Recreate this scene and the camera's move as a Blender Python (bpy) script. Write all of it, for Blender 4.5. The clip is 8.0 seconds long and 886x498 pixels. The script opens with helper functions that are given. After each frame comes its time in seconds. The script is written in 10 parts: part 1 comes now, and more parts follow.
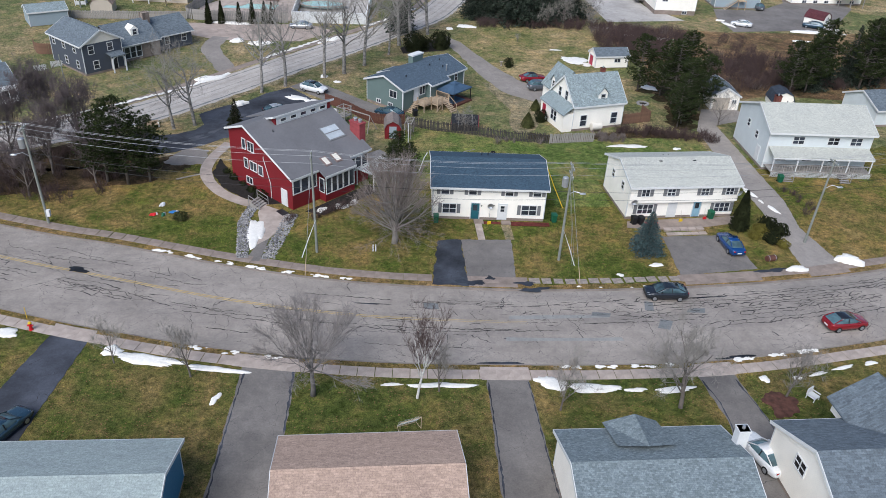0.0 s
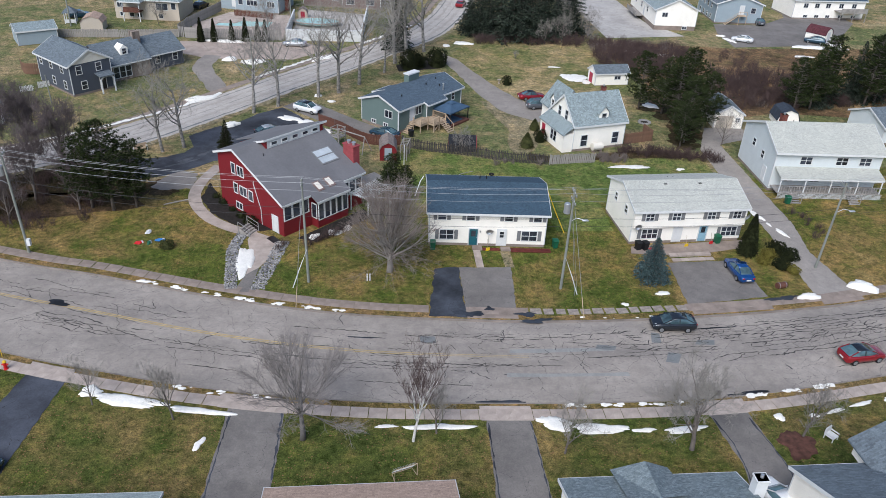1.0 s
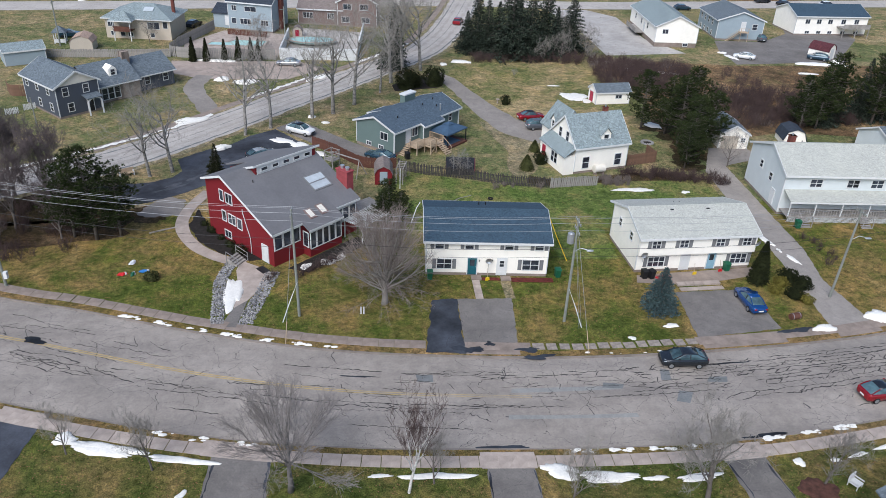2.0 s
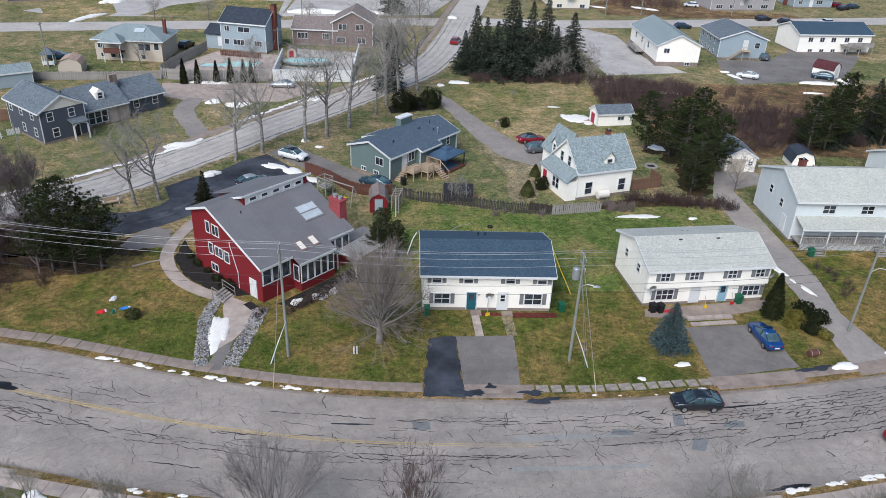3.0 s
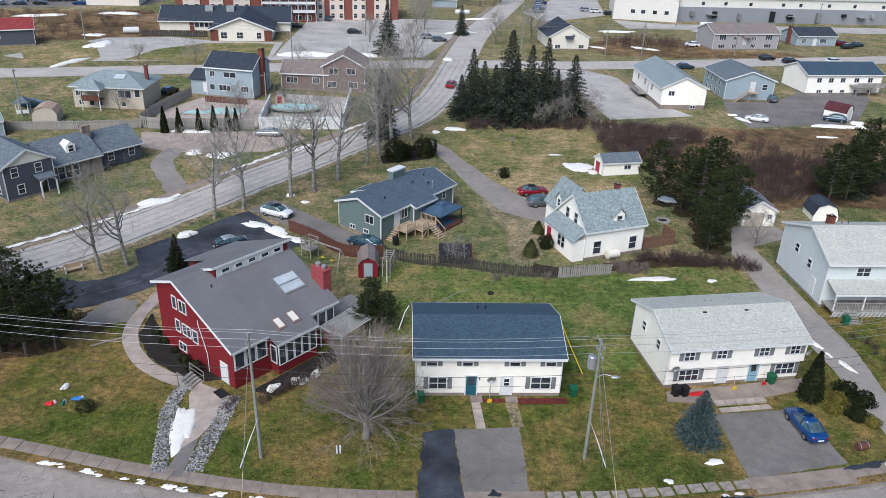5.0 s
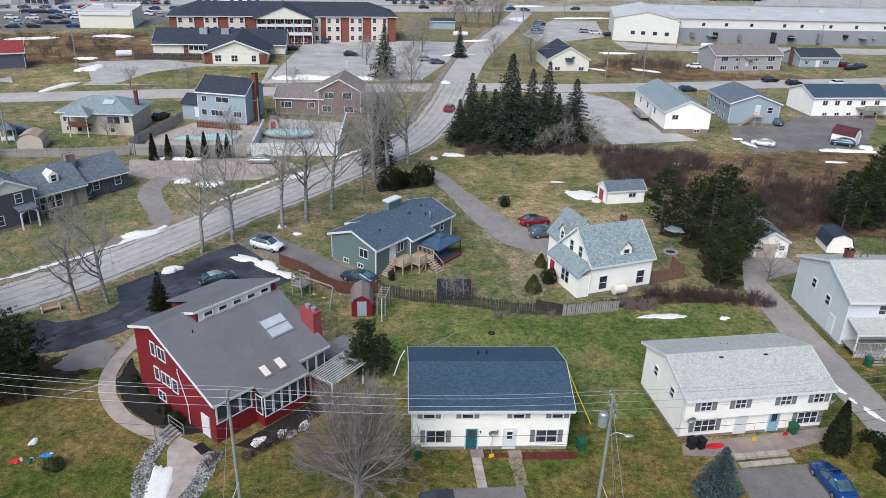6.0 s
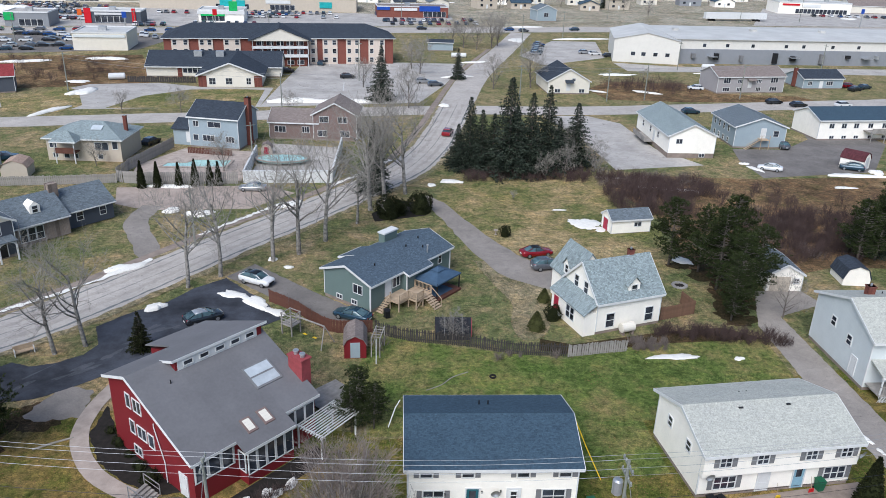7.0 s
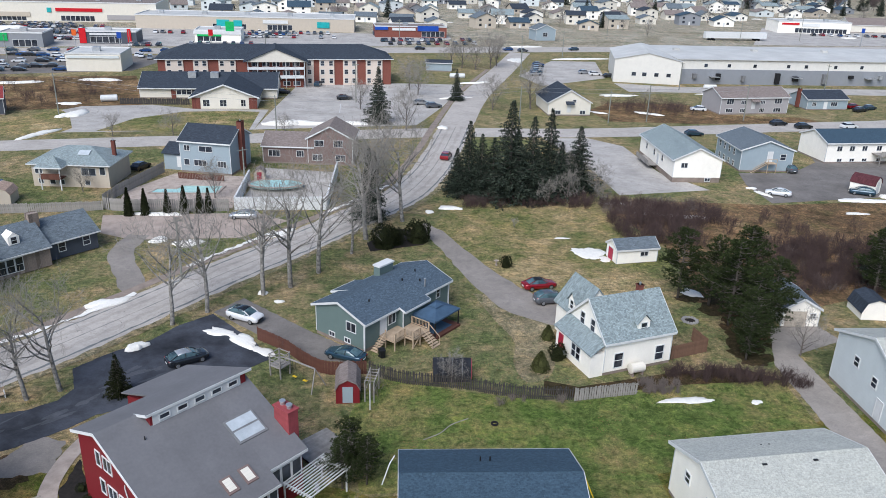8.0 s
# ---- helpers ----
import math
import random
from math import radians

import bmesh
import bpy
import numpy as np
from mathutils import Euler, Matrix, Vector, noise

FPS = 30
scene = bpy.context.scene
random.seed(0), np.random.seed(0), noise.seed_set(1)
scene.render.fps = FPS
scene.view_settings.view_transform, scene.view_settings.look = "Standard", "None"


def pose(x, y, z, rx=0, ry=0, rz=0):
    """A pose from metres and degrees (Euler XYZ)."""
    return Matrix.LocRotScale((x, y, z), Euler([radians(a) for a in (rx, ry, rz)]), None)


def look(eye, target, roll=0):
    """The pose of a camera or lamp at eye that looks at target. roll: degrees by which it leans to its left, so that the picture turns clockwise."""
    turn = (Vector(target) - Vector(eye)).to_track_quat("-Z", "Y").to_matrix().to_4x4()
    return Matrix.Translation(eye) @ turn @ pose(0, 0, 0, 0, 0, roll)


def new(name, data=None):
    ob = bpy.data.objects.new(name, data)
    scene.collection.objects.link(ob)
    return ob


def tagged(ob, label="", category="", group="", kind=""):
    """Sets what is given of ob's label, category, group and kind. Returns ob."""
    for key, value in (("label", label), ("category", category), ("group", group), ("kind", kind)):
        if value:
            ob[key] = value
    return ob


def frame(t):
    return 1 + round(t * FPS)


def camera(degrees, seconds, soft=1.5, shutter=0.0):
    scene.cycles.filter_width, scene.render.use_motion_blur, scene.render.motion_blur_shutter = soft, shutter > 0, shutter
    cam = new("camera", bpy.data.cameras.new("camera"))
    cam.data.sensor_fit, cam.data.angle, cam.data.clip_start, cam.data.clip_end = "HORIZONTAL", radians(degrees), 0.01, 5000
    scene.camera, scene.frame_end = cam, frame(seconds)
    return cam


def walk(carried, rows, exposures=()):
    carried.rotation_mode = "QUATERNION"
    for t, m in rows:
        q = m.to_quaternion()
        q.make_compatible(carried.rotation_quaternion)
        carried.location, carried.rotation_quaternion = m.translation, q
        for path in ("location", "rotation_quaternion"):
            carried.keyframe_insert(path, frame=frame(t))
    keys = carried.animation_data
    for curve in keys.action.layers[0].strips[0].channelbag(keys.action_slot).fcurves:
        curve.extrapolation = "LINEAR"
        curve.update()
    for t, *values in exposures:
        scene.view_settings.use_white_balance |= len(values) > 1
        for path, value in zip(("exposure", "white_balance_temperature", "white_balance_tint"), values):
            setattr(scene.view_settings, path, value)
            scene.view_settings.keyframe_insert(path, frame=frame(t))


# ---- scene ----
# ------------------------------------------------------------ camera and its flight
cam = camera(60.03, 8.0, soft=0.5)
# seconds, x, y, z, yaw, pitch, roll
ROWS = [
    (0, -6.659, -78.652, 44.035, -5.966, -31.464, 3.303),
    (0.5, -6.446, -76.850, 43.917, -6.010, -31.011, 3.179),
    (1, -6.227, -74.939, 43.757, -6.049, -30.529, 3.056),
    (1.5, -6.001, -72.931, 43.571, -6.084, -30.016, 2.935),
    (2.25, -5.648, -69.758, 43.267, -6.129, -29.193, 2.757),
    (3, -5.277, -66.420, 42.964, -6.168, -28.309, 2.587),
    (3.5, -5.019, -64.118, 42.776, -6.190, -27.690, 2.478),
    (4, -4.754, -61.763, 42.607, -6.211, -27.050, 2.375),
    (4.5, -4.481, -59.364, 42.462, -6.231, -26.393, 2.277),
    (5.25, -4.061, -55.697, 42.294, -6.259, -25.384, 2.143),
    (6, -3.632, -51.969, 42.188, -6.286, -24.363, 2.028),
    (6.5, -3.343, -49.458, 42.151, -6.305, -23.685, 1.962),
    (7, -3.054, -46.934, 42.136, -6.325, -23.016, 1.908),
    (7.5, -2.768, -44.401, 42.140, -6.347, -22.363, 1.866),
    (8, -2.486, -41.864, 42.155, -6.371, -21.734, 1.837),
]
walk(cam, [(t, pose(x, y, z, 90 + pitch, 0, yaw) @ pose(0, 0, 0, 0, 0, roll)) for t, x, y, z, yaw, pitch, roll in ROWS],
     exposures=[(0, 0.66, 6100, 11.0), (8, 0.66, 6050, 10.5)])

# ------------------------------------------------------------ world, sun and exposure
world = bpy.data.worlds.new("overcast_sky")
scene.world = world
world.use_nodes = True
wn, wl = world.node_tree.nodes, world.node_tree.links
sky = wn.new("ShaderNodeTexSky")
sky.sky_type = "NISHITA"
sky.sun_disc = False
sky.sun_elevation, sky.sun_rotation = radians(46), radians(210)
sky.air_density, sky.dust_density, sky.ozone_density = 1.0, 1.5, 1.5
wn["Background"].inputs["Strength"].default_value = 0.095
wl.new(sky.outputs[0], wn["Background"].inputs["Color"])
lamp = bpy.data.lights.new("sun", "SUN")
lamp.energy, lamp.angle, lamp.color = 2.2, radians(42), (1.0, 0.985, 0.965)
sun = new("sun", lamp)
sun.matrix_world = look((-20, -34, 41), (0, 0, 0))


# ------------------------------------------------------------ materials
def nodes_of(name, rough=0.85, metal=0.0, spec=0.3):
    m = bpy.data.materials.new(name)
    m.use_nodes = True
    nt = m.node_tree
    b = nt.nodes["Principled BSDF"]
    b.inputs["Roughness"].default_value = rough
    b.inputs["Metallic"].default_value = metal
    b.inputs["Specular IOR Level"].default_value = spec
    return m, nt, b


def link(nt, a, b):
    nt.links.new(a, b)


def noise_node(nt, co, scale, detail=4.0, rough=0.6, distortion=0.0):
    n = nt.nodes.new("ShaderNodeTexNoise")
    n.inputs["Scale"].default_value, n.inputs["Detail"].default_value = scale, detail
    n.inputs["Roughness"].default_value, n.inputs["Distortion"].default_value = rough, distortion
    link(nt, co, n.inputs["Vector"])
    return n.outputs["Fac"]


def ramp(nt, fac, stops):
    r = nt.nodes.new("ShaderNodeValToRGB")
    e = r.color_ramp.elements
    while len(e) < len(stops):
        e.new(0.5)
    for el, (p, c) in zip(e, stops):
        el.position = p
        el.color = (*c, 1) if len(c) == 3 else c
    link(nt, fac, r.inputs["Fac"])
    return r.outputs["Color"]


def mixed(nt, fac, a, b, mode="MIX"):
    n = nt.nodes.new("ShaderNodeMix")
    n.data_type, n.blend_type = "RGBA", mode
    for sock, v in ((n.inputs[0], fac), (n.inputs[6], a), (n.inputs[7], b)):
        if isinstance(v, (int, float)):
            sock.default_value = v
        elif isinstance(v, tuple):
            sock.default_value = (*v, 1)
        else:
            link(nt, v, sock)
    return n.outputs[2]


def maths(nt, op, a, b=0.0, c=0.0, clamp=False):
    n = nt.nodes.new("ShaderNodeMath")
    n.operation, n.use_clamp = op, clamp
    for sock, v in zip(n.inputs, (a, b, c)):
        if isinstance(v, (int, float)):
            sock.default_value = v
        else:
            link(nt, v, sock)
    return n.outputs[0]


def bumped(nt, b, height, strength=0.3, distance=0.02):
    n = nt.nodes.new("ShaderNodeBump")
    n.inputs["Strength"].default_value, n.inputs["Distance"].default_value = strength, distance
    link(nt, height, n.inputs["Height"])
    link(nt, n.outputs[0], b.inputs["Normal"])


def coords(nt, kind="Object"):
    return nt.nodes.new("ShaderNodeTexCoord").outputs[kind]


def place_coords(nt):
    return nt.nodes.new("ShaderNodeNewGeometry").outputs["Position"]


def shade(c, k):
    return tuple(min(1, v * k) for v in c)


def plain(name, c, rough=0.7, metal=0.0, var=0.18, scale=1.2, fine=25.0, bump=0.15, spec=0.3):
    """A painted or bare surface with stains and grain at two sizes, and a little change from object to object."""
    m, nt, b = nodes_of(name, rough, metal, spec)
    co = coords(nt)
    big = ramp(nt, noise_node(nt, co, scale, 5), [(0.3, shade(c, 1 - var)), (0.7, shade(c, 1 + var * 0.6))])
    small = ramp(nt, noise_node(nt, co, fine, 3), [(0.3, (0.82, 0.82, 0.82)), (0.7, (1.0, 1.0, 1.0))])
    col = mixed(nt, 0.6, big, small, "MULTIPLY")
    info = nt.nodes.new("ShaderNodeObjectInfo").outputs["Random"]
    col = mixed(nt, 1.0, col, ramp(nt, info, [(0, (0.88, 0.88, 0.88)), (1, (1, 1, 1))]), "MULTIPLY")
    link(nt, col, b.inputs["Base Color"])
    bumped(nt, b, noise_node(nt, co, fine, 4), bump, 0.02)
    return m


def siding(name, c, lap=0.12, vertical=False):
    """Lapped boards: each course throws a fine edge; faint streaks of dirt."""
    m, nt, b = nodes_of(name, 0.6)
    co = coords(nt)
    sep = nt.nodes.new("ShaderNodeSeparateXYZ")
    link(nt, co, sep.inputs[0])
    src = maths(nt, "ADD", sep.outputs[0], sep.outputs[1]) if vertical else sep.outputs[2]
    saw = maths(nt, "FRACT", maths(nt, "DIVIDE", src, lap))
    edge = ramp(nt, saw, [(0.0, (0.8, 0.8, 0.82)), (0.12, (1, 1, 1)), (1.0, (0.98, 0.98, 0.98))])
    mp = nt.nodes.new("ShaderNodeMapping")
    mp.inputs["Scale"].default_value = (0.9, 0.9, 0.7)
    link(nt, co, mp.inputs["Vector"])
    dirt = ramp(nt, noise_node(nt, mp.outputs[0], 1.0, 6), [(0.3, shade(c, 0.94)), (0.6, c), (0.8, shade(c, 1.03))])
    link(nt, mixed(nt, 1.0, dirt, edge, "MULTIPLY"), b.inputs["Base Color"])
    bumped(nt, b, saw, 0.5, 0.015)
    return m


def shingles(name, c, dark=0.78, light=1.2, row=0.16, wide=0.36, mortar=0.72):
    """Roof shingles in courses, each tab its own tone, with weather streaks."""
    m, nt, b = nodes_of(name, 0.92, spec=0.15)
    co = coords(nt)
    br = nt.nodes.new("ShaderNodeTexBrick")
    br.inputs["Color1"].default_value = (*shade(c, dark), 1)
    br.inputs["Color2"].default_value = (*shade(c, light), 1)
    br.inputs["Mortar"].default_value = (*shade(c, mortar), 1)
    br.inputs["Scale"].default_value = 1.0
    br.inputs["Mortar Size"].default_value = 0.006
    br.inputs["Brick Width"].default_value, br.inputs["Row Height"].default_value = wide, row
    link(nt, co, br.inputs["Vector"])
    blot = ramp(nt, noise_node(nt, co, 0.5, 6, 0.65), [(0.3, (0.88, 0.88, 0.9)), (0.65, (1.0, 1.0, 1.0))])
    speck = ramp(nt, noise_node(nt, co, 7, 5, 0.85), [(0.33, (0.68, 0.68, 0.7)), (0.67, (1.3, 1.3, 1.27))])
    col = mixed(nt, 1.0, mixed(nt, 1.0, br.outputs["Color"], blot, "MULTIPLY"), speck, "MULTIPLY")
    link(nt, col, b.inputs["Base Color"])
    bumped(nt, b, br.outputs["Fac"], 0.4, -0.02)
    return m


def grass(name, green, brown, straw, bias=0.5, leafy=0.0):
    """Winter lawn: green and brown blotches, straw tufts, fine blades, fallen leaves."""
    m, nt, b = nodes_of(name, 0.95, spec=0.05)
    co = place_coords(nt)
    patch = noise_node(nt, co, 0.06, 6, 0.62, 0.8)
    mid = noise_node(nt, co, 0.33, 6, 0.68, 0.4)
    f = maths(nt, "ADD", maths(nt, "MULTIPLY", patch, 0.55), maths(nt, "MULTIPLY", mid, 0.45))
    half = tuple((p + q) / 2 for p, q in zip(green, brown))
    col = ramp(nt, f, [(bias - 0.14, shade(green, 0.7)), (bias - 0.05, green), (bias + 0.02, half), (bias + 0.08, brown), (bias + 0.18, straw)])
    broad = ramp(nt, noise_node(nt, co, 0.17, 5, 0.7, 1.2), [(0.32, (0.72, 0.84, 0.7)), (0.5, (1.0, 1.0, 1.0)), (0.68, (1.24, 1.16, 1.05))])
    col = mixed(nt, 1.0, col, broad, "MULTIPLY")
    clump = ramp(nt, noise_node(nt, co, 0.75, 6, 0.75, 0.5), [(0.33, (0.55, 0.62, 0.48)), (0.48, (0.98, 0.98, 0.95)), (0.64, (1.32, 1.26, 1.12))])
    col = mixed(nt, 1.0, col, clump, "MULTIPLY")
    # tufts; the low end puts shade between them into the colour
    tuft = ramp(nt, noise_node(nt, co, 1.9, 7, 0.8), [(0.35, (0.4, 0.45, 0.35)), (0.5, (0.96, 0.96, 0.93)), (0.65, (1.55, 1.46, 1.28))])
    col = mixed(nt, 1.0, col, tuft, "MULTIPLY")
    blade = ramp(nt, noise_node(nt, co, 9, 6, 0.85), [(0.34, (0.26, 0.28, 0.24)), (0.5, (0.96, 0.96, 0.95)), (0.66, (1.95, 1.86, 1.65))])
    col = mixed(nt, 1.0, col, blade, "MULTIPLY")
    if leafy:
        vor = nt.nodes.new("ShaderNodeTexVoronoi")
        vor.inputs["Scale"].default_value = 3.2
        link(nt, co, vor.inputs["Vector"])
        near = maths(nt, "LESS_THAN", vor.outputs["Distance"], 0.17)
        where = maths(nt, "GREATER_THAN", noise_node(nt, co, 0.18, 4), 0.62 - leafy * 0.2)
        col = mixed(nt, maths(nt, "MULTIPLY", near, where), col, (0.26, 0.14, 0.075))
    link(nt, col, b.inputs["Base Color"])
    bumped(nt, b, noise_node(nt, co, 6, 7, 0.82), 1.0, 0.12)
    return m


def asphalt(name, c, cracks=1.0, wear=0.3, scale=1.0, crack_colour=(0.03, 0.03, 0.032), bands=False):
    """Worn asphalt: light wheel bands, wandering seams, block cracks and crazed strips that run with the road."""
    m, nt, b = nodes_of(name, 0.9, spec=0.2)
    co = place_coords(nt)
    warp = nt.nodes.new("ShaderNodeTexNoise")
    warp.inputs["Scale"].default_value, warp.inputs["Detail"].default_value = 0.8, 6
    link(nt, co, warp.inputs["Vector"])
    vm = nt.nodes.new("ShaderNodeVectorMath")
    vm.operation = "MULTIPLY_ADD"
    vm.inputs[1].default_value = (1.3, 1.3, 0)
    link(nt, warp.outputs["Color"], vm.inputs[0])
    link(nt, co, vm.inputs[2])
    stretch = nt.nodes.new("ShaderNodeMapping")
    stretch.inputs["Scale"].default_value = (0.045, 0.33, 1)
    link(nt, co, stretch.inputs["Vector"])
    band = noise_node(nt, stretch.outputs[0], 1.0, 6, 0.6, 0.3)
    col = ramp(nt, noise_node(nt, co, 0.16, 6, 0.6), [(0.3, shade(c, 1 - wear)), (0.7, shade(c, 1 + wear * 0.7))])
    if bands:
        col = mixed(nt, 1.0, col, ramp(nt, band, [(0.32, (0.84, 0.84, 0.85)), (0.6, (1.08, 1.07, 1.06))]), "MULTIPLY")
    blotch = ramp(nt, noise_node(nt, co, 0.9, 6, 0.72, 0.6), [(0.34, (0.86, 0.86, 0.87)), (0.66, (1.08, 1.08, 1.07))])
    col = mixed(nt, 1.0, col, blotch, "MULTIPLY")
    grit = ramp(nt, noise_node(nt, co, 6, 7, 0.8), [(0.3, (0.8, 0.8, 0.82)), (0.7, (1.15, 1.15, 1.14))])
    col = mixed(nt, 1.0, col, grit, "MULTIPLY")
    total = None
    for sc, width, lo in ((0.26, 0.0065, 0.45), (0.62, 0.014, 0.53)):
        mp = nt.nodes.new("ShaderNodeMapping")
        mp.inputs["Scale"].default_value = (0.8, 1.3, 1)
        link(nt, vm.outputs[0], mp.inputs["Vector"])
        vor = nt.nodes.new("ShaderNodeTexVoronoi")
        vor.feature = "DISTANCE_TO_EDGE"
        vor.inputs["Scale"].default_value = sc * scale
        link(nt, mp.outputs[0], vor.inputs["Vector"])
        vary = maths(nt, "MULTIPLY", noise_node(nt, co, 1.2, 4, 0.7), 2.0 * width * cracks)
        line = maths(nt, "LESS_THAN", vor.outputs["Distance"], vary)
        where = noise_node(nt, co, 0.1 * (1 + sc), 5, 0.65)
        hit_line = maths(nt, "MULTIPLY", line, maths(nt, "GREATER_THAN", where, lo))
        total = hit_line if total is None else maths(nt, "MAXIMUM", total, hit_line)
    col = mixed(nt, maths(nt, "MULTIPLY", total, 0.88), col, crack_colour)
    link(nt, col, b.inputs["Base Color"])
    bumped(nt, b, noise_node(nt, co, 20, 4, 0.7), 0.4, 0.01)
    return m


def glass_pane(name, c=(0.03, 0.035, 0.045)):
    m, nt, b = nodes_of(name, 0.06, spec=0.6)
    co = place_coords(nt)
    col = ramp(nt, noise_node(nt, co, 0.6, 3), [(0.35, shade(c, 0.5)), (0.65, shade(c, 1.8))])
    link(nt, col, b.inputs["Base Color"])
    return m


def foliage(name, dark, light, rough=0.8):
    m, nt, b = nodes_of(name, rough, spec=0.1)
    isl = nt.nodes.new("ShaderNodeNewGeometry").outputs["Random Per Island"]
    col = ramp(nt, isl, [(0, dark), (0.7, light), (1, shade(light, 1.4))])
    col = mixed(nt, 1.0, col, ramp(nt, noise_node(nt, place_coords(nt), 0.6, 4), [(0.3, (0.7, 0.7, 0.7)), (0.7, (1.15, 1.12, 1.05))]), "MULTIPLY")
    link(nt, col, b.inputs["Base Color"])
    return m


def car_paint(name, c, metal=0.3):
    m, nt, b = nodes_of(name, 0.25, metal, 0.5)
    co = coords(nt)
    link(nt, ramp(nt, noise_node(nt, co, 2.5, 5), [(0.3, shade(c, 0.8)), (0.7, c)]), b.inputs["Base Color"])
    b.inputs["Coat Weight"].default_value = 0.6
    return m


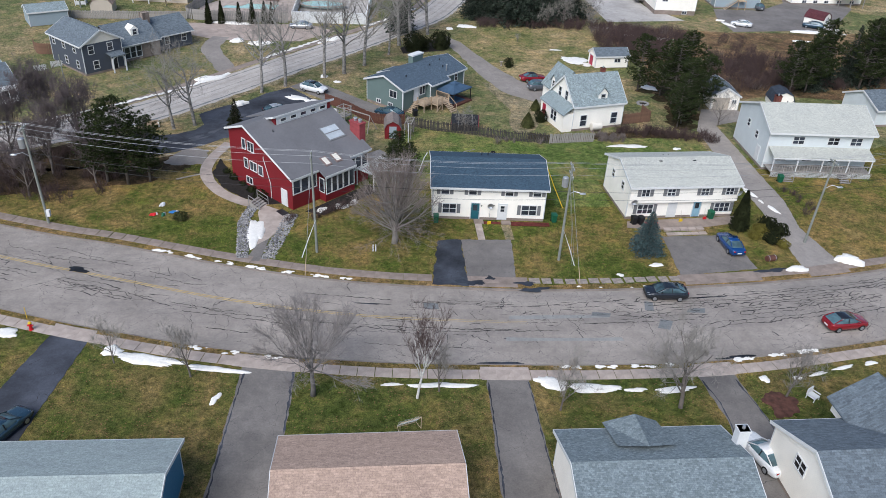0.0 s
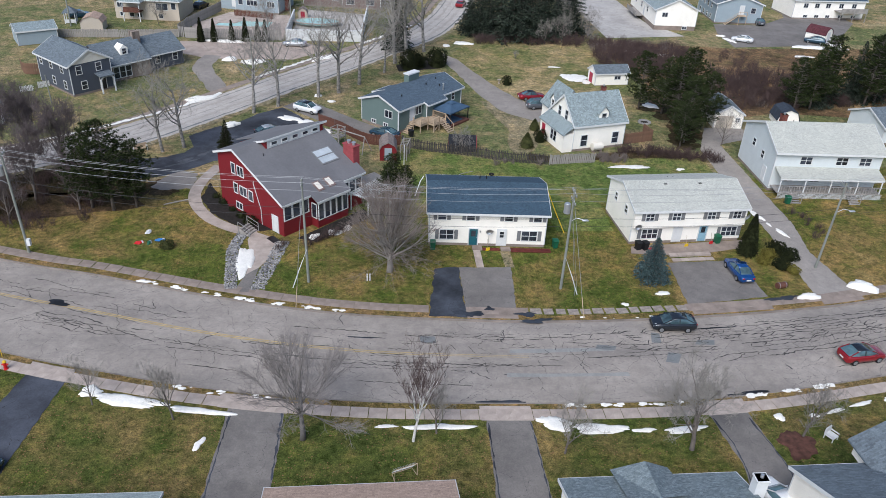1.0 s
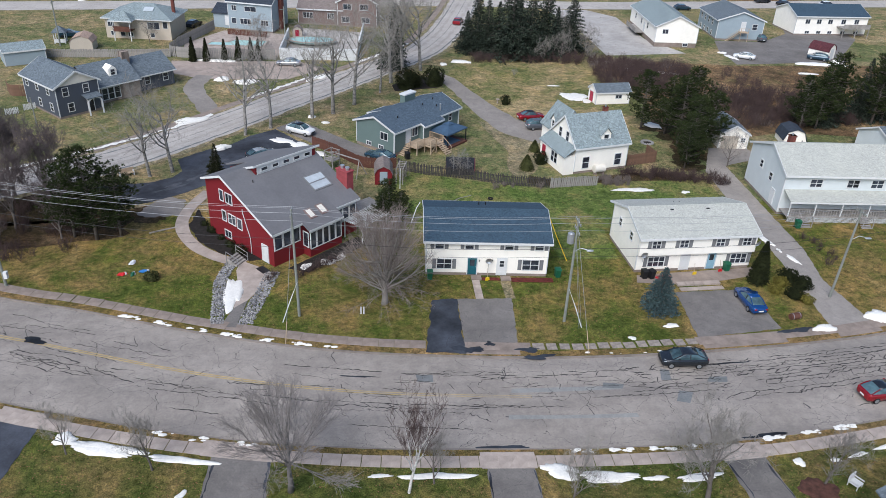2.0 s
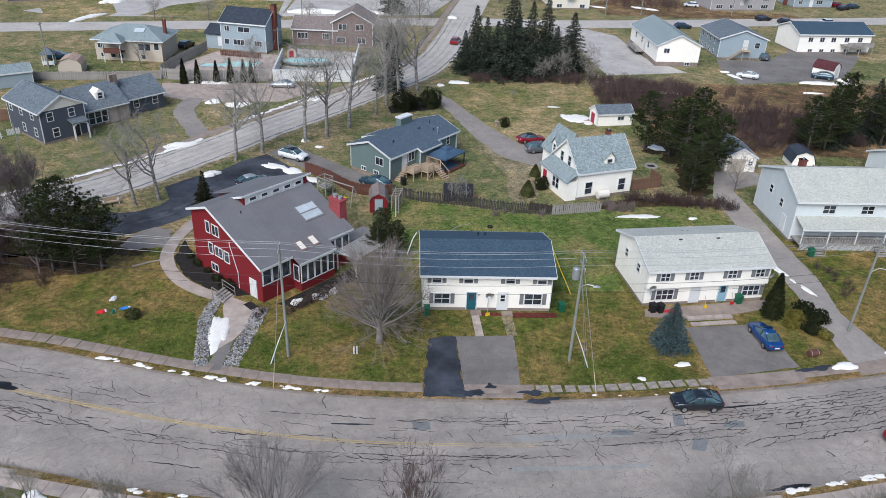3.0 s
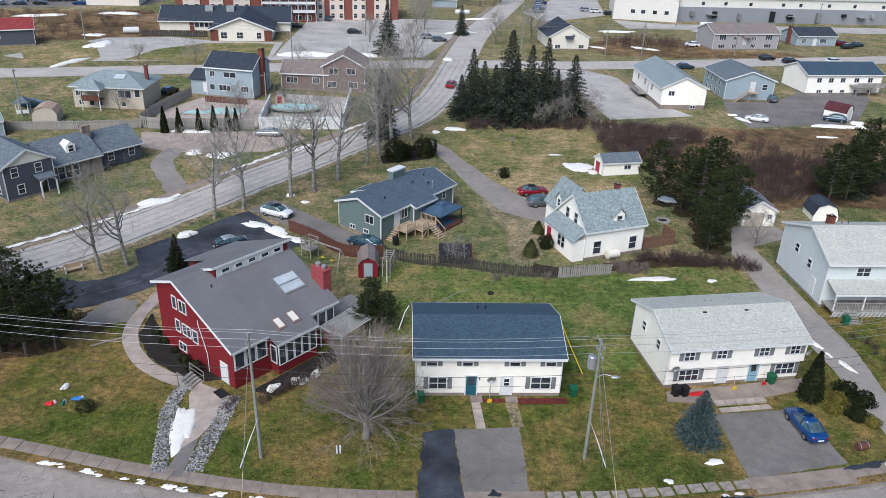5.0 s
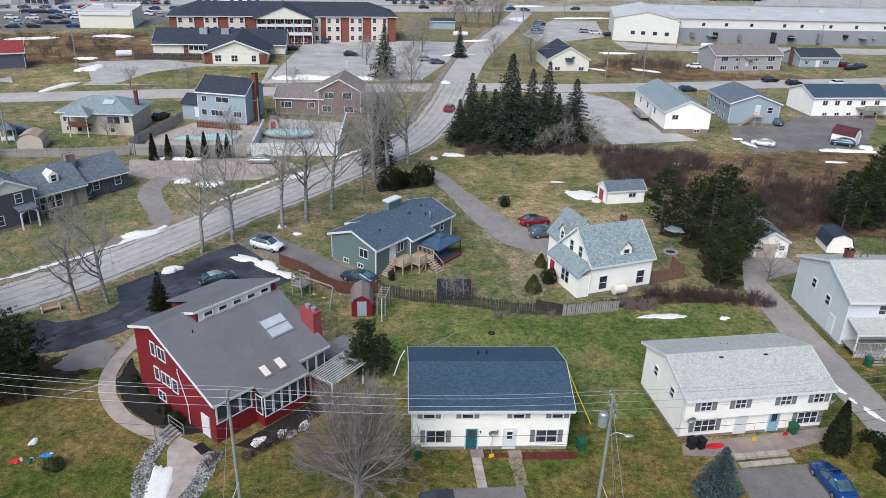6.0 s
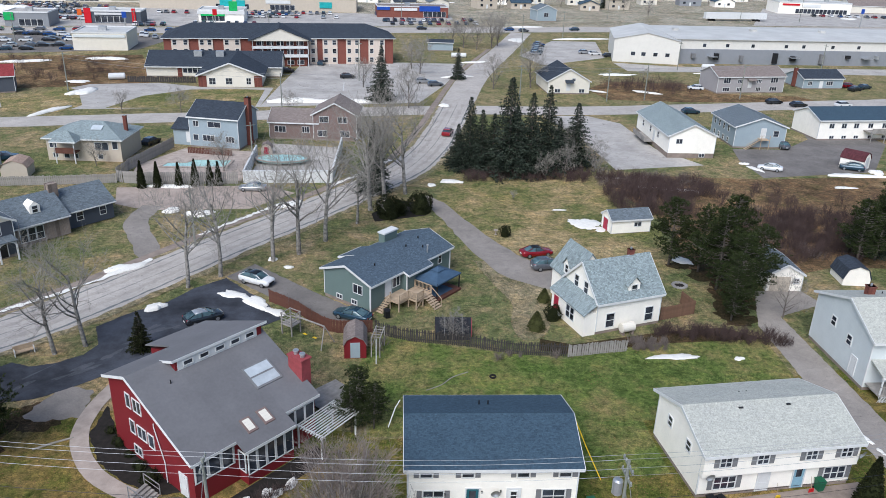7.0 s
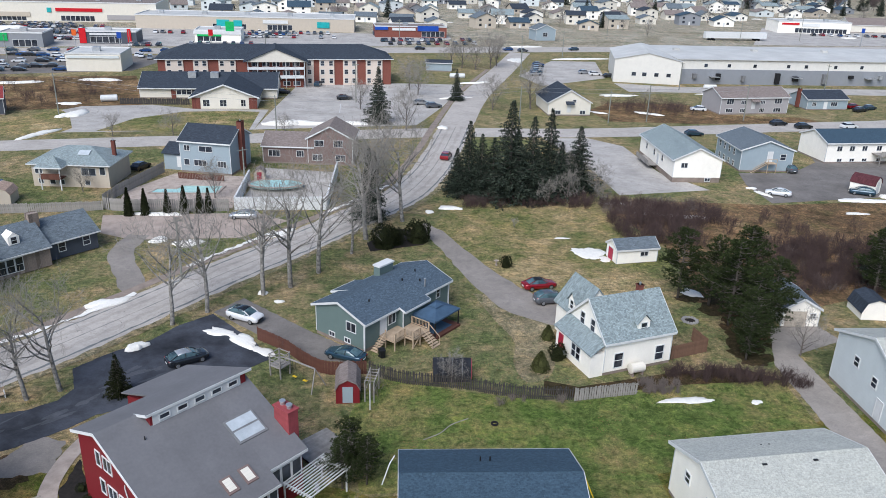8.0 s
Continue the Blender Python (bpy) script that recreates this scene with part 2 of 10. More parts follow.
M = {
    "lawn": grass("lawn", (0.126, 0.144, 0.072), (0.27, 0.21, 0.138), (0.41, 0.33, 0.232), 0.49, 0.4),
    "far_grass": grass("far_grass", (0.155, 0.155, 0.085), (0.25, 0.203, 0.132), (0.35, 0.29, 0.21), 0.48),
    "front_lawn": grass("front_lawn", (0.088, 0.109, 0.028), (0.214, 0.152, 0.068), (0.34, 0.255, 0.12), 0.5, 0.8),
    "near_lawn": grass("near_lawn", (0.082, 0.1, 0.03), (0.18, 0.136, 0.062), (0.31, 0.235, 0.12), 0.486, 1.0),
    "back_lawn": grass("back_lawn", (0.114, 0.155, 0.05), (0.232, 0.194, 0.098), (0.385, 0.305, 0.17), 0.505, 0.3),
    "litter": grass("leaf_litter", (0.042, 0.036, 0.022), (0.078, 0.053, 0.036), (0.145, 0.102, 0.07), 0.48),
    "town": grass("town_ground", (0.19, 0.175, 0.135), (0.31, 0.275, 0.25), (0.38, 0.35, 0.33), 0.42),
    "meadow": grass("meadow", (0.145, 0.155, 0.07), (0.285, 0.222, 0.135), (0.43, 0.335, 0.22), 0.47),
    "scrub": grass("scrub", (0.105, 0.07, 0.048), (0.21, 0.14, 0.09), (0.345, 0.248, 0.158), 0.465),
    "verge": grass("verge", (0.14, 0.112, 0.042), (0.22, 0.147, 0.08), (0.34, 0.25, 0.14), 0.46, 0.6),
    "red_mulch": plain("red_mulch", (0.13, 0.026, 0.02), 0.95, var=0.5, scale=2, fine=10, bump=0.8),
    "brown_mulch": plain("brown_mulch", (0.1, 0.045, 0.032), 0.95, var=0.5, scale=2, fine=10, bump=0.8),
    "mulch": plain("mulch", (0.022, 0.018, 0.015), 0.95, var=0.5, scale=2, fine=12, bump=0.8),
    "road": asphalt("road_asphalt", (0.305, 0.27, 0.234), 0.3, 0.18, bands=True),
    "street": asphalt("street_asphalt", (0.44, 0.4, 0.355), 0.1, 0.14, 0.6),
    "street_worn": asphalt("worn_street_asphalt", (0.385, 0.35, 0.31), 0.08, 0.18, 0.6),
    "lane": asphalt("lane_asphalt", (0.27, 0.24, 0.21), 0.06, 0.2, 0.6),
    "drive_long": asphalt("long_driveway_asphalt", (0.3, 0.268, 0.236), 0.06, 0.14, 0.6),
    "lot": asphalt("lot_asphalt", (0.43, 0.4, 0.362), 0.14, 0.22, 0.4),
    "drive": asphalt("driveway_asphalt", (0.185, 0.168, 0.152), 0.12, 0.28, 0.8),
    "fresh": asphalt("dark_asphalt", (0.058, 0.063, 0.076), 0.2, 0.8),
    "fresh_pale": asphalt("lighter_asphalt", (0.085, 0.09, 0.102), 0.1, 0.5),
    "strip": asphalt("damp_patched_asphalt", (0.05, 0.056, 0.068), 0.3, 0.9),
    "patch": asphalt("patch_asphalt", (0.034, 0.04, 0.05), 0.3, 0.9),
    "dirt": grass("bare_dirt", (0.2, 0.17, 0.12), (0.27, 0.23, 0.17), (0.34, 0.29, 0.22), 0.47, 0.3),
    "crack": plain("open_crack", (0.036, 0.034, 0.033), 0.95, var=0.3),
    "gravel": plain("gravel", (0.42, 0.34, 0.285), 0.95, var=0.25, scale=0.5, fine=9, bump=0.8),
    "concrete": plain("concrete", (0.44, 0.365, 0.31), 0.9, var=0.25, scale=0.9, fine=12, bump=0.3),
    "old_concrete": plain("old_concrete", (0.285, 0.228, 0.188), 0.92, var=0.3, scale=0.7, fine=10, bump=0.4),
    "worn_slab": plain("weathered_slab", (0.31, 0.265, 0.225), 0.95, var=0.4, scale=1.6, fine=9, bump=0.5),
    "rock": foliage("grey_rock", (0.075, 0.076, 0.084), (0.3, 0.295, 0.295), 0.9),
    "fieldstone": shingles("fieldstone", (0.25, 0.2, 0.165), 0.5, 1.5, 0.3, 0.55, 1.2),
    "kerb": plain("kerb_concrete", (0.26, 0.222, 0.19), 0.92, var=0.3, scale=0.7, fine=10, bump=0.4),
    "road_pale": asphalt("pale_patch_asphalt", (0.27, 0.265, 0.245), 0.0, 0.06),
    "old_patch": asphalt("old_patch_asphalt", (0.18, 0.185, 0.18), 0.1, 0.2),
    "cedar_board": plain("brown_cedar_boards", (0.2, 0.115, 0.075), 0.85, var=0.25),
    "snow": plain("old_snow", (0.86, 0.825, 0.75), 0.6, var=0.08, scale=1.5, fine=6, bump=0.5),
    "white": siding("white_siding", (0.95, 0.9, 0.8)),
    "offwhite": siding("off_white_metal_cladding", (0.68, 0.65, 0.585)),
    "beige": siding("beige_siding", (0.66, 0.56, 0.47)),
    "cream": siding("cream_siding", (0.72, 0.67, 0.57)),
    "pale": siding("pale_grey_siding", (0.63, 0.665, 0.655)),
    "grey_s": siding("grey_siding", (0.25, 0.26, 0.275)),
    "taupe_s": siding("taupe_siding", (0.36, 0.34, 0.335)),
    "roof_red": shingles("red_shingles", (0.26, 0.05, 0.05)),
    "roof_maroon": shingles("maroon_shingles", (0.1, 0.035, 0.04)),
    "navy": siding("slate_siding", (0.075, 0.085, 0.105)),
    "sage": siding("sage_green_siding", (0.135, 0.185, 0.17)),
    "chimney_red": plain("faded_red_cladding", (0.34, 0.07, 0.075), 0.8, var=0.25),
    "red": siding("red_siding", (0.18, 0.014, 0.019)),
    "blue_s": siding("blue_siding", (0.04, 0.16, 0.28)),
    "bluegrey": siding("blue_grey_siding", (0.31, 0.37, 0.4)),
    "tan": siding("tan_siding", (0.52, 0.45, 0.36)),
    "brown_s": siding("brown_siding", (0.2, 0.14, 0.125)),
    "brick": shingles("red_brick", (0.17, 0.062, 0.047), 0.8, 1.15, 0.075, 0.22, 1.3),
    "trim": plain("white_trim", (0.72, 0.72, 0.7), 0.5, var=0.08),
    "shutter": plain("grey_shutter", (0.2, 0.2, 0.2), 0.6),
    "glass": glass_pane("window_glass"),
    "skylight": plain("frosted_skylight", (0.5, 0.54, 0.56), 0.25, var=0.15, spec=0.5),
    "roof_navy": shingles("navy_shingles", (0.05, 0.082, 0.112), 0.84, 1.16, 0.14, 0.24, 0.85),
    "roof_blue": shingles("blue_grey_shingles", (0.082, 0.112, 0.142), 0.78, 1.25, 0.14, 0.22, 0.8),
    "roof_light": shingles("light_grey_shingles", (0.455, 0.455, 0.4), 0.9, 1.08, 0.15, 0.26, 0.82),
    "roof_grey": shingles("grey_shingles", (0.14, 0.165, 0.182)),
    "roof_teal": shingles("grey_green_shingles", (0.25, 0.295, 0.295), 0.72, 1.26, 0.13, 0.22),
    "roof_mid": shingles("mid_grey_shingles", (0.185, 0.22, 0.228), 0.76, 1.22, 0.13, 0.22),
    "roof_pale": shingles("pale_green_grey_shingles", (0.31, 0.355, 0.34), 0.9, 1.08, 0.16, 0.34, 0.85),
    "roof_brown": shingles("brown_shingles", (0.42, 0.302, 0.232), 0.85, 1.12),
    "roof_taupe": shingles("taupe_shingles", (0.23, 0.19, 0.17)),
    "roof_black": shingles("charcoal_shingles", (0.045, 0.055, 0.07)),
    "roof_white": plain("white_roofing", (0.57, 0.56, 0.525), 0.7, var=0.15, scale=0.15),
    "roof_slate": plain("slate_grey_roofing", (0.172, 0.168, 0.172), 0.8, var=0.12, scale=0.35, fine=4, bump=0.1),
    "door_teal": plain("teal_door", (0.02, 0.12, 0.15), 0.5),
    "door_red": plain("red_door", (0.4, 0.02, 0.05), 0.5),
    "door_blue": plain("pale_blue_door", (0.24, 0.4, 0.48), 0.5),
    "pole": plain("weathered_pole", (0.25, 0.26, 0.225), 0.9, var=0.25, fine=40),
    "wood": plain("raw_timber", (0.5, 0.38, 0.26), 0.85, var=0.2),
    "grey_wood": plain("weathered_wood", (0.34, 0.315, 0.285), 0.9, var=0.3),
    "dark_wood": plain("dark_fence_wood", (0.07, 0.062, 0.056), 0.9, var=0.5),
    "stain": plain("red_brown_stain", (0.13, 0.055, 0.038), 0.8, var=0.25),
    "metal": plain("galvanised_metal", (0.55, 0.56, 0.57), 0.4, 0.7),
    "wire": plain("wire", (0.35, 0.36, 0.37), 0.5, 0.5),
    "black_felt": plain("black_roofing_felt", (0.022, 0.024, 0.03), 0.85, var=0.4, scale=1.5),
    "black": plain("black_plastic", (0.015, 0.015, 0.017), 0.5),
    "rubber": plain("tyre_rubber", (0.012, 0.012, 0.012), 0.85),
    "rim": plain("wheel_rim", (0.4, 0.41, 0.42), 0.35, 0.7),
    "lamp_white": plain("headlamp", (0.75, 0.77, 0.78), 0.2, spec=0.6),
    "lamp_red": plain("tail_lamp", (0.35, 0.01, 0.015), 0.25, spec=0.6),
    "mottled_bark": plain("mottled_bark", (0.3, 0.28, 0.25), 0.95, var=0.75, scale=2.2, fine=8, bump=0.8),
    "bark": plain("grey_bark", (0.17, 0.145, 0.125), 0.95, var=0.4, fine=14, bump=0.8),
    "twig": plain("bare_twigs", (0.2, 0.165, 0.145), 0.95, var=0.3),
    "red_twig": plain("reddish_twigs", (0.088, 0.058, 0.052), 0.95, var=0.3),
    "grey_bark": plain("grey_bark", (0.17, 0.155, 0.145), 0.95, var=0.3, fine=14, bump=0.6),
    "thicket_twig": plain("brown_grey_twigs", (0.15, 0.12, 0.115), 0.95, var=0.3),
    "grey_twig": plain("grey_twigs", (0.24, 0.215, 0.2), 0.95, var=0.3),
    "pale_bark": plain("pale_grey_bark", (0.34, 0.31, 0.28), 0.95, var=0.3, fine=14, bump=0.6),
    "maple_twig": plain("maple_twigs", (0.25, 0.205, 0.18), 0.95, var=0.3),
    "pale_twig": plain("lichened_twigs", (0.3, 0.275, 0.24), 0.95, var=0.3),
    "birch": plain("birch_bark", (0.72, 0.69, 0.64), 0.85, var=0.35, scale=6, fine=20),
    "needle": foliage("pine_needles", (0.007, 0.013, 0.006), (0.046, 0.062, 0.022)),
    "spruce": foliage("spruce_needles", (0.006, 0.011, 0.008), (0.062, 0.08, 0.06)),
    "blue_spruce": foliage("blue_spruce_needles", (0.02, 0.042, 0.045), (0.085, 0.13, 0.134)),
    "cedar": foliage("cedar_leaves", (0.006, 0.009, 0.005), (0.026, 0.031, 0.012)),
    "shrub": foliage("shrub_leaves", (0.02, 0.028, 0.01), (0.075, 0.08, 0.03)),
    "gold_shrub": foliage("golden_shrub_leaves", (0.05, 0.045, 0.012), (0.17, 0.15, 0.035)),
    "yellow": plain("yellow_plastic", (0.75, 0.5, 0.02), 0.5),
    "yellow_line": plain("worn_yellow_paint", (0.48, 0.35, 0.15), 0.85, var=0.4, scale=1.5),
    "white_line": plain("worn_white_paint", (0.62, 0.62, 0.6), 0.85, var=0.3),
    "green_p": plain("green_plastic", (0.015, 0.12, 0.06), 0.5),
    "red_p": plain("red_plastic", (0.55, 0.015, 0.02), 0.45),
    "blue_p": plain("blue_plastic", (0.03, 0.2, 0.5), 0.45),
    "orange_p": plain("orange_plastic", (0.75, 0.13, 0.02), 0.45),
    "sign_green": plain("sign_green", (0.02, 0.45, 0.12), 0.4),
    "sign_red": plain("sign_red", (0.6, 0.01, 0.02), 0.4),
    "sign_blue": plain("sign_blue", (0.02, 0.08, 0.4), 0.4),
    "teal_p": plain("teal_paint", (0.03, 0.42, 0.42), 0.4),
    "pool": plain("pool_water", (0.42, 0.66, 0.6), 0.08, var=0.15, spec=0.6),
    "canopy": plain("blue_canopy_cloth", (0.055, 0.1, 0.16), 0.8),
    "car_glass": glass_pane("car_window_glass", (0.05, 0.085, 0.095)),
    "paint_black": car_paint("black_paint", (0.02, 0.024, 0.03)),
    "paint_white": car_paint("white_paint", (0.72, 0.72, 0.71), 0.0),
    "paint_blue": car_paint("blue_paint", (0.008, 0.06, 0.21)),
    "paint_red": car_paint("red_paint", (0.28, 0.008, 0.015)),
    "paint_silver": car_paint("silver_paint", (0.45, 0.46, 0.47), 0.5),
    "paint_grey": car_paint("grey_paint", (0.13, 0.14, 0.155), 0.4),
    "paint_teal": car_paint("dark_blue_paint", (0.025, 0.06, 0.09)),
}


# ------------------------------------------------------------ mesh tools
class Mesh:
    """Vertices and faces gathered for one part."""

    def __init__(self):
        self.v, self.f = [], []

    def add(self, vs, fs):
        n = len(self.v)
        self.v += [tuple(p) for p in vs]
        self.f += [tuple(i + n for i in f) for f in fs]
        return self

    def box(self, x0, y0, z0, x1, y1, z1):
        return self.add([(x0, y0, z0), (x1, y0, z0), (x1, y1, z0), (x0, y1, z0), (x0, y0, z1), (x1, y0, z1), (x1, y1, z1), (x0, y1, z1)],
                        [(0, 3, 2, 1), (4, 5, 6, 7), (0, 1, 5, 4), (1, 2, 6, 5), (2, 3, 7, 6), (3, 0, 4, 7)])

    def prism(self, poly, z0, z1):
        """An upright prism over a ground outline (anticlockwise)."""
        n = len(poly)
        return self.add([(x, y, z0) for x, y in poly] + [(x, y, z1) for x, y in poly],
                        [tuple(range(n))[::-1], tuple(range(n, 2 * n))] + [(i, (i + 1) % n, n + (i + 1) % n, n + i) for i in range(n)])

    def along(self, prof, x0, x1, axis="x"):
        """A profile in (y, z) drawn out along x (or, for axis y, a profile in (x, z) along y)."""
        n = len(prof)
        if axis == "x":
            vs = [(x0, a, z) for a, z in prof] + [(x1, a, z) for a, z in prof]
        else:
            vs = [(a, x0, z) for a, z in prof] + [(a, x1, z) for a, z in prof]
        return self.add(vs, [tuple(range(n)), tuple(range(n, 2 * n))[::-1]] + [(i, n + i, n + (i + 1) % n, (i + 1) % n) for i in range(n)])

    def slab(self, quad, t):
        """A sloped board: four corners (anticlockwise from above) and its thickness downwards."""
        return self.add(list(quad) + [(x, y, z - t) for x, y, z in quad],
                        [(0, 1, 2, 3), (7, 6, 5, 4)] + [(i, 4 + i, 4 + (i + 1) % 4, (i + 1) % 4) for i in range(4)])

    def beam(self, p, q, w, h=None):
        """A bar of width w and height h from p to q."""
        h = h or w
        p, q = Vector(p), Vector(q)
        d = (q - p).normalized()
        side = d.cross(Vector((0, 0, 1)))
        side = side.normalized() if side.length > 1e-4 else Vector((1, 0, 0))
        up = side.cross(d)
        s, u = side * w / 2, up * h / 2
        return self.add([p - s - u, p + s - u, p + s + u, p - s + u, q - s - u, q + s - u, q + s + u, q - s + u],
                        [(0, 1, 2, 3), (7, 6, 5, 4), (0, 4, 5, 1), (1, 5, 6, 2), (2, 6, 7, 3), (3, 7, 4, 0)])

    def tube(self, pts, rads, n=6, cap=True):
        base = len(self.v)
        for k, (p, r) in enumerate(zip(pts, rads)):
            p = Vector(p)
            d = Vector(pts[min(k + 1, len(pts) - 1)]) - Vector(pts[max(k - 1, 0)])
            d = d.normalized() if d.length > 1e-6 else Vector((0, 0, 1))
            a = d.cross(Vector((0.31, 0.95, 0.02)) if abs(d.z) > 0.9 else Vector((0, 0, 1))).normalized()
            b = d.cross(a)
            for i in range(n):
                w = 2 * math.pi * i / n
                self.v.append(tuple(p + (a * math.cos(w) + b * math.sin(w)) * r))
        for k in range(len(pts) - 1):
            for i in range(n):
                j = (i + 1) % n
                self.f.append((base + k * n + i, base + k * n + j, base + (k + 1) * n + j, base + (k + 1) * n + i))
        if cap:
            self.f.append(tuple(base + i for i in range(n))[::-1])
            self.f.append(tuple(base + (len(pts) - 1) * n + i for i in range(n)))
        return self

    def dome(self, cx, cy, cz, rx, ry, rz, seg=12, rings=5, jitter=0.0, rng=None, full=False):
        """A lumpy half (or whole) ellipsoid."""
        base = len(self.v)
        lo = -math.pi / 2 if full else 0.0
        for r in range(rings + 1):
            a = lo + (math.pi / 2 - lo) * r / rings
            for s in range(seg):
                w = 2 * math.pi * s / seg
                k = 1 + (rng.uniform(-jitter, jitter) if rng else 0)
                self.v.append((cx + rx * k * math.cos(a) * math.cos(w), cy + ry * k * math.cos(a) * math.sin(w), cz + rz * math.sin(a) * (1 + (rng.uniform(-jitter, jitter) if rng and r < rings else 0))))
        for r in range(rings):
            for s in range(seg):
                t = (s + 1) % seg
                self.f.append((base + r * seg + s, base + r * seg + t, base + (r + 1) * seg + t, base + (r + 1) * seg + s))
        return self

    def data(self, name, material, smooth=False):
        me = bpy.data.meshes.new(name)
        me.from_pydata(self.v, [], self.f)
        me.materials.append(material)
        if smooth:
            me.polygons.foreach_set("use_smooth", [True] * len(me.polygons))
        me.update()
        return me


def part(name, mesh, material=None, parent=None, label="", loc=None, rz=0.0, smooth=False):
    """Links a Mesh (or ready mesh data) as one object under a thing or a part."""
    data = mesh.data(name, material, smooth) if isinstance(mesh, Mesh) else mesh
    ob = new(name, data)
    if loc is not None:
        ob.location = loc
    ob.rotation_euler = (0, 0, radians(rz))
    if parent is not None:
        ob.parent = parent
    if label:
        ob["label"] = label
    return ob


def thing(name, label, category, x=0.0, y=0.0, z=0.0, yaw=0.0, group="", kind=""):
    ob = new(name)
    ob.empty_display_size = 0.3
    ob.matrix_basis = pose(x, y, z, 0, 0, yaw)
    return tagged(ob, label, category, group, kind)


def single(name, mesh, material, label, category, x=0.0, y=0.0, z=0.0, yaw=0.0, group="", kind="", smooth=False):
    """A thing that is one mesh."""
    ob = part(name, mesh, material, smooth=smooth)
    ob.matrix_basis = pose(x, y, z, 0, 0, yaw)
    return tagged(ob, label, category, group, kind)


def curve_points(ctrl, step=2.0):
    """A smooth line (Catmull-Rom) through a few control points."""
    c = [np.array(p, float) for p in ctrl]
    c = [2 * c[0] - c[1]] + c + [2 * c[-1] - c[-2]]
    out = []
    for a, b, d, e in zip(c, c[1:], c[2:], c[3:]):
        n = max(2, int(np.linalg.norm(d - b) / step))
        for i in range(n):
            t = i / n
            out.append(0.5 * (2 * b + (d - a) * t + (2 * a - 5 * b + 4 * d - e) * t * t + (3 * b - a - 3 * d + e) * t ** 3))
    out.append(c[-2])
    return out


def ribbon(ctrl, half, z, step=2.0, wobble=0.0, seed=1):
    """A band of road along a line, with slightly uneven edges."""
    rng = random.Random(seed)
    pts = curve_points(ctrl, step)
    m = Mesh()
    row = []
    for i, p in enumerate(pts):
        d = pts[min(i + 1, len(pts) - 1)] - pts[max(i - 1, 0)]
        d = d[:2] / np.linalg.norm(d[:2])
        nrm = np.array((-d[1], d[0]))
        h = half(i / (len(pts) - 1)) if callable(half) else half
        row.append((p[:2] + nrm * (h + rng.uniform(-wobble, wobble)), p[:2] - nrm * (h + rng.uniform(-wobble, wobble))))
    m.v = [(q[0], q[1], z) for a, b in row for q in (a, b)]
    m.f = [(2 * i, 2 * i + 1, 2 * i + 3, 2 * i + 2) for i in range(len(row) - 1)]
    return m


def flat(poly, z, thick=0.04):
    """A paved area with a small upstand."""
    area = sum(a[0] * b[1] - b[0] * a[1] for a, b in zip(poly, poly[1:] + poly[:1]))
    return Mesh().prism(poly if area > 0 else poly[::-1], z - thick, z)


# ------------------------------------------------------------ ground, road, kerbs and pavements
FAR_KERB = [(-140, 34), (-95, 15), (-47.6, -2.3), (-34.5, -6.3), (-22, -10.4), (-10.3, -13.3), (1, -14.6), (13, -15.1), (25, -14.6), (38, -13.3), (50, -11.1), (90, -2), (140, 10)]
NEAR_KERB = [(-140, 17), (-95, 0.5), (-41.5, -17.8), (-30.8, -21.2), (-19.8, -24.1), (-7.8, -25.9), (3, -26.5), (15, -26.7), (26.3, -26.1), (38.3, -24.2), (50, -21.8), (90, -13), (140, -1)]


def kerb_line(ctrl):
    pts = np.array(curve_points(ctrl, 1.0))
    return lambda x: float(np.interp(x, pts[:, 0], pts[:, 1]))


far_kerb, near_kerb = kerb_line(FAR_KERB), kerb_line(NEAR_KERB)
STEP = 0.13
ground = Mesh()
xs = [-2500, -600, -300] + list(np.arange(-140, 141, 2.0)) + [300, 600, 2500]
cols = []
for gx in xs:
    cx = max(-140, min(140, gx))
    n, f = near_kerb(cx), far_kerb(cx)
    ys = [(-1500, 0), (-120, 0), (n - 0.16, 0), (n - 0.15, -STEP - 0.03), (f + 0.15, -STEP - 0.03), (f + 0.16, 0), (60, 0), (160, 0), (400, 0), (3500, 0)]
    cols.append([(gx, y, z) for y, z in ys])
k = len(cols[0])
ground.v = [p for c in cols for p in c]
ground.f = [(i * k + j, (i + 1) * k + j, (i + 1) * k + j + 1, i * k + j + 1) for i in range(len(cols) - 1) for j in range(k - 1)]
single("ground", ground, M["lawn"], "winter lawn with green and brown patches", "lawn", kind="structure")

rx = list(np.arange(-140, 140.1, 1.0))
road = Mesh()
for x in rx:
    n, f = near_kerb(x), far_kerb(x)
    for j in range(9):
        u = j / 8
        road.v.append((x, n + (f - n) * u, -STEP + 0.07 * (1 - (2 * u - 1) ** 2)))
road.f = [(i * 9 + j, (i + 1) * 9 + j, (i + 1) * 9 + j + 1, i * 9 + j + 1) for i in range(len(rx) - 1) for j in range(8)]
single("road", road, M["road"], "cracked grey asphalt road with worn surface", "road", kind="structure")


def on_road(x, u):
    n, f = near_kerb(x), far_kerb(x)
    return (x, n + (f - n) * u, -STEP + 0.07 * (1 - (2 * u - 1) ** 2))


